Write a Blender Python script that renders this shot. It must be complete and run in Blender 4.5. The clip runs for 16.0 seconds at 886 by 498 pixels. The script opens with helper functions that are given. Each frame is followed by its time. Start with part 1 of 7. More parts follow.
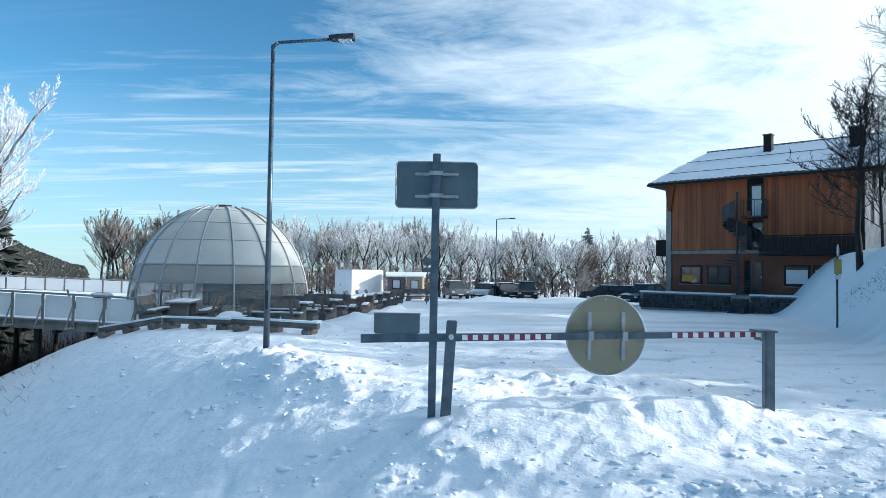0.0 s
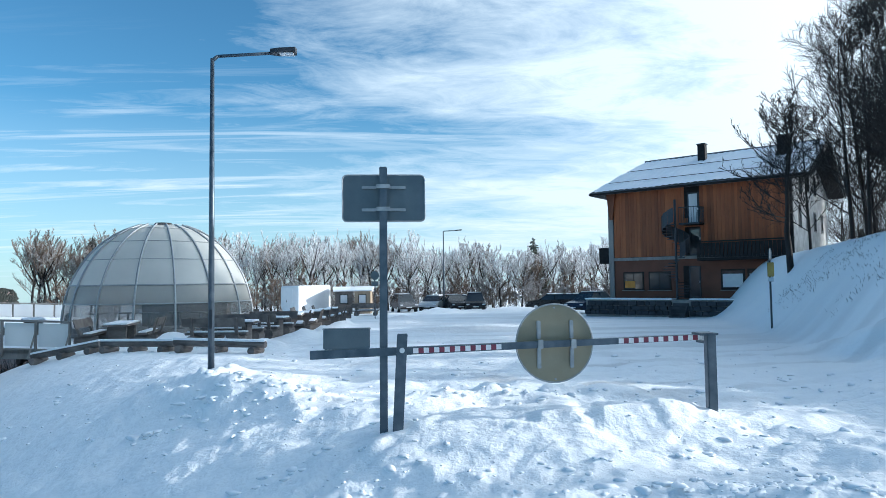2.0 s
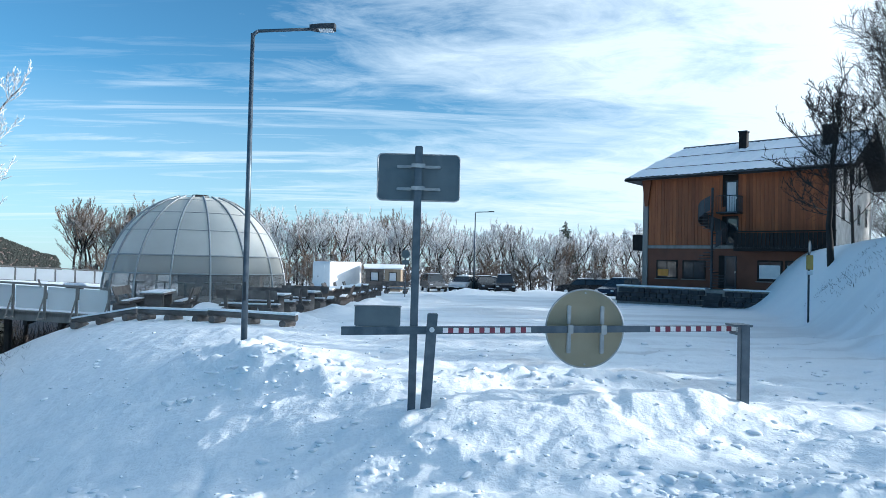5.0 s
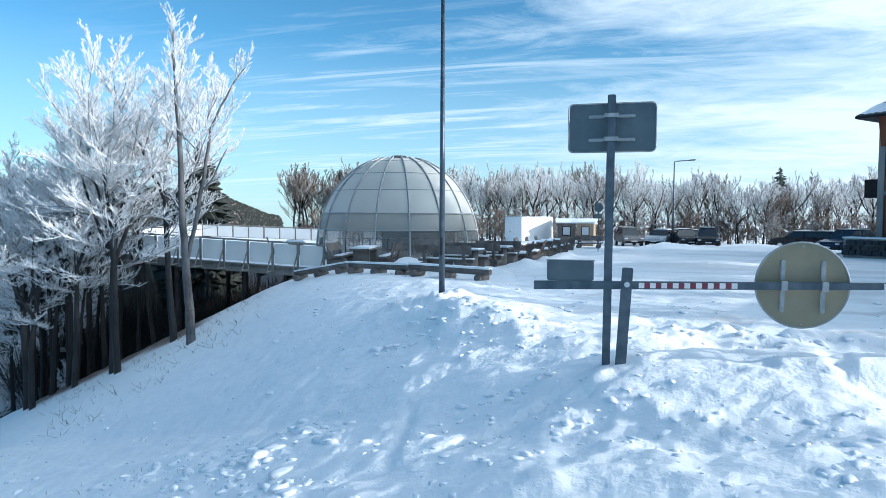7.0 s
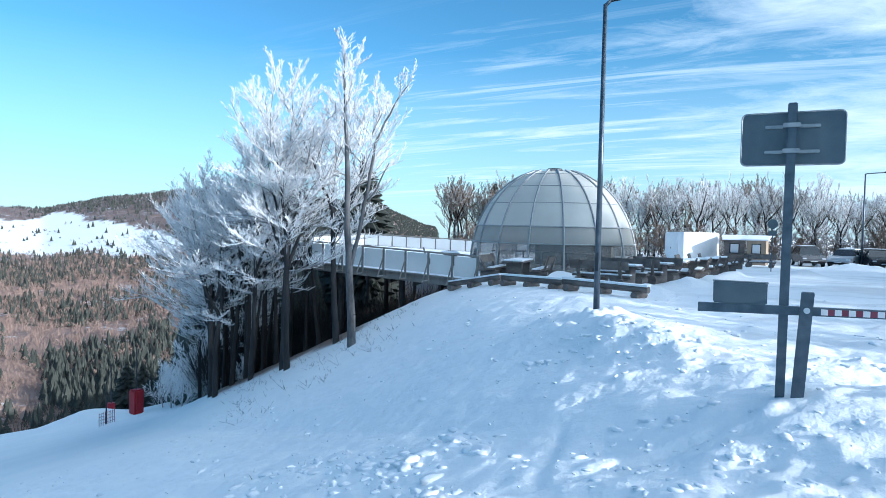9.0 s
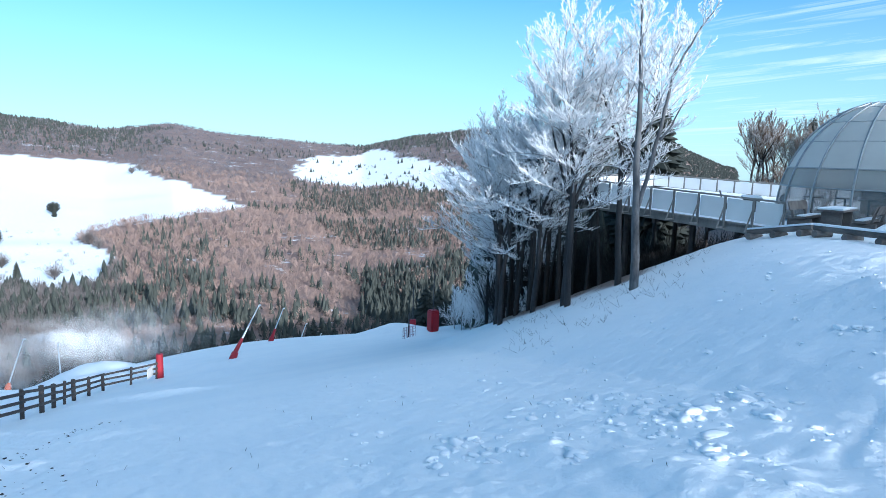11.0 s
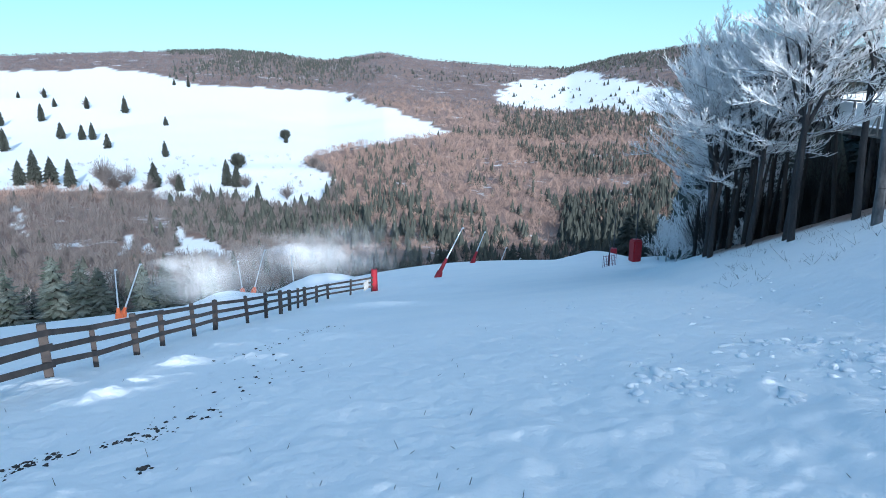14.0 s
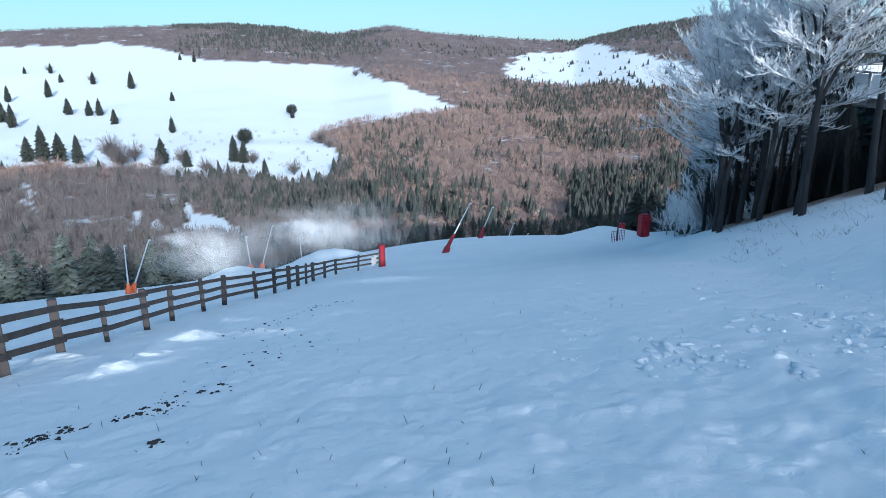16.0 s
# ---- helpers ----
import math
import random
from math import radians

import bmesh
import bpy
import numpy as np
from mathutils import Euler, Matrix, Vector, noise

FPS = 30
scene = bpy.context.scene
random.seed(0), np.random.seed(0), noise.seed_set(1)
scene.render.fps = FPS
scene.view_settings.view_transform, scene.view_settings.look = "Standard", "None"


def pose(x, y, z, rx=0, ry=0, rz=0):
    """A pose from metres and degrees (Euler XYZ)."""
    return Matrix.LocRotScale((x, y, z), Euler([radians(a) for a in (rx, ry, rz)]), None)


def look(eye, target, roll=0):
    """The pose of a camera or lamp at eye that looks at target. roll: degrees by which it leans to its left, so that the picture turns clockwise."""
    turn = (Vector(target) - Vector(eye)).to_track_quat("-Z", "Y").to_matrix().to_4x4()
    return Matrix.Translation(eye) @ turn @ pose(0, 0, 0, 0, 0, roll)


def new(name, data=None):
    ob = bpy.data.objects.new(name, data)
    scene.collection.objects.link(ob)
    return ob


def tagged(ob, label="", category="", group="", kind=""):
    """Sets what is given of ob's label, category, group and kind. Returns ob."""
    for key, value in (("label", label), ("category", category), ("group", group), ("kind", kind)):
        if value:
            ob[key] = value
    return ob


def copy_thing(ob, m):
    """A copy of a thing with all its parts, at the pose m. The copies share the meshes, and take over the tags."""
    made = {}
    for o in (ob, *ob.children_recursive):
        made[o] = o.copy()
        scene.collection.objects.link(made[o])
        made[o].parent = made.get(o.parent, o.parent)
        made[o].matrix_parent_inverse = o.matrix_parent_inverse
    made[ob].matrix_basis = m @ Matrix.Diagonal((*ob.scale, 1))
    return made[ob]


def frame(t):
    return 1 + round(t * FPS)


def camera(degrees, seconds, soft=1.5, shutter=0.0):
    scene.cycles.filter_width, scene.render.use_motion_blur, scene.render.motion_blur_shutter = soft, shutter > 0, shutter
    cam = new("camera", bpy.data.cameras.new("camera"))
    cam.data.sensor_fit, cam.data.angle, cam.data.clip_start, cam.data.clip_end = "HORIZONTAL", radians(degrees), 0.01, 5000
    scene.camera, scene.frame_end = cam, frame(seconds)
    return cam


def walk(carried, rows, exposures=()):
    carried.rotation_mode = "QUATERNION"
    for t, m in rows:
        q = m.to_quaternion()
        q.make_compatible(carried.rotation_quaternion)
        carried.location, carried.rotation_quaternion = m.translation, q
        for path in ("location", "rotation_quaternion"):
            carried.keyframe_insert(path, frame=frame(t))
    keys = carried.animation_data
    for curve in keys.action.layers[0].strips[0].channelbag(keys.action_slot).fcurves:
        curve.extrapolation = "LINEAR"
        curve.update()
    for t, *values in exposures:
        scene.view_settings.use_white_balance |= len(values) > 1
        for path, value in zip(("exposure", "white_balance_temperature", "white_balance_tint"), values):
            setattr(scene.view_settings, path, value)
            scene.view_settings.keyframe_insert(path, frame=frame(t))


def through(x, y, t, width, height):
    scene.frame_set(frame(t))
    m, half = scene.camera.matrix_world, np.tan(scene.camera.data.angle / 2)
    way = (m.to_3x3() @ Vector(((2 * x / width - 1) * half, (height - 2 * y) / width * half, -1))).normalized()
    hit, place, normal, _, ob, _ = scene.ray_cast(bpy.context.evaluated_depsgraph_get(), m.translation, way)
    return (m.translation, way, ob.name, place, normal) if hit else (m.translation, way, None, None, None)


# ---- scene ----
# ---- camera ----
cam = camera(67.57, 16.0, soft=0.65)
PATH = [
    (0, pose(0.002, 0.006, 1.599, 91.786, -0.866, -0.000)),
    (0.5, pose(-0.004, 0.026, 1.593, 90.619, -1.457, -0.192)),
    (1, pose(-0.011, 0.031, 1.595, 92.007, -0.384, -2.385)),
    (1.5, pose(-0.020, 0.032, 1.594, 92.016, 0.358, -2.039)),
    (2, pose(-0.013, 0.015, 1.599, 92.885, 0.757, -4.511)),
    (2.5, pose(-0.007, 0.029, 1.598, 92.836, 0.124, -6.157)),
    (3, pose(-0.010, 0.007, 1.599, 93.648, -1.269, -10.233)),
    (3.5, pose(-0.019, 0.032, 1.598, 92.517, -1.394, -9.245)),
    (3.7, pose(-0.016, 0.050, 1.595, 92.322, -1.324, -7.549)),
    (5.8, pose(-0.040, -0.015, 1.618, 89.385, -0.802, 4.275)),
    (6, pose(-0.036, -0.010, 1.622, 88.657, -0.445, 7.007)),
    (6.5, pose(-0.022, -0.013, 1.613, 86.586, -0.084, 11.501)),
    (7, pose(-0.032, -0.022, 1.599, 87.049, -0.263, 14.543)),
    (7.5, pose(-0.032, -0.020, 1.604, 87.661, -0.095, 17.538)),
    (8, pose(-0.041, -0.033, 1.610, 88.602, 0.058, 20.552)),
    (8.2, pose(-0.057, -0.023, 1.610, 88.473, 0.032, 21.911)),
    (10.3, pose(-0.037, -0.038, 1.628, 84.401, -1.979, 42.748)),
    (10.5, pose(-0.035, -0.043, 1.623, 83.329, -1.350, 45.975)),
    (11, pose(-0.052, -0.071, 1.623, 82.011, -1.960, 52.093)),
    (11.5, pose(-0.104, -0.089, 1.608, 79.729, -3.104, 57.300)),
    (12, pose(-0.077, -0.135, 1.618, 78.216, -2.620, 60.725)),
    (12.5, pose(-0.018, -0.186, 1.627, 76.678, -2.682, 62.530)),
    (13, pose(0.013, -0.199, 1.639, 75.915, -2.503, 64.242)),
    (13.5, pose(0.002, -0.205, 1.635, 75.670, -0.809, 66.557)),
    (14, pose(0.006, -0.175, 1.621, 75.303, -0.189, 69.207)),
    (14.5, pose(0.007, -0.163, 1.616, 74.831, -0.060, 68.838)),
    (15, pose(-0.015, -0.181, 1.605, 73.736, -0.909, 68.429)),
    (15.5, pose(-0.033, -0.195, 1.605, 73.598, -0.230, 70.279)),
    (16, pose(-0.055, -0.167, 1.595, 73.179, 0.073, 69.804)),
]
walk(cam, PATH, [(0, 0.38, 5930, 8), (6, 0.40, 5860, 8), (8, 0.52, 5800, 8), (10.5, 0.55, 5420, 8), (12, 0.50, 5560, 8), (14, 0.40, 5560, 8), (16, 0.17, 5500, 8)])


# ---- world, sun, exposure ----
SUN_AZ, SUN_EL = -93.0, 17.25      # bearing left of +y, height, degrees
world = bpy.data.worlds.new("winter_sky")
scene.world = world
world.use_nodes = True
wn, wl = world.node_tree.nodes, world.node_tree.links
wn.clear()
sky = wn.new("ShaderNodeTexSky")
sky.sky_type = "NISHITA"
sky.sun_disc = False
sky.sun_elevation = radians(SUN_EL)
sky.sun_rotation = radians(-SUN_AZ)
sky.altitude = 1200
sky.air_density, sky.dust_density, sky.ozone_density = 1.0, 0.3, 1.5
coord = wn.new("ShaderNodeTexCoord")


def wnode(kind, **inputs):
    n = wn.new(kind)
    for k, v in inputs.items():
        n.inputs[k.replace("_", " ")].default_value = v
    return n


def wmath(op, a, b=None, clamp=False):
    n = wn.new("ShaderNodeMath")
    n.operation, n.use_clamp = op, clamp
    for i, v in enumerate((a, b)):
        if v is None:
            continue
        if isinstance(v, (int, float)):
            n.inputs[i].default_value = v
        else:
            wl.new(v, n.inputs[i])
    return n.outputs[0]


sep = wn.new("ShaderNodeSeparateXYZ")
wl.new(coord.outputs["Generated"], sep.inputs[0])
DX, DY, DZ = sep.outputs
# cirrus: the view ray meets a flat layer, streaked along one direction
up = wmath("ADD", wmath("MAXIMUM", DZ, 0.0), 0.09)
px, py = wmath("DIVIDE", DX, up), wmath("DIVIDE", DY, up)
flat = wn.new("ShaderNodeCombineXYZ")
wl.new(px, flat.inputs[0])
wl.new(py, flat.inputs[1])
turn = wn.new("ShaderNodeMapping")
turn.inputs["Rotation"].default_value = (0, 0, radians(-20))
turn.inputs["Scale"].default_value = (0.6, 1.0, 1)
turn.inputs["Location"].default_value = (0.7, 0.35, 0)
wl.new(flat.outputs[0], turn.inputs[0])
veil = wnode("ShaderNodeTexNoise", Scale=1.1, Detail=8.0, Roughness=0.6, Distortion=0.5)
wl.new(turn.outputs[0], veil.inputs["Vector"])
wisps = wnode("ShaderNodeTexNoise", Scale=3.0, Detail=9.0, Roughness=0.7, Distortion=1.1)
wl.new(turn.outputs[0], wisps.inputs["Vector"])
# thicker towards the sun's side, clear to the west
side = wmath("ADD", wmath("MULTIPLY", DX, 0.74), wmath("MULTIPLY", DY, 0.29))
cover = wmath("ADD", wmath("MULTIPLY", veil.outputs[0], 0.85), wmath("MULTIPLY", wisps.outputs[0], 0.5))
cover = wmath("ADD", cover, side)
# heavier cloud overhead, out of view, added to brighten the snow
cover = wmath("ADD", cover, wmath("MULTIPLY", wmath("MAXIMUM", wmath("SUBTRACT", DZ, 0.45), 0.0), 0.52))
cover = wmath("MULTIPLY", wmath("SUBTRACT", cover, 0.86), 2.9, True)
# thin mares' tails in the clear part of the sky
comb = wn.new("ShaderNodeMapping")
comb.inputs["Rotation"].default_value = (0, 0, radians(-32))
comb.inputs["Scale"].default_value = (0.2, 1.3, 1)
comb.inputs["Location"].default_value = (0.35, 0.2, 0)
wl.new(flat.outputs[0], comb.inputs[0])
tails = wnode("ShaderNodeTexNoise", Scale=2.6, Detail=8.0, Roughness=0.66, Distortion=0.9)
wl.new(comb.outputs[0], tails.inputs["Vector"])
thin = wmath("MULTIPLY", wmath("SUBTRACT", tails.outputs[0], 0.505), 5.0, True)
thin = wmath("MULTIPLY", thin, wmath("MULTIPLY", wmath("SUBTRACT", DY, 0.68), 4.0, True))
thin = wmath("MULTIPLY", thin, wmath("MULTIPLY", wmath("SUBTRACT", 0.36, DZ), 5.0, True))
cover = wmath("MAXIMUM", cover, wmath("MULTIPLY", thin, 0.92))
haze = wmath("MULTIPLY", wmath("SUBTRACT", 0.25, wmath("ABSOLUTE", DZ)), 2.9, True)
cover = wmath("MULTIPLY", cover, wmath("MULTIPLY", wmath("ADD", DZ, 0.03), 14.0, True))
gain = wn.new("ShaderNodeMix")
gain.data_type = "RGBA"
gain.blend_type = "MULTIPLY"
gain.inputs["Factor"].default_value = 1.0
wl.new(sky.outputs[0], gain.inputs["A"])
gain.inputs["B"].default_value = (0.53, 0.94, 1.04, 1)
hazy = wn.new("ShaderNodeMix")
hazy.data_type = "RGBA"
wl.new(haze, hazy.inputs["Factor"])
wl.new(gain.outputs["Result"], hazy.inputs["A"])
hazy.inputs["B"].default_value = (4.1, 5.05, 5.6, 1)
mixc = wn.new("ShaderNodeMix")
mixc.data_type = "RGBA"
wl.new(cover, mixc.inputs["Factor"])
wl.new(hazy.outputs["Result"], mixc.inputs["A"])
# the veil is brighter round the sun, as thin ice cloud is
dot = wn.new("ShaderNodeVectorMath")
dot.operation = "DOT_PRODUCT"
wl.new(coord.outputs["Generated"], dot.inputs[0])
dot.inputs[1].default_value = (-math.sin(radians(SUN_AZ)) * math.cos(radians(SUN_EL)), math.cos(radians(SUN_AZ)) * math.cos(radians(SUN_EL)), math.sin(radians(SUN_EL)))
glow = wmath("POWER", wmath("MAXIMUM", dot.outputs["Value"], 0.0), 3.0)
veil_col = wn.new("ShaderNodeVectorMath")
veil_col.operation = "SCALE"
veil_col.inputs[0].default_value = (5.7, 6.5, 6.95)
wl.new(wmath("ADD", wmath("MULTIPLY", glow, 1.3), 1.0), veil_col.inputs["Scale"])
wl.new(veil_col.outputs[0], mixc.inputs["B"])
bg = wn.new("ShaderNodeBackground")
bg.inputs["Strength"].default_value = 0.12
wl.new(mixc.outputs["Result"], bg.inputs[0])
wout = wn.new("ShaderNodeOutputWorld")
wl.new(bg.outputs[0], wout.inputs[0])

sun = new("sun", bpy.data.lights.new("sun", "SUN"))
sun.data.energy = 4.4
sun.data.angle = radians(0.6)
sun.data.color = (1.0, 0.95, 0.87)
sa, se = radians(SUN_AZ), radians(SUN_EL)
SUN_DIR = Vector((-math.sin(sa) * math.cos(se), math.cos(sa) * math.cos(se), math.sin(se)))
sun.matrix_world = look(SUN_DIR * 100, (0, 0, 0))
tagged(sun, kind="structure")


# ---- materials ----
def surf(name, c1, c2, rough=0.7, scale=6.0, fine=60.0, bump=0.2, metal=0.0, vary=0.0, stretch=(1, 1, 1), dist=0.02, spec=0.5):
    """Two-tone surface: a broad stain, a fine grain and a relief, in metres."""
    m = bpy.data.materials.new(name)
    m.use_nodes = True
    nt = m.node_tree
    b = nt.nodes["Principled BSDF"]
    tc = nt.nodes.new("ShaderNodeTexCoord")
    mp = nt.nodes.new("ShaderNodeMapping")
    mp.inputs["Scale"].default_value = stretch
    nt.links.new(tc.outputs["Object"], mp.inputs[0])
    n1 = nt.nodes.new("ShaderNodeTexNoise")
    n1.inputs["Scale"].default_value = scale
    n1.inputs["Detail"].default_value = 5
    n2 = nt.nodes.new("ShaderNodeTexNoise")
    n2.inputs["Scale"].default_value = fine
    n2.inputs["Detail"].default_value = 3
    for n in (n1, n2):
        nt.links.new(mp.outputs[0], n.inputs["Vector"])
    add = nt.nodes.new("ShaderNodeMath")
    add.operation = "MULTIPLY_ADD"
    add.inputs[1].default_value = 0.35
    nt.links.new(n2.outputs[0], add.inputs[0])
    nt.links.new(n1.outputs[0], add.inputs[2])
    rng = nt.nodes.new("ShaderNodeMapRange")
    rng.inputs["From Min"].default_value, rng.inputs["From Max"].default_value = 0.45, 0.9
    nt.links.new(add.outputs[0], rng.inputs[0])
    mix = nt.nodes.new("ShaderNodeMix")
    mix.data_type = "RGBA"
    mix.inputs["A"].default_value, mix.inputs["B"].default_value = (*c1, 1), (*c2, 1)
    nt.links.new(rng.outputs[0], mix.inputs["Factor"])
    col = mix.outputs["Result"]
    if vary:
        oi = nt.nodes.new("ShaderNodeObjectInfo")
        gi = nt.nodes.new("ShaderNodeNewGeometry")
        sm = nt.nodes.new("ShaderNodeMath")
        sm.operation = "ADD"
        nt.links.new(oi.outputs["Random"], sm.inputs[0])
        nt.links.new(gi.outputs["Random Per Island"], sm.inputs[1])
        vr = nt.nodes.new("ShaderNodeMapRange")
        vr.inputs["From Max"].default_value = 2.0
        vr.inputs["To Min"].default_value, vr.inputs["To Max"].default_value = 1 - vary, 1 + vary
        nt.links.new(sm.outputs[0], vr.inputs[0])
        hs = nt.nodes.new("ShaderNodeHueSaturation")
        nt.links.new(vr.outputs[0], hs.inputs["Value"])
        nt.links.new(col, hs.inputs["Color"])
        col = hs.outputs[0]
    nt.links.new(col, b.inputs["Base Color"])
    b.inputs["Roughness"].default_value = rough
    b.inputs["Metallic"].default_value = metal
    b.inputs["Specular IOR Level"].default_value = spec
    if bump:
        bp = nt.nodes.new("ShaderNodeBump")
        bp.inputs["Strength"].default_value = bump
        bp.inputs["Distance"].default_value = dist
        nt.links.new(add.outputs[0], bp.inputs["Height"])
        nt.links.new(bp.outputs[0], b.inputs["Normal"])
    return m


def ground_material():
    """Snow with hollows and crumbs; where 'wood' is set, leaf litter and bare twigs with snow between."""
    m = bpy.data.materials.new("snow_ground")
    m.use_nodes = True
    nt = m.node_tree
    b = nt.nodes["Principled BSDF"]
    N, Lk = nt.nodes.new, nt.links.new
    tc = N("ShaderNodeTexCoord")
    at = N("ShaderNodeAttribute")
    at.attribute_name = "wood"
    gr = N("ShaderNodeAttribute")
    gr.attribute_name = "dirt_shade"
    def noise_n(scale, detail=4, rough=0.55):
        n = N("ShaderNodeTexNoise")
        n.inputs["Scale"].default_value, n.inputs["Detail"].default_value, n.inputs["Roughness"].default_value = scale, detail, rough
        Lk(tc.outputs["Object"], n.inputs["Vector"])
        return n.outputs[0]
    def ramp(v, lo, hi):
        r = N("ShaderNodeMapRange")
        r.inputs["From Min"].default_value, r.inputs["From Max"].default_value = lo, hi
        Lk(v, r.inputs[0])
        return r.outputs[0]
    def mixc(f, a, c):
        x = N("ShaderNodeMix")
        x.data_type = "RGBA"
        Lk(f, x.inputs["Factor"])
        for k, v in (("A", a), ("B", c)):
            if isinstance(v, tuple):
                x.inputs[k].default_value = (*v, 1)
            else:
                Lk(v, x.inputs[k])
        return x.outputs["Result"]
    broad, grain = noise_n(0.35, 5), noise_n(9.0, 6)
    snow = mixc(ramp(broad, 0.35, 0.7), (0.88, 0.90, 0.92), (0.94, 0.945, 0.95))
    forest = mixc(ramp(noise_n(0.02, 6, 0.65), 0.35, 0.65), (0.18, 0.12, 0.10), (0.28, 0.192, 0.16))
    forest = mixc(ramp(noise_n(0.016, 8, 0.75), 0.585, 0.65), forest, (0.78, 0.80, 0.83))
    col = mixc(at.outputs["Fac"], snow, forest)
    col = mixc(gr.outputs["Fac"], col, (0.16, 0.14, 0.13))
    Lk(col, b.inputs["Base Color"])
    b.inputs["Roughness"].default_value = 0.62
    b.inputs["Specular IOR Level"].default_value = 0.25
    b1 = N("ShaderNodeBump")
    b1.inputs["Strength"].default_value, b1.inputs["Distance"].default_value = 0.95, 0.07
    Lk(noise_n(3.2, 5, 0.52), b1.inputs["Height"])
    b2 = N("ShaderNodeBump")
    b2.inputs["Strength"].default_value, b2.inputs["Distance"].default_value = 0.45, 0.014
    Lk(noise_n(26.0, 4, 0.6), b2.inputs["Height"])
    Lk(b1.outputs[0], b2.inputs["Normal"])
    Lk(b2.outputs[0], b.inputs["Normal"])
    return m


SNOW = ground_material()
SNOWCAP = surf("snow_cap", (0.82, 0.85, 0.89), (0.90, 0.91, 0.93), 0.6, 3, 30, 0.5)
GALV = surf("galvanised_steel", (0.07, 0.095, 0.12), (0.135, 0.165, 0.195), 0.42, 8, 120, 0.08, 0.6)
SIGNBACK = surf("grey_sign_back", (0.095, 0.125, 0.145), (0.13, 0.165, 0.185), 0.45, 5, 80, 0.05, 0.35)
DISCBACK = surf("weathered_disc_back", (0.27, 0.235, 0.16), (0.33, 0.29, 0.205), 0.5, 4, 90, 0.06, 0.2)
ALU = surf("bright_aluminium", (0.62, 0.64, 0.66), (0.75, 0.76, 0.78), 0.35, 12, 90, 0.05, 0.8)
RED = surf("red_paint", (0.17, 0.03, 0.055), (0.23, 0.045, 0.075), 0.5, 5, 60, 0.08)
SAFERED = surf("red_padding", (0.28, 0.008, 0.02), (0.36, 0.016, 0.028), 0.55, 3, 40, 0.2)
ORANGE = surf("orange_paint", (0.75, 0.13, 0.04), (0.82, 0.2, 0.06), 0.5, 4, 50, 0.1)
YELLOW = surf("yellow_panel", (0.42, 0.29, 0.07), (0.5, 0.36, 0.1), 0.5, 4, 50, 0.05)
WHITE = surf("white_paint", (0.74, 0.75, 0.76), (0.82, 0.82, 0.82), 0.45, 2.5, 40, 0.05)
OLDWHITE = surf("limewashed_wall", (0.40, 0.39, 0.37), (0.72, 0.71, 0.69), 0.85, 1.6, 25, 0.35)
DARK = surf("dark_paint", (0.014, 0.013, 0.014), (0.028, 0.026, 0.026), 0.75, 5, 70, 0.08, spec=0.2)
DARKSTEEL = surf("dark_steel", (0.035, 0.04, 0.05), (0.06, 0.065, 0.075), 0.5, 9, 80, 0.08, 0.4)
CLAD = surf("larch_cladding", (0.18, 0.046, 0.015), (0.33, 0.098, 0.032), 0.65, 1.6, 30, 0.25, vary=0.6, stretch=(1, 1, 0.12))
RENDERWALL = surf("russet_panel", (0.13, 0.045, 0.026), (0.19, 0.07, 0.04), 0.75, 1.2, 30, 0.2)
GREYTIM = surf("grey_timber", (0.17, 0.16, 0.15), (0.28, 0.265, 0.25), 0.8, 3, 40, 0.3, stretch=(1, 1, 0.2), vary=0.2)
WOOD = surf("weathered_wood", (0.07, 0.06, 0.056), (0.2, 0.175, 0.16), 0.8, 3.5, 50, 0.4, stretch=(0.3, 1, 1), vary=0.25)
FENCEWOOD = surf("brown_fence_wood", (0.032, 0.027, 0.028), (0.075, 0.06, 0.054), 0.8, 3, 45, 0.4, vary=0.25)
STONE = surf("dark_fieldstone", (0.02, 0.022, 0.027), (0.065, 0.067, 0.073), 0.85, 2.2, 24, 0.6, vary=0.35, dist=0.05)
ROOFMETAL = surf("roof_sheet", (0.10, 0.10, 0.11), (0.17, 0.17, 0.18), 0.5, 2, 40, 0.1, 0.3)
BARK = surf("grey_bark", (0.07, 0.06, 0.055), (0.17, 0.15, 0.135), 0.9, 3, 30, 0.6, stretch=(1, 1, 0.25))
# trunk colour lowered to near-black to carry the shade on the slope
SHADETRUNK = surf("shade_dark_trunk", (0.013, 0.0125, 0.014), (0.045, 0.043, 0.045), 0.9, 2.5, 30, 0.5, stretch=(1, 1, 0.3))
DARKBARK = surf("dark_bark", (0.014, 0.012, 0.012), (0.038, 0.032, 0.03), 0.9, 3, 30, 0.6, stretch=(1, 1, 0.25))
FROST = surf("rime_frost", (0.66, 0.65, 0.65), (0.92, 0.92, 0.93), 0.7, 1.5, 30, 0.3, vary=0.16)
RIMELIMB = surf("rimed_limb", (0.10, 0.09, 0.085), (0.62, 0.61, 0.61), 0.8, 3.0, 25, 0.4, vary=0.3)
RIMETRUNK = surf("rime_dusted_trunk", (0.022, 0.022, 0.025), (0.17, 0.17, 0.175), 0.85, 2.0, 14, 0.5, stretch=(1, 1, 0.35))
FROSTBARK = surf("rimed_bark", (0.10, 0.085, 0.075), (0.56, 0.54, 0.53), 0.85, 2.2, 25, 0.5, vary=0.45)
BROWNTWIG = surf("brown_twigs", (0.12, 0.082, 0.062), (0.25, 0.185, 0.145), 0.85, 0.8, 20, 0.2, vary=0.35)
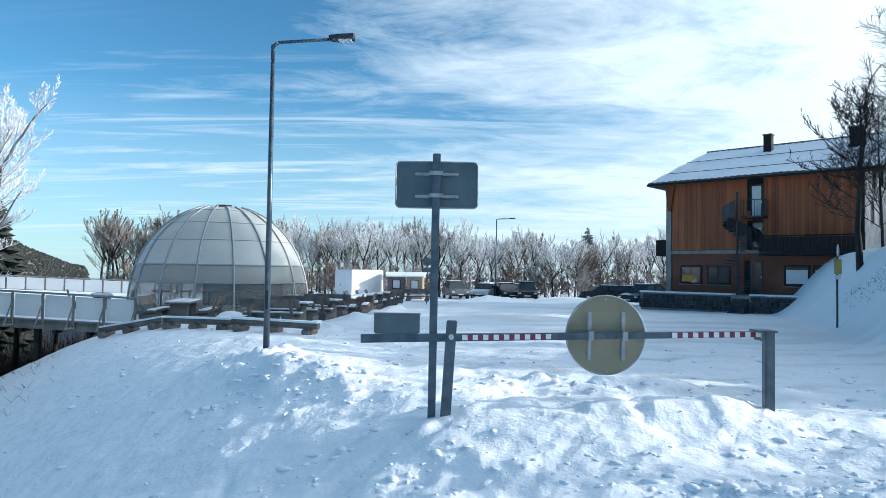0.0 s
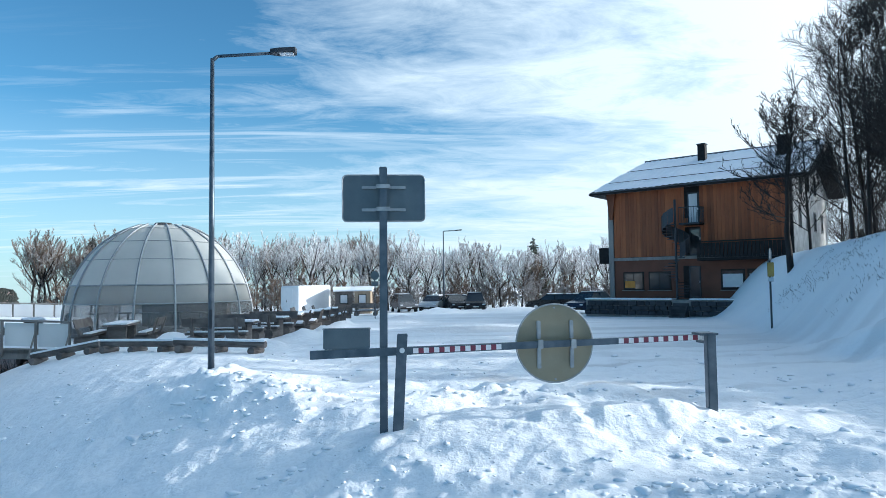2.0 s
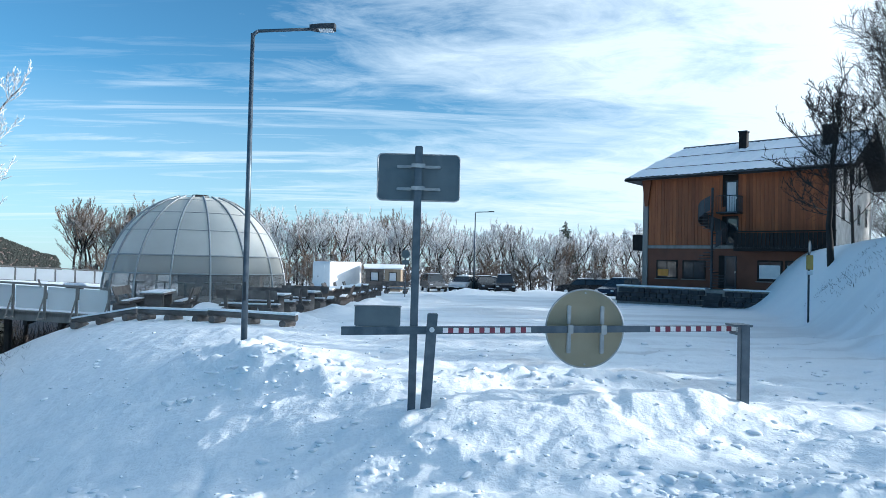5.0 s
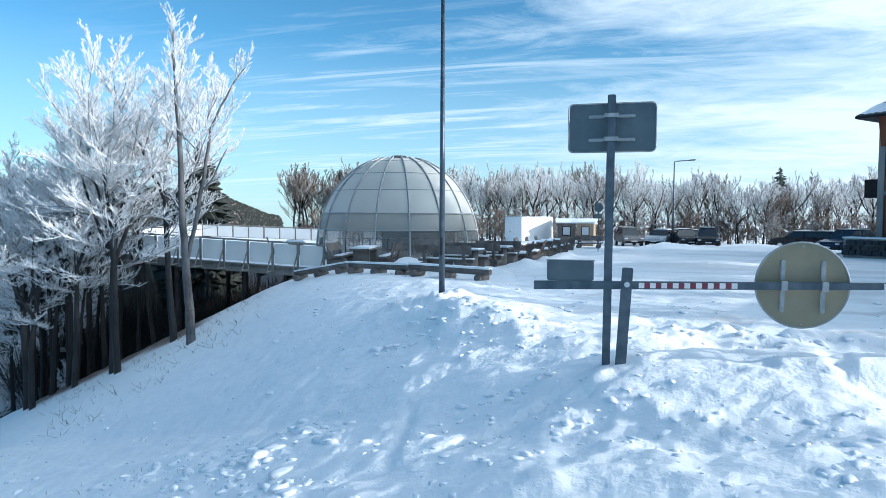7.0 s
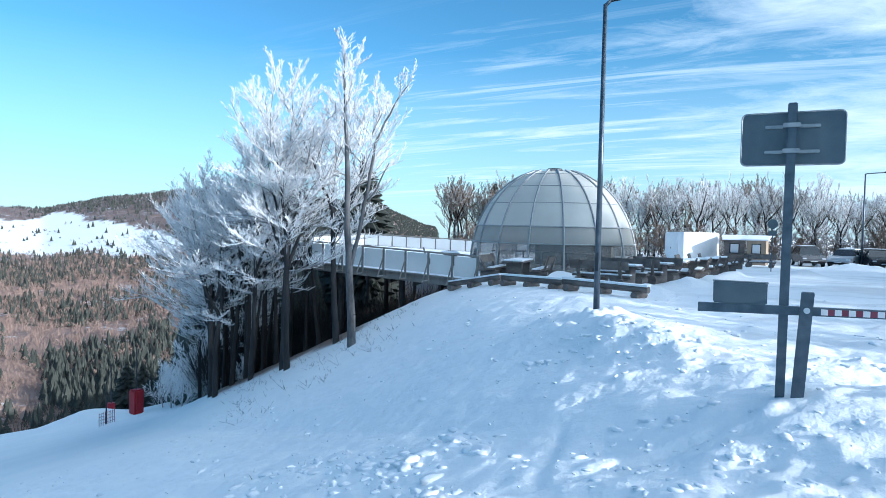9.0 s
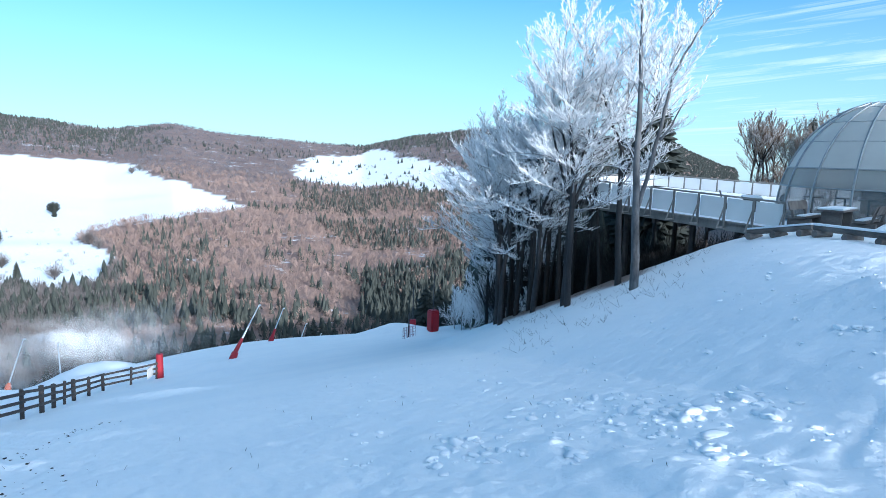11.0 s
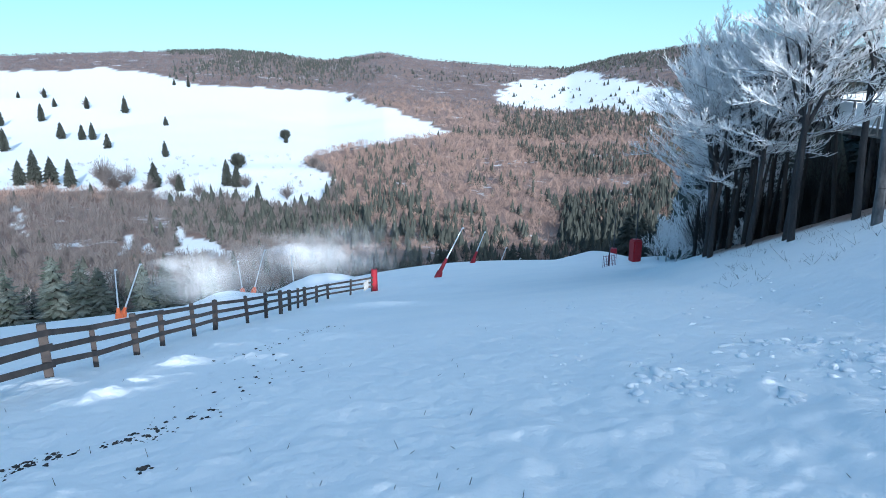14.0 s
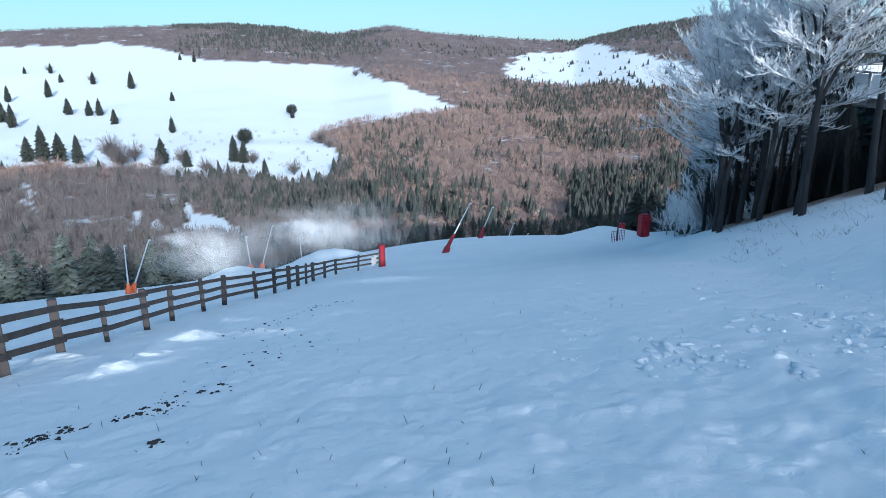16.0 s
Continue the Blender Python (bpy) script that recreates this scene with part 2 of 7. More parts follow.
FARTWIG = surf("far_beech_twigs", (0.20, 0.137, 0.115), (0.375, 0.26, 0.216), 0.9, 0.09, 0.35, 0.0, vary=0.16)
GREYTWIG = surf("grey_beech_twigs", (0.112, 0.097, 0.094), (0.21, 0.182, 0.175), 0.9, 0.1, 0.4, 0.0, vary=0.16)
# greyed and blued: distance haze put into the twig colour
HAZETWIG = surf("hazed_ridge_twigs", (0.12, 0.106, 0.117), (0.195, 0.175, 0.185), 0.9, 0.02, 0.1, 0.0, vary=0.16)
STEEL = surf("dull_steel", (0.30, 0.32, 0.335), (0.46, 0.475, 0.485), 0.5, 12, 90, 0.08, 0.5)
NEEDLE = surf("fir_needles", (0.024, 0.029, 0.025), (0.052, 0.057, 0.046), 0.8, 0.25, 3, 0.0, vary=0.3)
RIMENEEDLE = surf("rimed_pine_needles", (0.04, 0.06, 0.035), (0.22, 0.24, 0.22), 0.8, 0.7, 10, 0.3, vary=0.4)
def film(name, color, through, glow):
    """Thin milky sheet: scatters light to both sides and lets a little straight through."""
    m = bpy.data.materials.new(name)
    m.use_nodes = True
    nt = m.node_tree
    nt.nodes.clear()
    N, Lk = nt.nodes.new, nt.links.new
    tc, nz = N("ShaderNodeTexCoord"), N("ShaderNodeTexNoise")
    nz.inputs["Scale"].default_value, nz.inputs["Detail"].default_value = 1.1, 6
    Lk(tc.outputs["Object"], nz.inputs["Vector"])
    rr = N("ShaderNodeMapRange")
    rr.inputs["From Min"].default_value, rr.inputs["From Max"].default_value = 0.3, 0.7
    rr.inputs["To Min"].default_value, rr.inputs["To Max"].default_value = 0.82, 1.0
    Lk(nz.outputs[0], rr.inputs[0])
    col = N("ShaderNodeMix")
    col.data_type = "RGBA"
    Lk(rr.outputs[0], col.inputs["Factor"])
    col.inputs["A"].default_value, col.inputs["B"].default_value = (*(v * 0.55 for v in color), 1), (*color, 1)
    df, tr, gl, tp = N("ShaderNodeBsdfDiffuse"), N("ShaderNodeBsdfTranslucent"), N("ShaderNodeBsdfGlossy"), N("ShaderNodeBsdfTransparent")
    gl.inputs["Roughness"].default_value = 0.25
    for b in (df, tr):
        Lk(col.outputs["Result"], b.inputs["Color"])
    m1, m2, m3 = N("ShaderNodeMixShader"), N("ShaderNodeMixShader"), N("ShaderNodeMixShader")
    m1.inputs[0].default_value, m2.inputs[0].default_value, m3.inputs[0].default_value = glow, 0.07, through
    Lk(df.outputs[0], m1.inputs[1])
    Lk(tr.outputs[0], m1.inputs[2])
    Lk(m1.outputs[0], m2.inputs[1])
    Lk(gl.outputs[0], m2.inputs[2])
    Lk(m2.outputs[0], m3.inputs[1])
    Lk(tp.outputs[0], m3.inputs[2])
    out = N("ShaderNodeOutputMaterial")
    Lk(m3.outputs[0], out.inputs[0])
    return m


FILM = film("milky_dome_film", (0.86, 0.85, 0.80), 0.05, 0.5)
HAZEFILM = film("hazy_dome_film", (0.50, 0.50, 0.47), 0.3, 0.4)
CLEARFILM = film("clear_dome_film", (0.26, 0.275, 0.28), 0.5, 0.25)
FROSTGLASS = film("frosted_rail_panel", (0.88, 0.90, 0.91), 0.05, 0.4)
PANE = surf("window_glass", (0.015, 0.02, 0.026), (0.03, 0.04, 0.05), 0.05, 0.6, 3, 0.02, spec=0.8)
BLIND = surf("pale_blind", (0.62, 0.64, 0.66), (0.72, 0.73, 0.74), 0.6, 3, 30, 0.05)
CURTAIN = surf("orange_curtain", (0.55, 0.22, 0.03), (0.68, 0.3, 0.06), 0.7, 5, 30, 0.2)
TYRE = surf("tyre_rubber", (0.012, 0.012, 0.013), (0.03, 0.03, 0.03), 0.8, 20, 90, 0.2)
CARPAINT = {}
for nm, c in (("black", (0.012, 0.013, 0.016)), ("grey", (0.16, 0.16, 0.165)), ("silver", (0.5, 0.51, 0.52)), ("navy", (0.02, 0.03, 0.055))):
    CARPAINT[nm] = surf(nm + "_car_paint", c, tuple(v * 1.2 for v in c), 0.25, 2, 50, 0.03, 0.2)


# ---- mesh helpers ----
def mesh_from(name, verts, faces, mat, smooth=False):
    me = bpy.data.meshes.new(name)
    me.from_pydata([tuple(v) for v in verts], [], faces)
    me.materials.append(mat)
    if smooth:
        me.polygons.foreach_set("use_smooth", [True] * len(me.polygons))
    me.update()
    return me


def part(name, bm, mat, parent=None, label="", smooth=False):
    """Links a bmesh as one mesh object under a thing or a part."""
    bmesh.ops.recalc_face_normals(bm, faces=bm.faces)
    me = bpy.data.meshes.new(name)
    bm.to_mesh(me)
    bm.free()
    me.materials.append(mat)
    if smooth:
        me.polygons.foreach_set("use_smooth", [True] * len(me.polygons))
    ob = new(name, me)
    ob.parent = parent
    return tagged(ob, label)


def box(bm, x0, x1, y0, y1, z0, z1, m=None, bevel=0.0):
    c = Matrix.Translation(((x0 + x1) / 2, (y0 + y1) / 2, (z0 + z1) / 2)) @ Matrix.Diagonal((abs(x1 - x0), abs(y1 - y0), abs(z1 - z0), 1))
    r = bmesh.ops.create_cube(bm, size=1, matrix=(m @ c) if m else c)
    if bevel:
        es = list({e for v in r["verts"] for e in v.link_edges})
        bmesh.ops.bevel(bm, geom=es, offset=bevel, segments=2, affect="EDGES", clamp_overlap=True)
    return bm


def tube(bm, p, q, r0, r1=None, n=10, caps=True):
    p, q = Vector(p), Vector(q)
    d = q - p
    m = Matrix.Translation((p + q) / 2) @ d.to_track_quat("Z", "Y").to_matrix().to_4x4()
    bmesh.ops.create_cone(bm, cap_ends=caps, segments=n, radius1=r0, radius2=r0 if r1 is None else r1, depth=d.length, matrix=m)
    return bm


def poly(bm, pts):
    return bm.faces.new([bm.verts.new(p) for p in pts])


def slab(bm, pts, thick):
    """A plate: a polygon and its copy moved by the vector thick."""
    a = [bm.verts.new(p) for p in pts]
    b = [bm.verts.new(Vector(p) + Vector(thick)) for p in pts]
    bm.faces.new(a)
    bm.faces.new(b[::-1])
    for i in range(len(a)):
        j = (i + 1) % len(a)
        bm.faces.new((a[j], a[i], b[i], b[j]))
    return bm


def empty(name, m, label, category, group=""):
    ob = new(name)
    ob.empty_display_size = 0.2
    ob.matrix_basis = m
    return tagged(ob, label, category, group)


B = bmesh.new


# ---- terrain ----
def vnoise(x, y, seed=0):
    """Smooth value noise on a unit lattice, -1 to 1."""
    xi, yi = np.floor(x).astype(np.int64), np.floor(y).astype(np.int64)
    fx, fy = x - xi, y - yi
    fx, fy = fx * fx * (3 - 2 * fx), fy * fy * (3 - 2 * fy)
    def h(a, b):
        n = (a * 374761393 + b * 668265263 + seed * 974711) & 0xFFFFFFFF
        n = ((n ^ (n >> 13)) * 1274126177) & 0xFFFFFFFF
        return ((n ^ (n >> 16)) & 0xFFFF) / 32767.5 - 1
    return (h(xi, yi) * (1 - fx) + h(xi + 1, yi) * fx) * (1 - fy) + (h(xi, yi + 1) * (1 - fx) + h(xi + 1, yi + 1) * fx) * fy


def fbm(x, y, octaves=4, seed=0):
    s, a = 0.0, 1.0
    for i in range(octaves):
        s, a, x, y = s + a * vnoise(x, y, seed + i), a * 0.5, x * 2.03 + 7.1, y * 2.03 + 3.7
    return s


def sstep(a, b, x):
    t = np.clip((x - a) / (b - a), 0, 1)
    return t * t * (3 - 2 * t)


def smin(a, b, k):
    h = np.clip(0.5 + 0.5 * (b - a) / k, 0, 1)
    return b * (1 - h) + a * h - k * h * (1 - h)


# rise of the skyline over the valley, by bearing left of +y (degrees)
SKYLINE = np.array([(0, .0), (27, -.008), (28.5, -.004), (29.5, .0), (31, .011), (32.7, .0235), (33.5, .026), (37, .034), (45, .043), (49.6, .041), (54.6, .027), (58.9, .009),
                    (63, .012), (67.2, .017), (71, .022), (74.2, .032), (77, .024), (79, .020), (83, .028), (86.7, .032), (95.6, .027), (103, .02), (120, .018), (150, 0)])


def base_height(x, y):
    """The land without its small relief."""
    x, y = np.asarray(x, float), np.asarray(y, float)
    d = np.hypot(x, y)
    az = np.degrees(np.arctan2(-x, y))
    lot = -0.018 * np.clip(y, 0, 90) - 0.08 * np.clip(d - 105, 0, 400) * (1 - sstep(25, 45, az))
    edge = -0.59 * np.clip(y - 4.5, 0, 19) - 0.05 * np.clip(y - 24, 0, 60) - 0.95 * np.clip(y - 48, 0, 30)
    shoulder = -0.35 + 0.47 * (x - edge)
    piste = 0.312 * x
    west = np.maximum(piste, shoulder)
    west = west + 0.026 * d * np.exp(-((az - 70) / 13) ** 2) * sstep(35, 80, d)
    near = smin(lot, west, 1.1)
    # the bank by the road
    b = (x - 12.5) * 0.937 - (y - 18.3) * 0.344 - 0.5 * np.clip(12 - y, 0, 14)
    # out of view the bank is lowered to let sun onto the snow
    gap = 1 - 0.5 * sstep(45.5, 52, -az) * sstep(14, 17, d)
    near = near + 3.5 * sstep(-1.0, 3.0, b) * gap - 0.03 * np.clip(b - 5, 0, 40)
    # beyond the crest the piste drops away
    fall = near - 0.17 * np.clip(d - 82, 0, 130)
    sky_s = np.interp(az, SKYLINE[:, 0], SKYLINE[:, 1])
    u = np.log(np.maximum(d, 200) / 200) / math.log(15)
    s = sky_s - (sky_s + 0.39) * np.clip(1 - u, 0, 1) ** 1.3
    relief = 1 + 0.06 * fbm(x / 420, y / 420, 4, 11)
    far = 1.6 + d * np.where(s < 0, s * relief, s)
    far = np.where(d > 3000, 1.6 + 3000 * sky_s - 0.03 * (d - 3000), far)
    wv = sstep(90, 210, d)
    valley = fall * (1 - wv) + far * wv
    wa = sstep(26.5, 28.5, az) * (1 - sstep(125, 150, az)) * sstep(105, 190, d)
    wa = np.where(az > 30, np.maximum(wa, sstep(30, 36, az) * (1 - sstep(125, 150, az))), wa)
    return near * (1 - wa) + valley * wa


# heaps that the plough has left, and in the last row rises added to catch sun: x, y, half length, half width, height,
# turn
HEAPS = ((1.8, 7.25, 3.2, 1.25, 0.24, 2), (10.8, 14.4, 2.6, 0.45, 0.28, 90), (-14.5, -3.4, 2.0, 0.9, 0.12, 15), (-2.35, 10.6, 1.5, 0.7, 0.42, -35), (-3.4, 12.2, 1.6, 1.0, 0.35, 20), (1.6, 9.4, 2.4, 0.5, 0.26, 12), (-0.3, 4.6, 1.5, 0.6, 0.10, 10), (2.9, 4.3, 0.8, 0.6, 0.22, 25),
         (4.6, 5.7, 1.2, 0.6, 0.22, 10), (3.0, 6.9, 1.3, 0.5, 0.20, 0), (0.1, 7.0, 0.8, 0.5, 0.08, 0), (9.6, 9.6, 2.2, 1.7, 0.8, 35), (6.8, 8.4, 1.4, 0.7, 0.2, 30), (-2.6, 4.4, 1.1, 0.5, 0.12, -25), (-4.6, 16.6, 2.2, 1.2, 0.15, -10), (3.5, 30, 3.0, 1.0, 0.25, 5), (-7.6, 24.6, 0.9, 0.5, 0.35, 20), (-3.4, 26.5, 0.8, 0.5, 0.3, 50), (-3.0, 30.5, 0.7, 0.5, 0.3, 80), (-7.2, 27.6, 1.0, 0.6, 0.4, 0), (-2.6, 35.5, 0.9, 0.5, 0.35, 70), (0.6, 38, 1.5, 0.6, 0.4, 20), (-4.2, 22.2, 0.8, 0.4, 0.25, 0), (4.6, 57, 2.4, 0.8, 0.5, 10), (10.5, 58, 3.0, 0.8, 0.5, -5), (-62, 10.5, 6.5, 3.0, 1.7, 20), (-58.5, 39.5, 3.6, 2.2, 1.2, 30), (-72, 2, 6, 3, 1.2, 0),
         (-5.7, 4.7, 0.8, 0.6, 0.10, 0), (-6.2, 7.0, 0.7, 0.5, 0.09, 0), (-4.4, 4.9, 0.35, 0.3, 0.09, 0), (-5.6, 7.7, 0.5, 0.4, 0.08, 0), (-11.2, -1.75, 0.7, 0.35, 0.16, 118), (-12.2, -1.4, 0.7, 0.35, 0.17, 118), (-14.1, -0.8, 0.9, 0.4, 0.2, 118), (-15.6, -1.2, 0.7, 0.4, 0.16, 118), (-13.6, 0.8, 0.9, 0.4, 0.13, 40), (-17.2, 0.3, 1.9, 0.5, 0.16, 28), (-20.5, 1.6, 2.6, 0.5, 0.2, 24), (-16.5, 2.6, 1.8, 0.6, 0.14, 25), (-29, 7, 4.5, 0.7, 0.3, 30), (-37, 13.5, 5, 0.8, 0.35, 32), (-47, 17, 6, 0.9, 0.45, 30))


def small_relief(x, y, z):
    """Churned crust, ripples, tracks and ruts near by."""
    d = np.hypot(x, y)
    near = 1 - sstep(14, 40, d)
    east = sstep(-1.8, 0.4, x + 0.25 * y)
    churn = sstep(-0.15, 0.5, fbm(x * 0.5 + 3, y * 0.5, 2, 31)) * (1 - sstep(5.2, 6.8, d)) * (0.06 + 0.94 * east)
    churn = np.maximum(churn, np.exp(-(((x + 4.2) / 1.0) ** 2 + ((y - 7.2) / 0.8) ** 2)))
    churn = np.maximum(churn, 0.22 * np.exp(-(((x + 5.6) / 1.2) ** 2 + ((y - 5.6) / 1.5) ** 2)))
    z = z + near * (0.05 * (0.4 + 0.6 * east) * fbm(x * 0.7, y * 0.7, 3, 3) + 0.022 * fbm(x * 3.1, y * 3.1, 3, 4))
    churn = np.maximum(churn, 0.3 * sstep(0.0, 0.5, fbm(x * 0.35 + 9, y * 0.6, 3, 33)) * east * (1 - sstep(13, 22, d)))
    wx, wy = x + 0.15 * fbm(x * 2, y * 2, 2, 51), y + 0.15 * fbm(x * 2, y * 2, 2, 52)
    lump = np.abs(fbm(wx * 3.1, wy * 3.1, 3, 8)) * 0.042 + np.abs(fbm(wx * 6.5, wy * 6.5, 2, 9)) * 0.022
    crust = 0.032 * sstep(0.05, 0.16, fbm(wx * 1.3, wy * 1.9, 3, 15))
    z = z + churn * (lump + crust)
    fine = sstep(-0.5, 0.3, fbm(x * 0.4 + 4, y * 0.8, 3, 35)) * east * (1 - sstep(12, 24, d))
    z = z + fine * (0.03 * np.abs(fbm(wx * 2.2, wy * 6.0, 2, 36)) + 0.009 * np.abs(fbm(wx * 9, wy * 15, 2, 37)))
    # old ski and sledge tracks
    for cx, cy, ang, ln in ((-1.5, 5.9, 35, 1.3), (-1.1, 6.2, 38, 1.4), (-0.6, 6.3, 36, 1.1), (-2.2, 6.6, 100, 1.2)):
        c, s = math.cos(radians(ang)), math.sin(radians(ang))
        u, v = (x - cx) * c + (y - cy) * s, -(x - cx) * s + (y - cy) * c
        z = z - 0.045 * np.exp(-(v / 0.07) ** 2) * (1 - sstep(ln * 0.7, ln, np.abs(u)))
    # wind ripples and footprints on the piste
    z = z + 0.02 * (1 - sstep(12, 30, d)) * (1 - east) * fbm(x * 1.9, y * 3.4, 3, 17)
    z = z + 0.008 * (1 - sstep(9, 22, d)) * fbm(x * 5.3, y * 7.9, 2, 18)
    # wheel ruts across the yard
    rut = np.exp(-((y - 15 - 0.12 * x - 1.2 * np.sin(x * 0.12)) / 0.35) ** 2) + np.exp(-((y - 17 - 0.12 * x - 1.2 * np.sin(x * 0.12)) / 0.35) ** 2)
    rut = rut + np.exp(-((y - 24 - 0.05 * x) / 0.5) ** 2)
    z = z - 0.05 * rut * sstep(-3, 0, x) * (1 - sstep(12, 16, x))
    return z


def height(x, y):
    x, y = np.asarray(x, float), np.asarray(y, float)
    shape = x.shape
    x, y = x.ravel(), y.ravel()
    z = base_height(x, y)
    for hx, hy, a, b, h, r in HEAPS:
        at = np.nonzero((np.abs(x - hx) < 3 * a) & (np.abs(y - hy) < 3 * a))[0]
        if not len(at):
            continue
        px, py = x[at], y[at]
        c, s = math.cos(radians(r)), math.sin(radians(r))
        u, v = ((px - hx) * c + (py - hy) * s) / a, (-(px - hx) * s + (py - hy) * c) / b
        q = np.exp(-(u * u + v * v))
        big = min(1.0, 0.35 / h)
        rough = 0.3 * big if a < 3 else 0.04
        z[at] += h * q * (1 + rough * fbm(px * 2.2, py * 2.2, 3, 5)) + rough * min(0.16, 0.5 * h) * q * fbm(px * 7, py * 7, 2, 6)
    at = np.nonzero(np.hypot(x, y) < 42)[0]
    if len(at):
        z[at] = small_relief(x[at], y[at], z[at])
    return z.reshape(shape)


def ground_z(x, y):
    return float(height(np.array([x]), np.array([y]))[0])


# snowfields across the valley, corner by corner in plan
MEADOWS = (((-2301, -930), (-2314, -451), (-2262, -302), (-2343, -221), (-2124, -75), (-1856, 23), (-1787, 127), (-1805, 239), (-1839, 362), (-1660, 410), (-1443, 381), (-1316, 406), (-1208, 428), (-1098, 426), (-1023, 344), (-950, 267), (-958, 210), (-911, 164), (-841, 134), (-803, 141), (-728, 146), (-674, 136), (-591, 107), (-567, 79), (-606, 50), (-645, 28), (-627, 3), (-657, -25), (-706, -54), (-716, -96), (-713, -110), (-771, -138), (-739, -161), (-807, -326)),
           ((-1553, 734), (-1795, 865), (-2065, 1053), (-2104, 1205), (-2185, 1328), (-2306, 1426), (-2117, 1400), (-1796, 1227), (-1615, 1179), (-1377, 1090), (-1230, 1053), (-1027, 903), (-1032, 823), (-1122, 826), (-1261, 853), (-1351, 838), (-1443, 784), (-1498, 736)),
           ((-520, -14), (-524, -9), (-472, -6), (-435, 7), (-398, 16), (-376, 14), (-382, -1), (-424, -29), (-460, -39), (-463, -33), (-422, -24), (-416, -15)),
           ((-491, -53), (-499, -48), (-432, -42), (-429, -47)),
           ((-642, -142), (-646, -139), (-536, -117), (-534, -120)))


def inside(px, py, pts):
    res = np.zeros(px.shape, bool)
    n = len(pts)
    for i in range(n):
        (x0, y0), (x1, y1) = pts[i], pts[(i + 1) % n]
        hit = ((y0 > py) != (y1 > py)) & (px < (x1 - x0) * (py - y0) / ((y1 - y0) or 1e-9) + x0)
        res ^= hit
    return res


def meadow_at(x, y):
    x, y = np.asarray(x, float), np.asarray(y, float)
    d = np.hypot(x, y)
    wx, wy = x + 0.011 * d * fbm(x / 45, y / 45, 4, 21), y + 0.011 * d * fbm(x / 45, y / 45, 4, 22)
    m = np.zeros(x.shape, bool)
    for pts in MEADOWS:
        m |= inside(wx, wy, pts)
    return m


def build_ground():
    fine = np.concatenate([np.arange(-48, 30, 0.4), np.arange(30, 113, 0.3)])
    coarse = np.concatenate([np.arange(113, 312, 3.0)])
    az = np.radians(np.concatenate([fine, coarse]))
    r = np.concatenate([np.geomspace(0.5, 30, 400), np.geomspace(30.7, 4600, 260)])
    A, R = np.meshgrid(az, r)
    X, Y = -np.sin(A) * R, np.cos(A) * R
    Z = height(X, Y)
    na, nr = len(az), len(r)
    verts = np.stack([X, Y, Z], -1).reshape(-1, 3)
    i, j = np.meshgrid(np.arange(nr - 1), np.arange(na), indexing="ij")
    k = (j + 1) % na
    quads = np.stack([i * na + j, i * na + k, (i + 1) * na + k, (i + 1) * na + j], -1).reshape(-1, 4)[:, ::-1]
    verts = np.vstack([verts, [0, 0, ground_z(0, 0)]])
    c = len(verts) - 1
    tris = np.stack([np.full(na, c), np.arange(na), (np.arange(na) + 1) % na], -1)
    me = bpy.data.meshes.new("ground")
    nl = quads.size + tris.size
    me.vertices.add(len(verts))
    me.vertices.foreach_set("co", verts.ravel())
    me.loops.add(nl)
    me.loops.foreach_set("vertex_index", np.concatenate([quads.ravel(), tris.ravel()]).astype(np.int32))
    me.polygons.add(len(quads) + len(tris))
    starts = np.concatenate([np.arange(len(quads)) * 4, quads.size + np.arange(len(tris)) * 3])
    me.polygons.foreach_set("loop_start", starts.astype(np.int32))
    me.polygons.foreach_set("use_smooth", np.ones(len(starts), bool))
    x, y = verts[:, 0], verts[:, 1]
    d, a = np.hypot(x, y), np.degrees(np.arctan2(-x, y))
    wood = (sstep(96, 112, d) * ((a > 12) & (a < 140)) * ~meadow_at(x, y)).astype(np.float32)
    # bare leaf litter under the deck and the trees beside it, also darkening their shade
    litter = sstep(21.2, 22.6, y + 0.5 * fbm(x, y, 3, 91)) * sstep(-13.0, -14.5, x) * ((a > 20) & (a < 47)) * sstep(-2.3, -3.0, verts[:, 2]) * (d < 115)
    wood = np.maximum(wood, litter).astype(np.float32)
    dirt_shade = np.zeros(len(x), np.float32)
    yard = sstep(0.35, 0.9, fbm(x * 0.5, y * 1.6, 3, 43)) * 0.35 * sstep(8, 11, y) * (1 - sstep(14, 20, y)) * sstep(-3, 0, x) * (1 - sstep(4, 8, x))
    # long streaks: bare ground, and tree-trunk shadows painted along with it
    shade_lanes = sstep(0.1, 0.75, fbm(x * 0.1, y * 1.1, 4, 45)) * 0.2 * sstep(11, 14, y) * (1 - sstep(44, 56, y)) * sstep(-5, -1, x - 0.02 * y) * (1 - sstep(8, 14, x - 0.1 * y))
    yard = np.maximum(yard, shade_lanes)
    dirt_shade = np.maximum(dirt_shade, yard).astype(np.float32)
    for key, val in (("wood", wood), ("dirt_shade", dirt_shade)):
        me.attributes.new(key, "FLOAT", "POINT").data.foreach_set("value", val)
    me.materials.append(SNOW)
    me.update()
    me.validate()
    return tagged(new("ground", me), "snow-covered car park, piste and wooded valley", "ground", kind="structure")


build_ground()


# ---- the house ----
HX, HY, HTURN = 15.0, 44.3, -43.0
HL, HD = 11.3, 12.0          # along the front, front to back
HROOF = ((-0.9, 7.36), (6.0, 10.25), (12.9, 7.36))


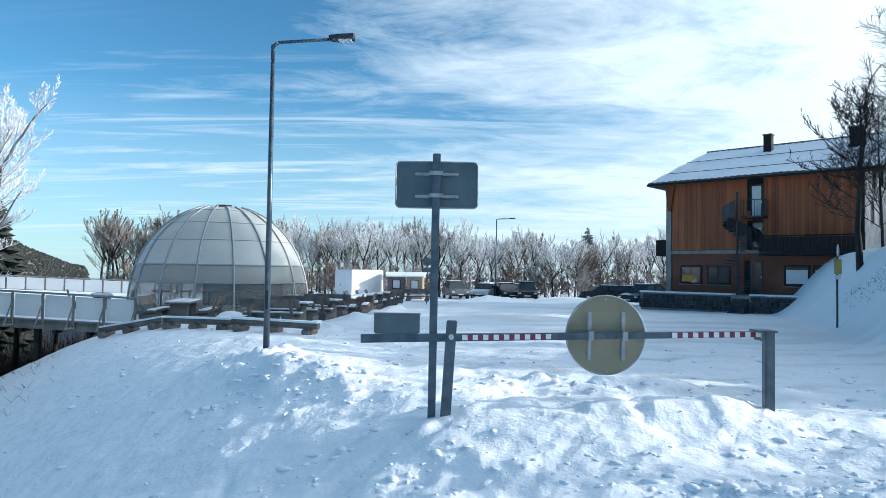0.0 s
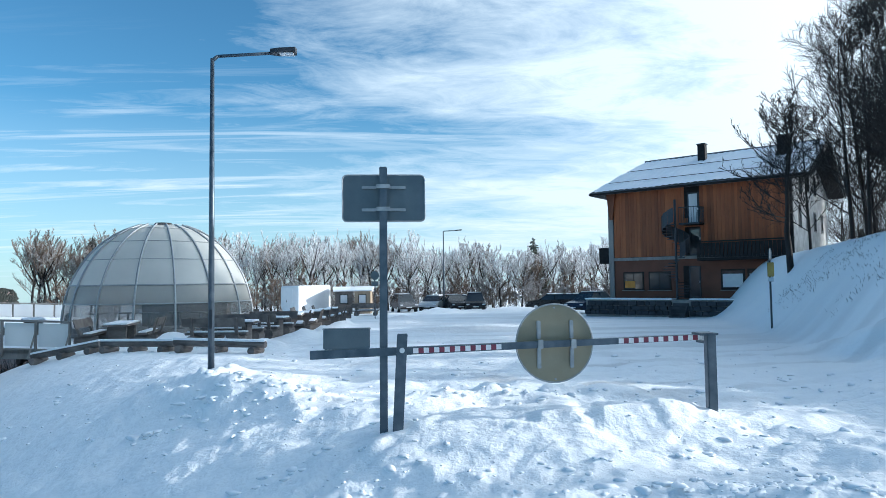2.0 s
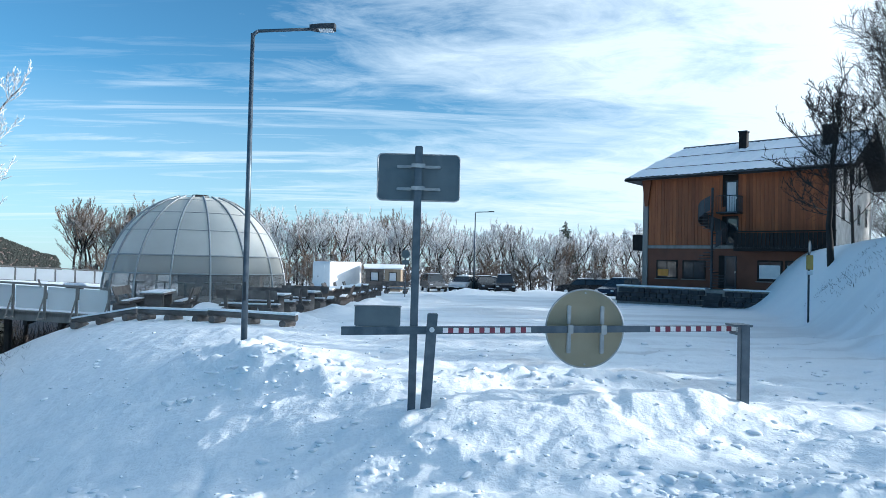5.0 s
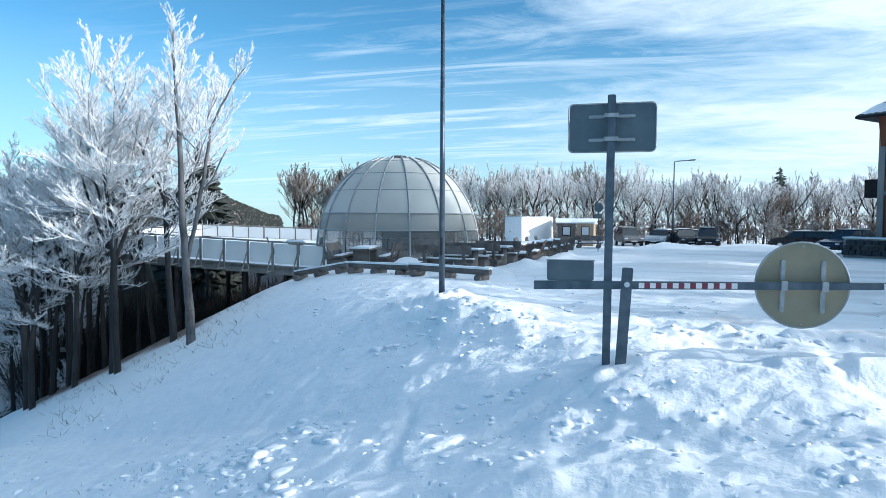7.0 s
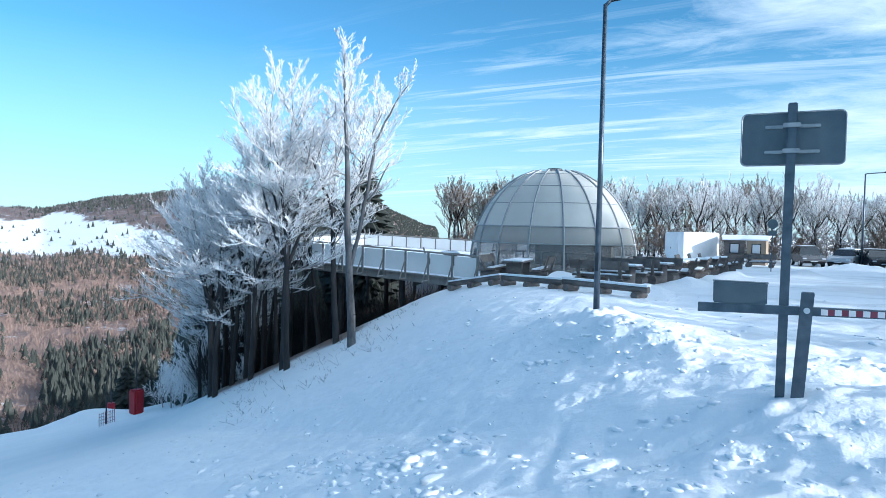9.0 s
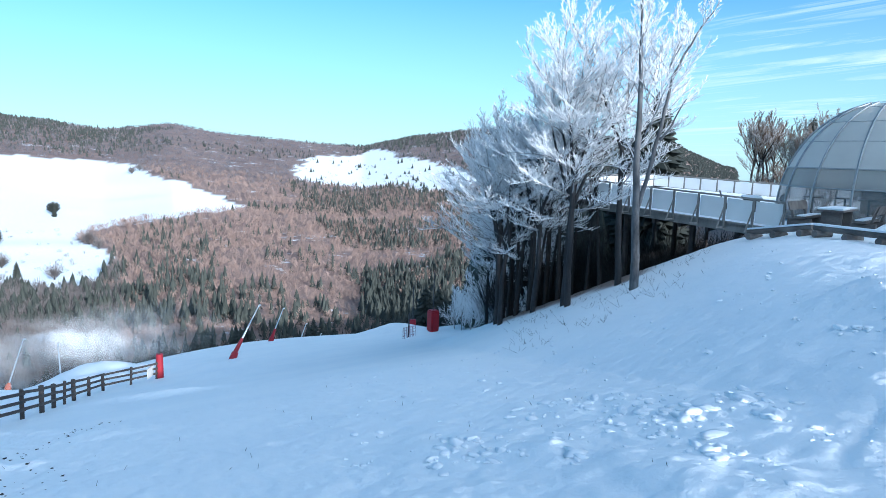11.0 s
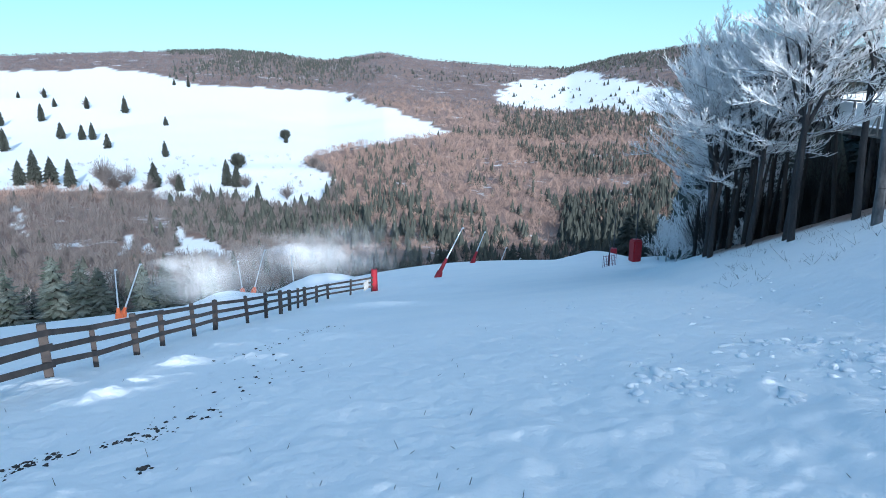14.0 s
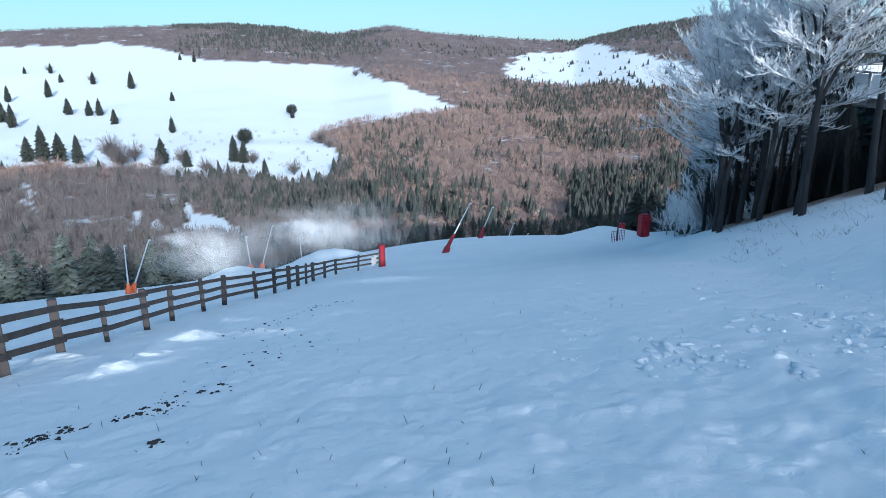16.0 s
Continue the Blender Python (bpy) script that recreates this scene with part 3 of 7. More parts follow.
def window(parent, u0, u1, z0, z1, blind=None, name="window"):
    w = part(name, box(B(), u0 - 0.06, u1 + 0.06, -0.035, 0.05, z0 - 0.06, z1 + 0.06, bevel=0.015), DARK, parent)
    mid = (u0 + u1) / 2
    part("pane", box(B(), u0 + 0.04, mid - 0.03, -0.05, -0.037, z0 + 0.04, z1 - 0.04), PANE, w)
    part("pane", box(B(), mid + 0.03, u1 - 0.04, -0.05, -0.037, z0 + 0.04, z1 - 0.04), PANE, w)
    part("sill", box(B(), u0 - 0.12, u1 + 0.12, -0.14, -0.036, z0 - 0.12, z0 - 0.065, bevel=0.01), GREYTIM, w)
    if blind:
        part("blind", box(B(), u0 + 0.06, u1 - 0.06 if blind is BLIND else mid + 0.12, -0.065, -0.052, z0 + 0.1, z0 + (z1 - z0) * (0.8 if blind is BLIND else 0.5)), blind, w)
    return w


def build_house():
    h = empty("house", pose(HX, HY, 0, 0, 0, HTURN), "three-storey chalet with russet timber front and snowy roof", "house")
    # walls: a timbered front, limewashed gables
    bm = B()
    for pts in (((0, -1.0), (HL, -1.0), (HL, 2.9), (0, 2.9)),):
        slab(bm, [(u, 0, z) for u, z in pts], (0, 0.3, 0))
    part("wall", bm, RENDERWALL, h, "russet rendered ground-floor wall")
    part("wall", slab(B(), [(0, 0.02, 2.9), (HL, 0.02, 2.9), (HL, 0.02, 7.7), (0, 0.02, 7.7)], (0, 0.28, 0)), DARK, h)
    gable = [(0.3, -1), (HD, -1), (HD, 7.7), (6.0, 10.1), (0.3, 7.8)]
    part("wall", slab(B(), [(HL, v, z) for v, z in gable], (-0.3, 0, 0)), OLDWHITE, h, "limewashed gable wall")
    part("wall", slab(B(), [(0, v, z) for v, z in gable], (0.3, 0, 0)), OLDWHITE, h, "limewashed gable wall")
    part("wall", slab(B(), [(0.3, HD - 0.3, -1), (HL - 0.3, HD - 0.3, -1), (HL - 0.3, HD - 0.3, 7.7), (0.3, HD - 0.3, 7.7)], (0, 0.3, 0)), OLDWHITE, h)
    # upright boards of the two upper floors
    u = 0.33
    rnd = random.Random(4)
    while u < HL - 0.15:
        wd = rnd.choice((0.16, 0.19, 0.22, 0.25))
        uu = min(u + wd, HL - 0.02)
        if not (5.2 < (u + uu) / 2 < 6.15):
            part("plank", box(B(), u + 0.006, uu - 0.006, -0.035 - rnd.random() * 0.015, 0.018, 3.1, 7.68), CLAD, h)
        else:
            part("plank", box(B(), u + 0.006, uu - 0.006, -0.035, 0.018, 4.9, 5.5), CLAD, h)
        u = uu
    # floor band, corner post and eaves bracket
    part("floor_band", box(B(), -0.05, HL, -0.12, -0.002, 2.88, 3.08, bevel=0.01), GREYTIM, h, "grey timber band between storeys")
    part("corner_post", box(B(), -0.06, 0.3, -0.1, 0.0, -0.1, 7.6, bevel=0.015), GREYTIM, h)
    part("eaves_bracket", slab(B(), [(-0.1, -0.11, 7.5), (0.55, -0.11, 7.5), (0.32, -0.11, 5.7), (0.12, -0.11, 5.7)], (0, -0.12, 0)), CLAD, h)
    # windows and doors of the front
    window(h, 0.97, 2.28, 0.98, 2.06, CURTAIN)
    window(h, 2.72, 4.08, 0.98, 2.06)
    window(h, 7.28, 8.56, 0.98, 2.12, BLIND)
    window(h, 8.82, 9.9, 0.98, 2.12, BLIND)
    for d_u, z0, z1, glass in ((5.3, 0.42, 2.42, True), (5.32, 5.0, 7.1, True), (5.4, 3.12, 4.82, True)):
        d = part("door", box(B(), d_u, d_u + 0.72, -0.05, 0.0, z0, z1, bevel=0.012), DARKSTEEL, h)
        part("pane", box(B(), d_u + 0.1, d_u + 0.62, -0.066, -0.052, z0 + 0.12, z1 - 0.1), BLIND if z0 > 4.9 else PANE, d, "glazed panel")
        part("handle", box(B(), d_u + 0.64, d_u + 0.68, -0.11, -0.052, z0 + 0.95, z0 + 1.08), ALU, d)
    # a dark slab on the wall stands in for the shade of the door recess
    part("recess_shade", box(B(), 4.95, 5.28, -0.03, 0.0, 0.42, 2.45), DARK, h)
    # long balcony
    bal = part("balcony", box(B(), 6.2, HL + 0.3, -1.25, -0.13, 2.72, 2.88, bevel=0.01), DARK, h, "dark timber balcony along the front")
    part("handrail", box(B(), 6.2, HL + 0.3, -1.27, -1.17, 3.82, 3.9, bevel=0.01), DARK, bal)
    for k in range(24):
        part("board", box(B(), 6.2 + k * 0.225, 6.2 + k * 0.225 + 0.2, -1.235, -1.2, 2.9, 3.78), DARK, bal)
    # small balcony and spiral stair
    tb = part("balcony", box(B(), 5.1, 6.35, -1.1, -0.052, 5.0, 5.1), DARKSTEEL, h, "small steel landing")
    for a, b2 in (((5.1, -1.08), (6.35, -1.08)), ((6.33, -1.08), (6.33, -0.06))):
        part("handrail", tube(B(), (*a, 6.08), (*b2, 6.08), 0.025), DARKSTEEL, tb)
        n = 9
        for k in range(n):
            q = Vector((*a, 5.1)).lerp(Vector((*b2, 5.1)), k / (n - 1))
            part("baluster", tube(B(), q, q + Vector((0, 0, 0.97)), 0.012, n=6), DARKSTEEL, tb)
    st = part("spiral_stair", tube(B(), (4.9, -1.15, 0.3), (4.9, -1.15, 6.6), 0.07), DARKSTEEL, h, "dark steel spiral stair")
    steps = 27
    for k in range(steps):
        a = radians(-60 + k * 26)
        z = 0.5 + k * 0.172
        c, s = math.cos(a), math.sin(a)
        c2, s2 = math.cos(a + 0.42), math.sin(a + 0.42)
        part("tread", slab(B(), [(4.9 + 0.07 * c, -1.15 + 0.07 * s, z), (4.9 + 0.8 * c, -1.15 + 0.8 * s, z), (4.9 + 0.8 * c2, -1.15 + 0.8 * s2, z), (4.9 + 0.07 * c2, -1.15 + 0.07 * s2, z)], (0, 0, 0.04)), DARKSTEEL, st)
        if 14 <= k:
            part("guard_panel", slab(B(), [(4.9 + 0.82 * c, -1.15 + 0.82 * s, z), (4.9 + 0.82 * c2, -1.15 + 0.82 * s2, z + 0.17), (4.9 + 0.82 * c2, -1.15 + 0.82 * s2, z + 1.05), (4.9 + 0.82 * c, -1.15 + 0.82 * s, z + 0.9)], (0.015, 0.0, 0)), DARKSTEEL, st)
    # side balcony at the far corner
    sb = part("balcony", box(B(), -1.1, -0.06, 0.6, 2.6, 2.75, 3.85, bevel=0.02), DARK, h, "dark boxed side balcony")
    # gable windows
    for v, z in ((2.2, 4.6), (4.6, 4.6), (7.2, 4.6), (9.8, 4.6), (2.6, 7.0 - 0.4), (5.0, 7.0), (7.4, 7.0)):
        w = part("window", box(B(), HL - 0.02, HL + 0.03, v - 0.45, v + 0.45, z, z + 1.35, bevel=0.012), GREYTIM, h)
        part("pane", box(B(), HL + 0.032, HL + 0.045, v - 0.36, v - 0.03, z + 0.08, z + 1.27), PANE, w)
        part("pane", box(B(), HL + 0.032, HL + 0.045, v + 0.03, v + 0.36, z + 0.08, z + 1.27), PANE, w)
    # roof
    (e0, ze), (rv, zr), (e1, _) = HROOF
    front = [(-1.0, e0, ze), (HL + 1.1, e0, ze), (HL + 1.1, rv, zr), (0.3, rv, zr)]
    back = [(-1.0, e1, ze), (HL + 1.1, e1, ze), (HL + 1.1, rv, zr), (0.3, rv, zr)]
    hip = [(-1.0, e0, ze), (0.3, rv, zr), (-1.0, e1, ze)]
    rf = part("roof", slab(B(), front, (0, 0, 0.2)), ROOFMETAL, h, "sheet roof under thin snow")
    part("roof", slab(B(), back, (0, 0, 0.2)), ROOFMETAL, h)
    part("roof", slab(B(), hip, (0, 0, 0.2)), ROOFMETAL, h)
    # snow on the front slope, combed by the sheet's ribs
    bm = B()
    nu, nv = 92, 26
    rows = []
    for i in range(nu + 1):
        row = []
        for j in range(nv + 1):
            fj = j / nv
            u0 = -0.96 + fj * 1.28
            u = u0 + (HL + 1.06 - u0) * i / nu
            v = e0 + 0.03 + (rv - e0 - 0.03) * fj
            z = ze + (zr - ze) * fj + 0.20
            t = 0.06 + 0.03 * math.sin(u * math.pi / 0.2) + 0.04 * noise.noise((u * 0.5, v * 0.7, 0)) + 0.025 * noise.noise((u * 2, v * 2, 5))
            row.append(bm.verts.new((u, v, z + max(t, 0.012))))
        rows.append(row)
    for i in range(nu):
        for j in range(nv):
            bm.faces.new((rows[i][j], rows[i + 1][j], rows[i + 1][j + 1], rows[i][j + 1]))
    part("roof_snow", bm, SNOWCAP, rf, "thin ribbed snow cover", smooth=True)
    part("soffit", slab(B(), [(HL + 0.02, e0 + 0.1, ze - 0.02), (HL + 1.05, e0 + 0.1, ze - 0.02), (HL + 1.05, rv, zr - 0.02), (HL + 0.02, rv, zr - 0.02)], (0, 0, -0.05)), DARK, rf, "dark boarded soffit")
    part("soffit", slab(B(), [(HL + 0.02, e1 - 0.1, ze - 0.02), (HL + 1.05, e1 - 0.1, ze - 0.02), (HL + 1.05, rv, zr - 0.02), (HL + 0.02, rv, zr - 0.02)], (0, 0, -0.05)), DARK, rf, "dark boarded soffit")
    part("gutter", tube(B(), (-1.0, e0 - 0.06, ze + 0.08), (HL + 1.1, e0 - 0.06, ze + 0.08), 0.07), DARK, rf)
    part("barge_board", slab(B(), [(HL + 1.1, e0, ze - 0.1), (HL + 1.1, rv, zr - 0.1), (HL + 1.1, rv, zr + 0.24), (HL + 1.1, e0, ze + 0.24)], (0.06, 0, 0)), DARK, rf)
    part("barge_board", slab(B(), [(HL + 1.1, e1, ze - 0.1), (HL + 1.1, rv, zr - 0.1), (HL + 1.1, rv, zr + 0.24), (HL + 1.1, e1, ze + 0.24)], (0.06, 0, 0)), DARK, rf)
    part("ridge_cap", tube(B(), (0.3, rv, zr + 0.24), (HL + 1.1, rv, zr + 0.24), 0.09), ROOFMETAL, rf)
    for k in range(2):
        v = e0 + 1.6 + k * 2.6
        z = ze + (zr - ze) * (v - e0) / (rv - e0) + 0.33
        part("snow_guard", tube(B(), (-0.3 + 0.25 * k, v, z), (HL + 0.9, v, z - 0.03), 0.018, n=6), DARK, rf)
    for cu, cv, w, zt in ((4.95, 4.6, 0.5, 10.95), (10.3, 3.7, 0.72, 10.6)):
        z0 = ze + (zr - ze) * (cv - e0) / (rv - e0)
        ch = part("chimney", box(B(), cu - w / 2, cu + w / 2, cv - w / 2, cv + w / 2, z0 - 0.2, zt, bevel=0.015), DARK, rf, "dark clad chimney")
        part("cowl", box(B(), cu - w / 2 - 0.05, cu + w / 2 + 0.05, cv - w / 2 - 0.05, cv + w / 2 + 0.05, zt, zt + 0.07), DARKSTEEL, ch)
    # terrace with its stone front
    tr = part("terrace", box(B(), -0.9, HL + 0.3, -2.0, -0.13, -1.0, 0.34), GREYTIM, h, "paved terrace, snow along its edge")
    rnd = random.Random(9)
    for row in range(3):
        u = -0.95 + row * 0.11
        while u < HL:
            wd = rnd.uniform(0.3, 0.62)
            if not (4.95 < u + wd / 2 < 5.85):
                z0 = -0.62 + row * 0.3
                part("stone", box(B(), u, u + wd - 0.025, -2.12 - rnd.random() * 0.05, -2.002, z0, z0 + 0.28, bevel=0.03), STONE, tr)
            u += wd
    for k in range(5):
        part("step", box(B(), 4.95, 5.85, -2.9 + k * 0.2, -2.7 + k * 0.2, -0.9, -0.62 + k * 0.19, bevel=0.01), STONE, tr)
    bm = B()
    for seg in ((-0.95, 4.9), (5.9, HL)):
        box(bm, seg[0], seg[1], -2.14, -1.2, 0.343, 0.43, bevel=0.035)
    part("terrace_snow", bm, SNOWCAP, tr)
    return h


build_house()


# ---- dome ----
def build_dome():
    cx, cy, r, hh, zb = -10.55, 31.7, 4.08, 4.85, -0.38
    d = empty("dome", pose(cx, cy, zb, 0, 0, 2.8), "milky film dome tent on a ribbed metal frame", "dome")
    nseg = 16
    levels = (0.0, 0.26, 0.42, 0.645, 0.81, 0.94, 0.985)     # share of the height at which the rings run
    def at(a, s):
        rr = r * math.sqrt(max(0.0, 1 - (s * 0.985) ** 2.15))
        return Vector((rr * math.cos(a), rr * math.sin(a), hh * s))
    for k in range(nseg):
        a0, a1 = 2 * math.pi * k / nseg, 2 * math.pi * (k + 1) / nseg
        for li in range(len(levels) - 1):
            bm = B()
            n, mm = 4, 4
            grid = [[bm.verts.new(at(a0 + (a1 - a0) * i / n, levels[li] + (levels[li + 1] - levels[li]) * j / mm) * 0.992) for j in range(mm + 1)] for i in range(n + 1)]
            for i in range(n):
                for j in range(mm):
                    bm.faces.new((grid[i][j], grid[i + 1][j], grid[i + 1][j + 1], grid[i][j + 1]))
            part("panel", bm, (CLEARFILM, HAZEFILM)[li] if li < 2 else FILM, d, ("clear window panel", "hazy window panel")[li] if li < 2 else "", smooth=True)
        bm = B()
        pts = [at(a0, s) for s in np.linspace(0, 0.985, 22)]
        for p, q in zip(pts, pts[1:]):
            tube(bm, p, q, 0.045, n=6, caps=False)
        part("rib", bm, STEEL, d, smooth=True)
    for s in levels[1:]:
        bm = B()
        th = 0.034 if s < 0.5 else 0.014
        loop = []
        for k in range(64):
            p = at(2 * math.pi * k / 64, s)
            out = Vector((p.x, p.y, 0)).normalized()
            loop.append([bm.verts.new(p + out * th * math.cos(1.2566 * j) + Vector((0, 0, th * math.sin(1.2566 * j)))) for j in range(5)])
        for k in range(64):
            for j in range(5):
                n2, j2 = (k + 1) % 64, (j + 1) % 5
                bm.faces.new((loop[k][j], loop[n2][j], loop[n2][j2], loop[k][j2]))
        part("ring", bm, STEEL, d, smooth=True)
    bm = B()
    tube(bm, (0, 0, hh * 0.985), (0, 0, hh * 1.012), 0.42, 0.36, n=24)
    part("cap", bm, DARK, d, "dark vent cap")
    bm = B()
    tube(bm, (0, 0, -0.1), (0, 0, 0.06), r + 0.12, n=48)
    part("floor_ring", bm, GREYTIM, d)
    # counter and tables within, seen through the film
    bar = empty("bar_counter", pose(cx + 0.6, cy + 1.6, zb + 0.06), "long dark wooden counter inside the dome", "counter")
    part("counter_body", box(B(), -2.0, 2.0, -0.3, 0.3, 0, 1.05, bevel=0.02), WOOD, bar)
    part("counter_top", box(B(), -2.1, 2.1, -0.38, 0.38, 1.05, 1.11, bevel=0.012), FENCEWOOD, bar)
    base = None
    for k in range(5):
        m = pose(cx - 2.3 + k * 1.1, cy - 1.4 + (k % 2) * 0.5, zb + 0.06, 0, 0, 20 * k)
        if base is None:
            base = empty("bistro_table", m, "small dark round table inside the dome", "table", "tables inside the dome")
            part("tabletop", tube(B(), (0, 0, 0.72), (0, 0, 0.76), 0.4, n=18), FENCEWOOD, base)
            part("leg", tube(B(), (0, 0, 0.03), (0, 0, 0.72), 0.04), DARKSTEEL, base)
            part("foot", tube(B(), (0, 0, 0), (0, 0, 0.03), 0.25, n=14), DARKSTEEL, base)
        else:
            copy_thing(base, m)


build_dome()


# ---- deck on stilts ----
P0, P1 = Vector((-11.3, 24.5, -0.62)), Vector((-23.2, 25.4, -0.18))
P2, P3 = Vector((-31.0, 45.0, -0.2)), Vector((-17.5, 47.0, -0.62))


def build_deck():
    dk = empty("viewing_deck", Matrix(), "snow-covered timber viewing deck on stilts", "deck")
    part("floor_slab", slab(B(), [P0, P1, P2, P3], (0, 0, -0.16)), GREYTIM, dk)
    def beam(a, b, zo, hgt, wid, name, mat):
        dirv = (b - a).normalized()
        side = Vector((-dirv.y, dirv.x, 0)) * wid
        return part(name, slab(B(), [a + Vector((0, 0, zo)), b + Vector((0, 0, zo)), b + Vector((0, 0, zo + hgt)), a + Vector((0, 0, zo + hgt))], side), mat, dk)
    beam(P0, P1, -0.36, 0.32, -0.12, "edge_beam", GREYTIM)
    beam(P1, P2, -0.36, 0.32, -0.12, "edge_beam", GREYTIM)
    beam(P2, P3, -0.36, 0.32, -0.12, "edge_beam", GREYTIM)
    for k in range(9):
        f = (k + 0.5) / 9
        a, b = P0.lerp(P1, f), P3.lerp(P2, f)
        part("joist", slab(B(), [a + Vector((0, 0.15, -0.18)), b + Vector((0, -0.15, -0.18)), b + Vector((0, -0.15, -0.55)), a + Vector((0, 0.15, -0.55))], (0.14, 0, 0)), FENCEWOOD, dk)
    for f in (0.35, 0.65, 0.95):
        for g in (0.06, 0.5, 0.94):
            p = P0.lerp(P1, f).lerp(P3.lerp(P2, f), g)
            z = ground_z(p.x, p.y)
            part("stilt", tube(B(), (p.x, p.y, z - 0.3), (p.x, p.y, p.z - 0.17), 0.14, n=8), FENCEWOOD, dk)
    # snow lying on the planks
    bm = B()
    n, m = 40, 60
    g = [[None] * (m + 1) for _ in range(n + 1)]
    for i in range(n + 1):
        for j in range(m + 1):
            p = P0.lerp(P1, 0.015 + 0.97 * i / n).lerp(P3.lerp(P2, 0.015 + 0.97 * i / n), 0.008 + 0.984 * j / m)
            edge = min(i, n - i, 3) / 3 * min(j, m - j, 3) / 3
            g[i][j] = bm.verts.new((p.x, p.y, p.z + 0.01 + 0.13 * edge + 0.05 * edge * noise.noise((p.x * 0.8, p.y * 0.8, 0))))
    for i in range(n):
        for j in range(m):
            bm.faces.new((g[i][j], g[i + 1][j], g[i + 1][j + 1], g[i][j + 1]))
    part("deck_snow", bm, SNOWCAP, dk, "trodden snow layer", smooth=True)
    # railing, bay by bay
    for a, b, bays in ((P0, P1, 10), (P1, P2, 16), (P2, P3, 11)):
        rail = empty("railing", Matrix(), "grey railing with frosted panels along the deck", "railing", "deck railings")
        for k in range(bays + 1):
            p = a.lerp(b, k / bays)
            out = Vector(((b - a).y, -(b - a).x, 0)).normalized()
            if out.dot(p - Vector((-20, 35, 0))) < 0:
                out = -out
            part("post", slab(B(), [p + out * 0.03 + Vector((-0.035, 0, -0.3)), p + out * 0.03 + Vector((0.035, 0, -0.3)), p + out * 0.03 + Vector((0.035, 0, 1.0)), p + out * 0.03 + Vector((-0.035, 0, 1.0))], out * 0.07), GREYTIM, rail)
            if a is P0 and k < bays:
                part("strut", tube(B(), p + out * 0.5 + Vector((0, 0, -0.25)), p + out * 0.09 + Vector((0, 0, 0.6)), 0.028, n=6), GREYTIM, rail)
                part("bracket", tube(B(), p + Vector((0, 0, -0.24)), p + out * 0.55 + Vector((0, 0, -0.24)), 0.035, n=6), GREYTIM, rail)
            if k < bays:
                q = a.lerp(b, (k + 1) / bays)
                t = (q - p).normalized() * 0.06
                part("rail_panel", slab(B(), [p + t + Vector((0, 0, 0.1)), q - t + Vector((0, 0, 0.1)), q - t + Vector((0, 0, 0.92)), p + t + Vector((0, 0, 0.92))], out * 0.012), FROSTGLASS, rail)
        part("handrail", slab(B(), [a + Vector((0, 0, 0.96)), b + Vector((0, 0, 0.96)), b + Vector((0, 0, 1.03)), a + Vector((0, 0, 1.03))], out * 0.12), GREYTIM, rail)


build_deck()


# ---- street lamps ----
def street_lamp(x, y, z0, top, arm, turn, r):
    l = empty("street_lamp", pose(x, y, z0, 0, 0, turn), "galvanised street lamp with a flat lamp head", "street lamp", "street lamps")
    bm = tube(B(), (0, 0, -0.3), (0, 0, top - 0.05), r, r * 0.6, n=14)
    part("pole", bm, GALV, l, smooth=True)
    bm = tube(B(), (0, 0, top - 0.08), (0.1, 0, top), r * 0.6, r * 0.52, n=10)
    tube(bm, (0.1, 0, top), (arm - 0.42, 0, top + 0.07), r * 0.5, n=10)
    part("arm", bm, GALV, l, smooth=True)
    bm = B()
    slab(bm, [(arm - 0.48, -0.06, top + 0.05), (arm - 0.3, -0.13, top + 0.05), (arm, -0.12, top + 0.07), (arm + 0.02, 0, top + 0.07), (arm, 0.12, top + 0.07), (arm - 0.3, 0.13, top + 0.05), (arm - 0.48, 0.06, top + 0.05)], (0.0, 0, 0.085))
    hd = part("lamp_head", bm, DARKSTEEL, l, "dark flat lamp head")
    part("diffuser", box(B(), arm - 0.3, arm - 0.04, -0.09, 0.09, top + 0.04, top + 0.056), BLIND, hd)
    part("door_plate", box(B(), -0.03, 0.03, -r - 0.004, -r + 0.01, 0.9, 1.25), DARKSTEEL, l)
    return l


street_lamp(-3.33, 12.62, ground_z(-3.33, 12.62) - 0.15, 5.92 - ground_z(-3.33, 12.62) + 0.15, 1.56, -1, 0.062)
street_lamp(4.95, 61.8, -1.1, 7.5, 1.75, 4, 0.085)


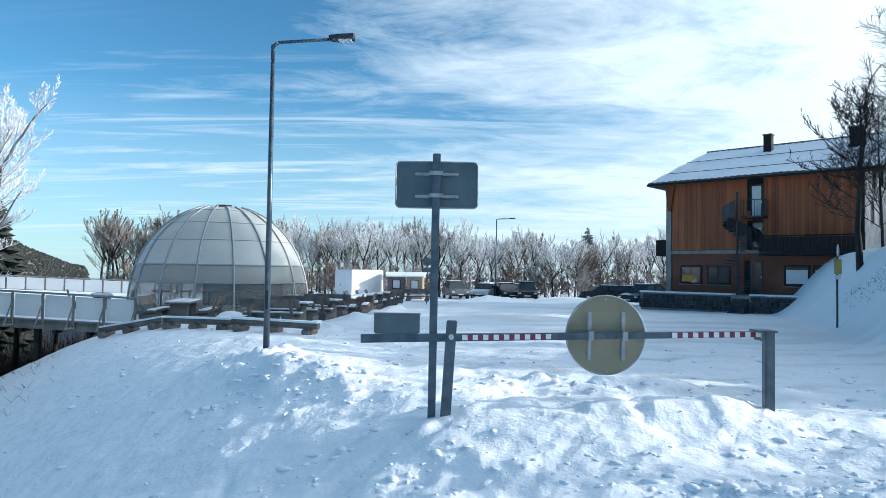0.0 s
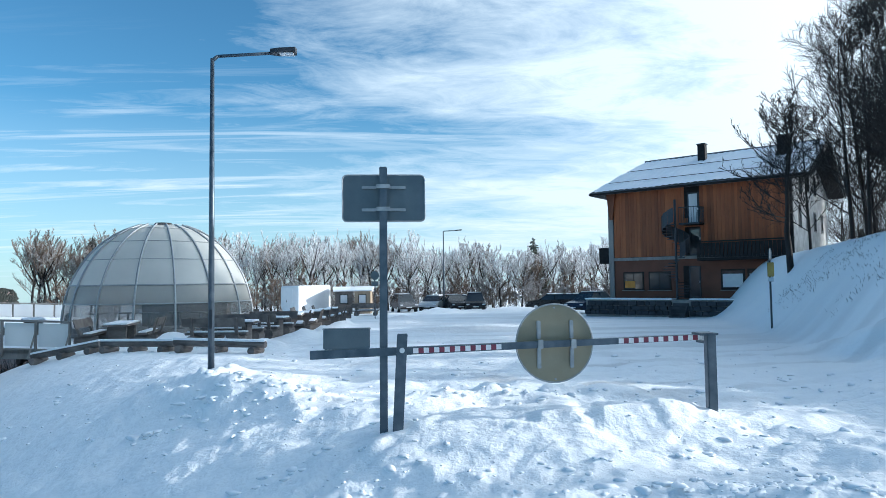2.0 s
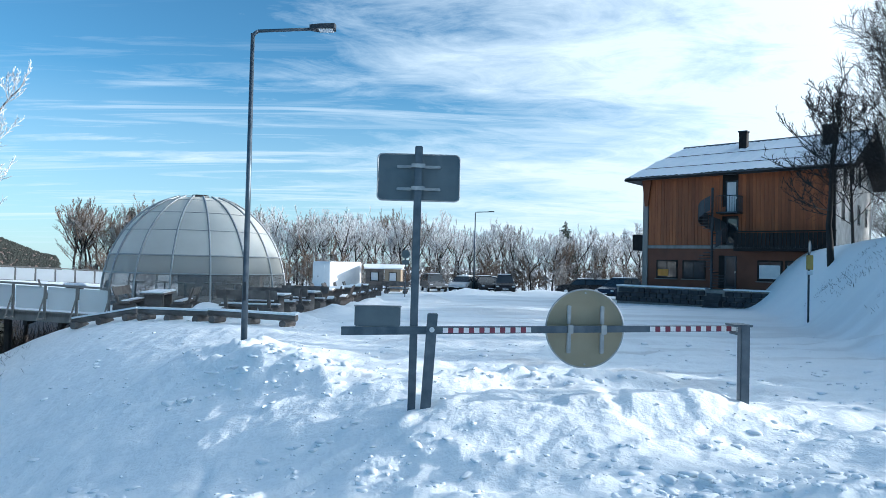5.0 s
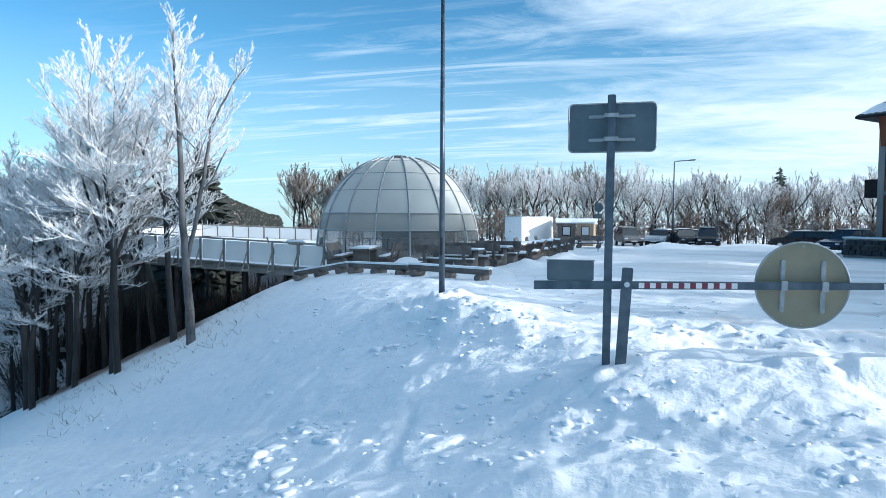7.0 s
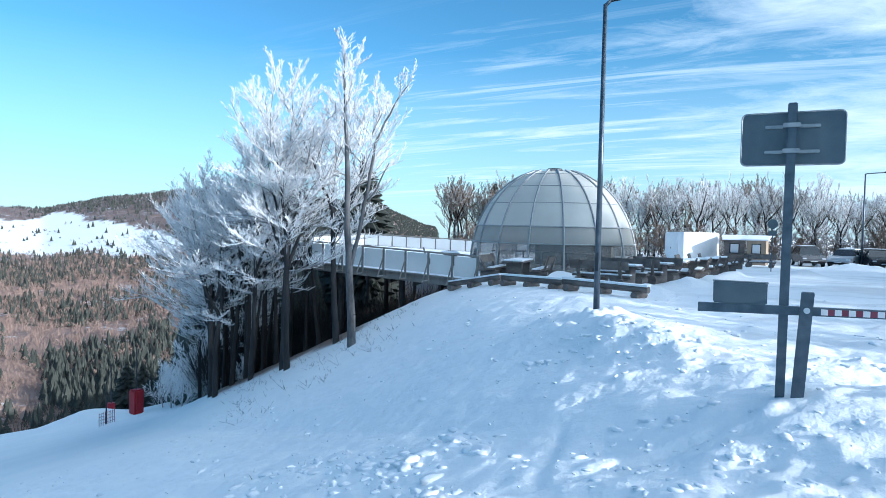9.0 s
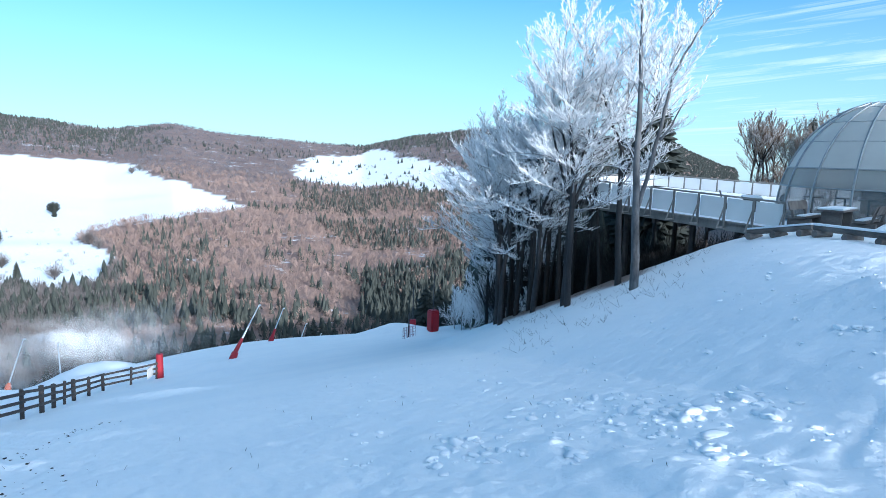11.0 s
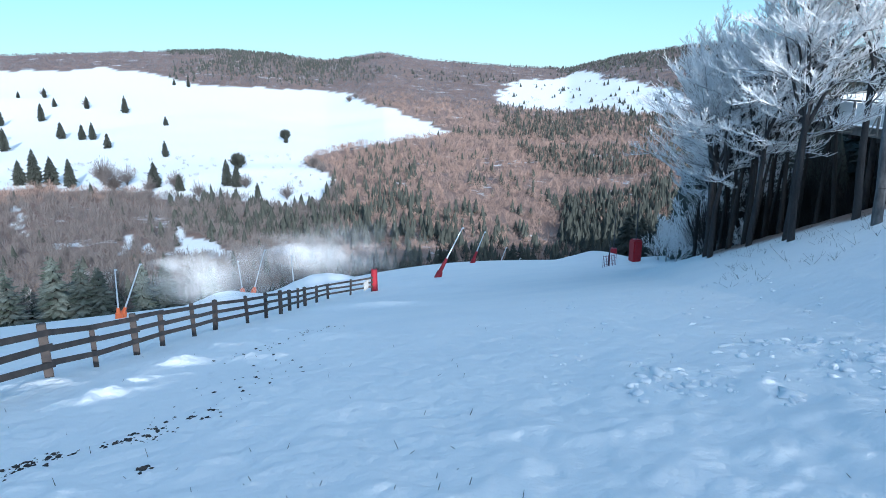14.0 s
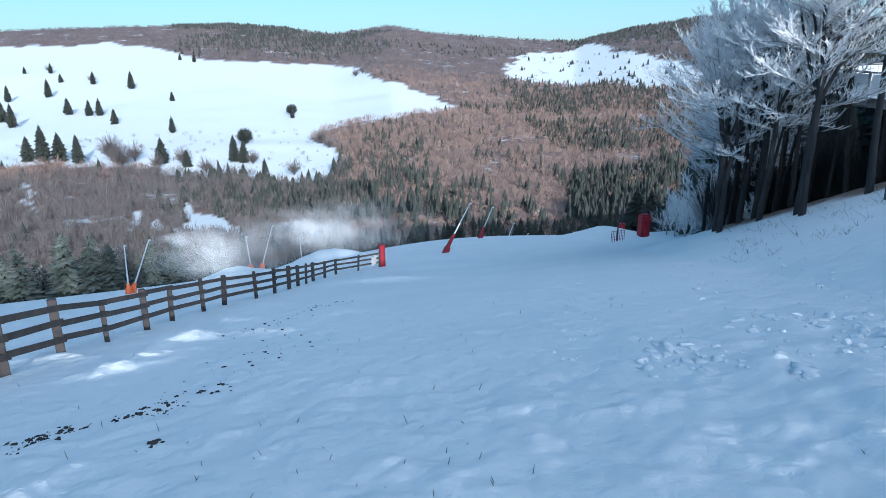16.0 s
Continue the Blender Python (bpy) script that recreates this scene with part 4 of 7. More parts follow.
# ---- barrier and road signs ----
def build_barrier():
    bx, by, gz = 0.05, 7.08, ground_z(0.05, 7.08)
    b = empty("barrier", pose(bx, by, gz, 0, 0, 0), "closed galvanised swing barrier with red and white stripes", "barrier")
    post = part("post", box(B(), -0.055, 0.055, -0.05, 0.05, -0.25, 1.06 - gz, Matrix.Shear("XY", 4, (0.055, 0)), bevel=0.008), GALV, b, "square galvanised pivot post")
    part("pivot_bolt", tube(B(), (0.05, -0.075, 0.89 - gz), (0.05, -0.051, 0.89 - gz), 0.028, n=12), ALU, post)
    za, zb2 = 0.87 - gz, 0.955 - gz
    def armz(x):
        return za + (zb2 - za) * x / 3.3
    bm = B()
    slab(bm, [(-0.92, 0.055, armz(-0.92) - 0.045), (3.38, 0.055, armz(3.38) - 0.03), (3.38, 0.055, armz(3.38) + 0.03), (-0.92, 0.055, armz(-0.92) + 0.045)], (0, 0.06, 0))
    arm = part("arm", bm, GALV, b, "tapered galvanised arm")
    for x0, n in ((0.17, 17), (2.42, 17)):
        for k in range(n):
            x = x0 + k * 0.056
            part("stripe", slab(B(), [(x, 0.051, armz(x) - 0.028), (x + 0.056, 0.051, armz(x) - 0.027), (x + 0.056, 0.051, armz(x) + 0.027), (x, 0.051, armz(x) + 0.028)], (0, 0.003, 0)), (WHITE, RED)[k % 2], arm)
    cw = part("counterweight", box(B(), -0.78, -0.29, 0.04, 0.12, armz(-0.55) + 0.047, armz(-0.55) + 0.265, bevel=0.012), SIGNBACK, b, "grey counterweight plate with a pale rim")
    part("rim", box(B(), -0.79, -0.28, 0.06, 0.10, armz(-0.55) + 0.255, armz(-0.55) + 0.272, bevel=0.004), STEEL, cw)
    # no-entry disc, seen from its back
    dx, dz, r = 1.73, armz(1.73) + 0.0, 0.425
    bm = B()
    bmesh.ops.create_cone(bm, cap_ends=True, segments=56, radius1=r, radius2=r, depth=0.014, matrix=Matrix.Translation((dx, 0.16, dz)) @ Matrix.Rotation(radians(90), 4, "X"))
    disc = part("disc", bm, DISCBACK, b, "round road sign seen from its bare back")
    bm = B()
    pts = [(dx + (r + 0.003) * math.cos(2 * math.pi * i / 56), 0.155, dz + (r + 0.003) * math.sin(2 * math.pi * i / 56)) for i in range(57)]
    for p, q in zip(pts, pts[1:]):
        tube(bm, p, q, 0.009, n=6, caps=False)
    part("disc_rim", bm, STEEL, disc, "bright folded rim", smooth=True)
    for ox in (-0.18, 0.185):
        part("bracket", box(B(), dx + ox - 0.022, dx + ox + 0.022, 0.118, 0.15, dz - 0.27, dz - 0.05, bevel=0.007), STEEL, disc)
        part("bracket", box(B(), dx + ox - 0.022, dx + ox + 0.022, 0.118, 0.15, dz + 0.05, dz + 0.25, bevel=0.007), STEEL, disc)
        part("clamp", box(B(), dx + ox - 0.03, dx + ox + 0.03, 0.035, 0.05, dz - 0.05, dz + 0.05, bevel=0.006), STEEL, disc)
    for oz in (-0.39, 0.39):
        part("bolt", tube(B(), (dx, 0.13, dz + oz), (dx, 0.15, dz + oz), 0.01, n=8), STEEL, disc)
    zr = ground_z(3.45, 6.93) - gz
    rp = part("rest_post", box(B(), 3.30, 3.40, -0.2, -0.11, zr - 0.25, armz(3.35) + 0.06, bevel=0.008), GALV, b, "square galvanised rest post")
    part("rest_cap", box(B(), 3.22, 3.42, -0.215, 0.0, armz(3.35) + 0.04, armz(3.35) + 0.065, bevel=0.004), GALV, rp)
    part("rest_lip", box(B(), 3.33, 3.39, -0.11, 0.13, armz(3.35) - 0.06, armz(3.35) - 0.034), GALV, rp)
    # the tall sign post
    gz2 = ground_z(-0.1, 7.2)
    s = empty("road_sign", pose(-0.1, 7.2, 0), "rectangular road sign on a galvanised post, seen from behind", "road sign")
    part("post", box(B(), -0.042, 0.042, -0.042, 0.042, gz2 - 0.3, 2.86, Matrix.Shear("XY", 4, (0.006, 0)), bevel=0.008), GALV, s)
    bm = B()
    w0, w1, z0, z1, c = -0.43, 0.47, 2.275, 2.785, 0.05
    outline = []
    for cx2, cz2, a0 in ((w1 - c, z1 - c, 0), (w0 + c, z1 - c, 90), (w0 + c, z0 + c, 180), (w1 - c, z0 + c, 270)):
        outline += [(cx2 + c * math.cos(radians(a0 + t)), 0.075, cz2 + c * math.sin(radians(a0 + t))) for t in (0, 22, 45, 68, 90)]
    slab(bm, outline, (0, 0.012, 0))
    pl = part("panel", bm, SIGNBACK, s, "grey back of a rounded rectangular panel")
    bm = B()
    for p, q in zip(outline, outline[1:] + outline[:1]):
        tube(bm, p, q, 0.008, n=6, caps=False)
    part("panel_rim", bm, STEEL, pl, "pale folded rim", smooth=True)
    for z in (2.40, 2.645):
        part("rail", box(B(), -0.22, -0.06, 0.045, 0.073, z - 0.016, z + 0.016, bevel=0.006), STEEL, pl)
        part("rail", box(B(), 0.08, 0.26, 0.045, 0.073, z - 0.016, z + 0.016, bevel=0.006), STEEL, pl)
        part("clamp", box(B(), -0.06, 0.09, -0.06, -0.044, z - 0.022, z + 0.022, bevel=0.005), STEEL, s)
    return b


build_barrier()


def small_post(name, x, y, top, label, cat):
    z = ground_z(x, y)
    return empty(name, pose(x, y, z), label, cat), top - z


def bank_signs():
    s, h = small_post("road_sign", 13.8, 23.2, 2.55, "thin post with a round sign over a yellow plate", "road sign")
    part("post", tube(B(), (0, 0, -0.3), (0, 0, h), 0.035), DARKSTEEL, s)
    bm = B()
    bmesh.ops.create_cone(bm, cap_ends=True, segments=32, radius1=0.24, radius2=0.24, depth=0.02, matrix=Matrix.Translation((0, -0.05, h - 0.1)) @ Matrix.Rotation(radians(48), 4, "Z") @ Matrix.Rotation(radians(90), 4, "X"))
    part("disc", bm, SIGNBACK, s, "round sign seen at a slant")
    part("plate", box(B(), -0.13, 0.13, -0.065, -0.045, h - 0.9, h - 0.38, bevel=0.01), YELLOW, s, "yellow plate")
    part("plate", box(B(), -0.11, 0.11, -0.065, -0.045, h - 1.08, h - 0.93, bevel=0.01), WHITE, s)
    s, h = small_post("road_sign", -1.1, 45.95, 2.45, "small round sign on a thin post in the car park", "road sign")
    part("post", tube(B(), (0, 0, -0.3), (0, 0, h), 0.03), GALV, s)
    bm = B()
    bmesh.ops.create_cone(bm, cap_ends=True, segments=32, radius1=0.3, radius2=0.3, depth=0.02, matrix=Matrix.Translation((0, -0.05, h - 0.32)) @ Matrix.Rotation(radians(90), 4, "X"))
    part("disc", bm, SIGNBACK, s, "round grey sign")
    part("plate", box(B(), -0.24, 0.24, -0.065, -0.045, h - 1.05, h - 0.72, bevel=0.01), SIGNBACK, s)
    x, y = 11.3, 13.6
    p, h = small_post("snow_stake", x, y, 2.27, "tall red snow stake leaning on the bank", "stake")
    part("stake", tube(B(), (0.0, 0, -0.3), (0.06, 0, h), 0.028, 0.024, n=8), FENCEWOOD, p)
    part("band", tube(B(), (0.045, 0, h * 0.72), (0.055, 0, h * 0.9), 0.03, n=8), RED, p)
    x, y = 10.85, 12.2
    q, h = small_post("sign_box", x, y, ground_z(x, y) + 0.68, "small grey box on two low posts", "box")
    part("post", tube(B(), (-0.1, 0, -0.3), (-0.1, 0, h), 0.03, n=8), GALV, q)
    part("post", tube(B(), (0.12, 0.05, -0.3), (0.12, 0.05, h), 0.03, n=8), GALV, q)
    part("panel", box(B(), -0.17, -0.05, -0.08, 0.1, h - 0.36, h, bevel=0.01), STEEL, q)
    part("panel", box(B(), 0.05, 0.19, -0.06, 0.08, h - 0.38, h - 0.03, bevel=0.01), STEEL, q)
    part("strut", tube(B(), (0.2, 0, h - 0.2), (0.55, 0.1, h - 0.55), 0.02, n=6), GALV, q)


bank_signs()


# ---- picnic tables and logs ----
def snowy(bm, x0, x1, y0, y1, z, t=0.05):
    return box(bm, x0, x1, y0, y1, z, z + t, bevel=0.02)


def picnic_table(m, backs=True):
    """Length along local y; a bench on either side, with log feet."""
    p = empty("picnic_table", m, "weathered wooden picnic table with two snowy log benches", "picnic table", "picnic tables")
    for k in range(4):
        part("plank", box(B(), -0.42 + k * 0.215, -0.42 + k * 0.215 + 0.2, -1.05, 1.05, 0.70, 0.76, bevel=0.01), WOOD, p)
    for y in (-0.7, 0.7):
        part("leg", box(B(), -0.32, 0.32, y - 0.09, y + 0.09, 0, 0.70, bevel=0.03), WOOD, p)
    part("snow", snowy(B(), -0.4, 0.4, -1.02, 1.02, 0.762, 0.06), SNOWCAP, p, "snow on the tabletop")
    for s in (-1, 1):
        bench = part("bench_seat", box(B(), s * 0.72, s * 1.12, -1.05, 1.05, 0.38, 0.46, bevel=0.015), WOOD, p)
        part("snow", snowy(B(), s * 0.75, s * 1.05, -1.02, 1.02, 0.462, 0.045), SNOWCAP, bench)
        for y in (-0.75, 0.75):
            part("log_foot", tube(B(), (s * 0.62, y, 0.19), (s * 1.35, y, 0.19), 0.19, n=14), WOOD, bench)
            if backs:
                part("back_post", slab(B(), [(s * 1.14, y - 0.05, 0.3), (s * 1.22, y - 0.05, 0.3), (s * 1.42, y - 0.05, 0.98), (s * 1.34, y - 0.05, 0.98)], (0, 0.1, 0)), WOOD, bench)
        if backs:
            part("backrest", slab(B(), [(s * 1.24, -1.05, 0.66), (s * 1.28, -1.05, 0.66), (s * 1.38, -1.05, 0.96), (s * 1.34, -1.05, 0.96)], (0, 2.1, 0)), WOOD, bench)
    return p


def table_at(x, y, turn, first=None):
    z = ground_z(x, y)
    m = pose(x, y, z - 0.04, 0, 0, turn)
    return picnic_table(m) if first is None else copy_thing(first, m)


tab = table_at(-9.9, 25.4, 8)
for tx, ty, tt in ((-5.75, 23.9, 84), (-5.2, 27.3, 80), (-5.0, 30.2, 6), (-4.75, 33.2, 3), (-4.6, 36.4, 5), (-4.45, 39.8, 2), (-4.3, 43.6, 4), (-4.2, 48, 3), (-8.6, 35.9, 70), (-15.5, 30.2, 30), (-2.0, 54, 90)):
    z = (P0.z + 0.11) if tx < -12 else ground_z(tx, ty)
    copy_thing(tab, pose(tx, ty, z - 0.03, 0, 0, tt))


def log_rail(x0, y0, x1, y1):
    a = Vector((x0, y0, ground_z(x0, y0)))
    b = Vector((x1, y1, ground_z(x1, y1)))
    l = empty("log_rail", Matrix.Translation(a), "low snow-topped log barrier resting on short blocks", "log", "log barriers")
    d = b - a
    part("log", tube(B(), (0, 0, 0.27), d + Vector((0, 0, 0.27)), 0.105, 0.1, n=12), WOOD, l)
    side = Vector((-d.y, d.x, 0)).normalized()
    part("snow", slab(B(), [side * 0.1 + Vector((0, 0, 0.35)), d + side * 0.1 + Vector((0, 0, 0.35)), d - side * 0.1 + Vector((0, 0, 0.35)), -side * 0.1 + Vector((0, 0, 0.35))], (0, 0, 0.06)), SNOWCAP, l)
    for f in (0.1, 0.5, 0.9):
        q = d * f
        part("block", tube(B(), q - side * 0.3 + Vector((0, 0, 0.1)), q + side * 0.3 + Vector((0, 0, 0.08)), 0.11, n=12), WOOD, l)


for c in ((-11.6, 22.6, -9.2, 21.9), (-9.05, 21.7, -6.5, 20.6), (-6.4, 20.3, -3.6, 19.4)):
    log_rail(*c)


# ---- container and kiosks ----
def container(x, y, turn):
    z = ground_z(x, y)
    c = empty("container", pose(x, y, z, 0, 0, turn), "white site container with a door in its end", "container")
    part("body", box(B(), 0, 3.9, 0, 2.3, 0.1, 2.45, bevel=0.04), WHITE, c)
    d = part("door", box(B(), -0.03, -0.001, 0.7, 1.6, 0.25, 2.2, bevel=0.01), WHITE, c)
    part("handle", box(B(), -0.07, -0.031, 1.45, 1.52, 1.1, 1.25), DARKSTEEL, d)
    for px2 in (0.2, 3.5):
        part("skid", box(B(), px2, px2 + 0.2, 0.1, 2.2, -0.15, 0.098), DARKSTEEL, c)
    part("roof_snow", box(B(), 0.05, 3.85, 0.05, 2.25, 2.452, 2.52, bevel=0.03), SNOWCAP, c)


container(-8.0, 58.4, 50)


KIOSKTAN = surf("tan_boards", (0.26, 0.19, 0.13), (0.40, 0.31, 0.22), 0.7, 4, 40, 0.2, stretch=(1, 1, 0.2))


def kiosk(x, y, turn, w, mat, label):
    z = ground_z(x, y)
    k = empty("kiosk", pose(x, y, z, 0, 0, turn), label, "kiosk", "kiosks")
    part("body", box(B(), 0, w, 0, 1.8, 0, 2.0, bevel=0.02), mat, k)
    part("roof", slab(B(), [(-0.2, -0.3, 1.98), (w + 0.2, -0.3, 1.98), (w + 0.2, 2.0, 2.3), (-0.2, 2.0, 2.3)], (0, 0, 0.1)), SNOWCAP, k, "snowy roof")
    win = part("hatch", box(B(), w * 0.25, w * 0.75, -0.04, -0.001, 0.9, 1.7, bevel=0.01), DARK, k)
    part("shutter", box(B(), w * 0.3, w * 0.7, -0.06, -0.042, 0.95, 1.65), BLIND, win)
    part("shelf", box(B(), w * 0.2, w * 0.8, -0.35, -0.001, 0.8, 0.86), WOOD, k)


kiosk(-4.9, 59.2, 5, 1.5, WOOD, "small brown wooden kiosk with a pale hatch")
kiosk(-3.2, 58.8, -4, 1.4, KIOSKTAN, "small tan wooden kiosk under a snowy roof")


# ---- parked cars ----
def car(x, y, turn, paint, tall=1.0, label=""):
    z = ground_z(x, y)
    c = empty("car", pose(x, y, z, 0, 0, turn), label, "car", "parked cars")
    # side profile, length along local x, front at +x
    low = [(-2.1, 0.32), (2.1, 0.32), (2.16, 0.62), (2.02, 0.82), (1.1, 0.98), (-2.05, 1.02), (-2.16, 0.7)]
    top = [(1.05, 0.96), (0.35, 1.42 * tall), (-1.35, 1.46 * tall), (-1.98, 1.0)]
    bm = slab(B(), [(px2, -0.88, pz) for px2, pz in low], (0, 1.76, 0))
    bmesh.ops.bevel(bm, geom=list(bm.edges), offset=0.07, segments=2, affect="EDGES", clamp_overlap=True)
    body = part("body", bm, CARPAINT[paint], c, smooth=False)
    bm = B()
    lo = [bm.verts.new((px2, s * 0.82 if pz < 1.1 else s * 0.64, pz)) for s in (-1, 1) for px2, pz in top]
    bm.faces.new(lo[:4])
    bm.faces.new(lo[4:][::-1])
    for i in range(3):
        bm.faces.new((lo[i], lo[i + 1], lo[5 + i], lo[4 + i]))
    part("cabin", bm, PANE, c, "dark glazed cabin")
    part("roof", box(B(), -1.3, 0.3, -0.64, 0.64, 1.43 * tall, 1.49 * tall, bevel=0.02), CARPAINT[paint], c)
    part("roof_snow", box(B(), -1.25, 0.2, -0.58, 0.58, 1.492 * tall, 1.53 * tall, bevel=0.018), SNOWCAP, c)
    for s in (-1, 1):
        for wx in (-1.3, 1.32):
            w = part("wheel", tube(B(), (wx, s * 0.72, 0.31), (wx, s * 0.9, 0.31), 0.31, n=18), TYRE, c)
            part("rim", tube(B(), (wx, s * 0.9, 0.31), (wx, s * 0.912, 0.31), 0.19, n=12), ALU, w)
        part("pillar", slab(B(), [(-0.45, s * 0.80, 1.0), (-0.37, s * 0.80, 1.0), (-0.42, s * 0.655, 1.42 * tall), (-0.5, s * 0.655, 1.42 * tall)], (0, s * 0.012, 0)), CARPAINT[paint], c)
        part("headlight", box(B(), 2.05, 2.13, s * 0.55, s * 0.82, 0.64, 0.76, bevel=0.02), BLIND, c)
        part("tail_light", box(B(), -2.17, -2.1, s * 0.62, s * 0.84, 0.78, 0.95, bevel=0.015), RED, c)
        part("mirror", box(B(), 0.75, 0.9, s * 0.9, s * 1.02, 0.98, 1.1, bevel=0.02), CARPAINT[paint], c)
    part("number_plate", box(B(), 2.165, 2.18, -0.26, 0.26, 0.42, 0.53), WHITE, c)
    part("bumper", box(B(), 2.0, 2.2, -0.8, 0.8, 0.34, 0.5, bevel=0.04), DARK, c)
    return c


car(1.2, 62.5, -78, "grey", 1.12, "grey estate car parked at the snowy edge")
car(4.0, 62.6, -110, "silver", 1.02, "silver hatchback parked at the snowy edge")
car(5.9, 61.5, -80, "black", 1.05, "black hatchback parked in the row")
car(7.6, 60.0, -95, "black", 1.15, "black off-road car parked in the row")
car(7.0, 65.5, -95, "navy", 1.0, "dark blue car parked behind the row")
car(14.6, 60.5, 172, "black", 1.0, "black car parked across the far side")
car(18.0, 62.5, -10, "black", 1.0, "black hatchback parked beside the trees")
car(15.2, 50.1, -140, "navy", 1.1, "dark blue car parked beside the house")


# ---- trees ----
def prisms(segs, sides):
    """Tapered prisms for segments (p0, p1, r0, r1): verts and faces."""
    s = np.array(segs, float)
    p0, p1, r0, r1 = s[:, 0:3], s[:, 3:6], s[:, 6], s[:, 7]
    d = p1 - p0
    d /= np.maximum(np.linalg.norm(d, axis=1), 1e-6)[:, None]
    ref = np.where(np.abs(d[:, 2:3]) > 0.9, np.array([[1.0, 0, 0]]), np.array([[0, 0, 1.0]]))
    a = np.cross(d, ref)
    a /= np.linalg.norm(a, axis=1)[:, None]
    b = np.cross(d, a)
    ang = np.arange(sides) * 2 * np.pi / sides
    ring = a[:, None] * np.cos(ang)[None, :, None] + b[:, None] * np.sin(ang)[None, :, None]
    v = np.concatenate([p0[:, None] + ring * r0[:, None, None], p1[:, None] + ring * r1[:, None, None]], 1)
    n = len(s)
    k = np.arange(sides)
    f = np.stack([k, (k + 1) % sides, sides + (k + 1) % sides, sides + k], -1)
    faces = (np.arange(n)[:, None, None] * 2 * sides + f[None]).reshape(-1, 4)
    return v.reshape(-1, 3), faces


def bulk_mesh(name, v, f, mat, smooth=False):
    me = bpy.data.meshes.new(name)
    k = f.shape[1]
    me.vertices.add(len(v))
    me.vertices.foreach_set("co", np.asarray(v, np.float32).ravel())
    me.loops.add(f.size)
    me.loops.foreach_set("vertex_index", f.ravel().astype(np.int32))
    me.polygons.add(len(f))
    me.polygons.foreach_set("loop_start", (np.arange(len(f)) * k).astype(np.int32))
    me.polygons.foreach_set("use_smooth", np.full(len(f), smooth))
    me.materials.append(mat)
    me.update()
    return me


def grow_tree(seed, h, r, clear=0.35, kids=(11, 6, 5), reach=0.34, up=0.5, twig=0.012, droop=0.0, wob=0.12, stem=7):
    """Segments of a bare broad-leaved tree: stem and limbs, then twigs."""
    rnd = random.Random(seed)
    limbs, twigs = [], []
    def rv(k):
        return Vector((rnd.uniform(-k, k), rnd.uniform(-k, k), rnd.uniform(-k, k)))
    def branch(p, d, length, r0, level):
        n = (7, 4, 3, 2, 1)[level]
        rad = r0
        r_end = r0 * (0.14 if level == 0 else 0.4)
        pts = [p]
        for i in range(n):
            d = (d + rv(wob * (1 + level * 0.5) if level else 0.045) + Vector((0, 0, (up if level else 0.1) * 0.22 - droop * 0.1 * level))).normalized()
            q = p + d * (length / n)
            nr = r0 + (r_end - r0) * (i + 1) / n
            (limbs if level < 1 and i < stem else twigs).append((*p, *q, max(rad, twig), max(nr, twig * 0.7)))
            p, rad = q, nr
            pts.append((p, d, rad))
        if level >= len(kids):
            return
        cnt = kids[level]
        lo = clear if level == 0 else 0.22
        for k in range(cnt):
            t = lo + (1 - lo) * ((k + rnd.random()) / cnt)
            i = min(int(t * n), n - 1)
            base = pts[i][0] if i else pts[0]
            nxt = pts[i + 1][0]
            q = base.lerp(nxt, t * n - i)
            dd = pts[i + 1][1]
            a = rnd.uniform(0, 2 * math.pi)
            side = dd.cross(Vector((math.cos(a), math.sin(a), 0.3))).normalized()
            ang = rnd.uniform(0.5, 0.95) if level == 0 else rnd.uniform(0.4, 0.95)
            nd = (dd * math.cos(ang) + side * math.sin(ang)).normalized()
            if level == 0:
                ln = h * reach * (1.15 - 0.65 * t) * rnd.uniform(0.7, 1.15)
            else:
                ln = length * (rnd.uniform(0.34, 0.58) if level < 2 else rnd.uniform(0.42, 0.75)) * (1.1 - 0.4 * t)
            branch(q, nd, ln, max(pts[i + 1][2] * rnd.uniform(0.42, 0.62), twig), level + 1)
    branch(Vector((0, 0, -0.4)), Vector((rnd.uniform(-0.05, 0.05), rnd.uniform(-0.05, 0.05), 1)), h, r, 0)
    return limbs, twigs


def tree_kind(name, seed, stem_mat, twig_mat, **kw):
    limbs, twigs = grow_tree(seed, **kw)
    a = bulk_mesh(name + "_stem", *prisms(limbs, 6), stem_mat, True)
    b = bulk_mesh(name + "_twigs", *prisms(twigs, 3), twig_mat)
    return a, b


def plant(kind, x, y, label, group, scale=1.0, turn=0.0, lean=(0, 0), name="tree", cat="tree", sink=0.1):
    t = empty(name, pose(x, y, ground_z(x, y) - sink, lean[0], lean[1], turn) @ Matrix.Scale(scale, 4), label, cat, group)
    for nm, me in zip(("trunk", "crown"), kind):
        o = new(nm, me)
        o.parent = t
    return t


rnd = random.Random(77)
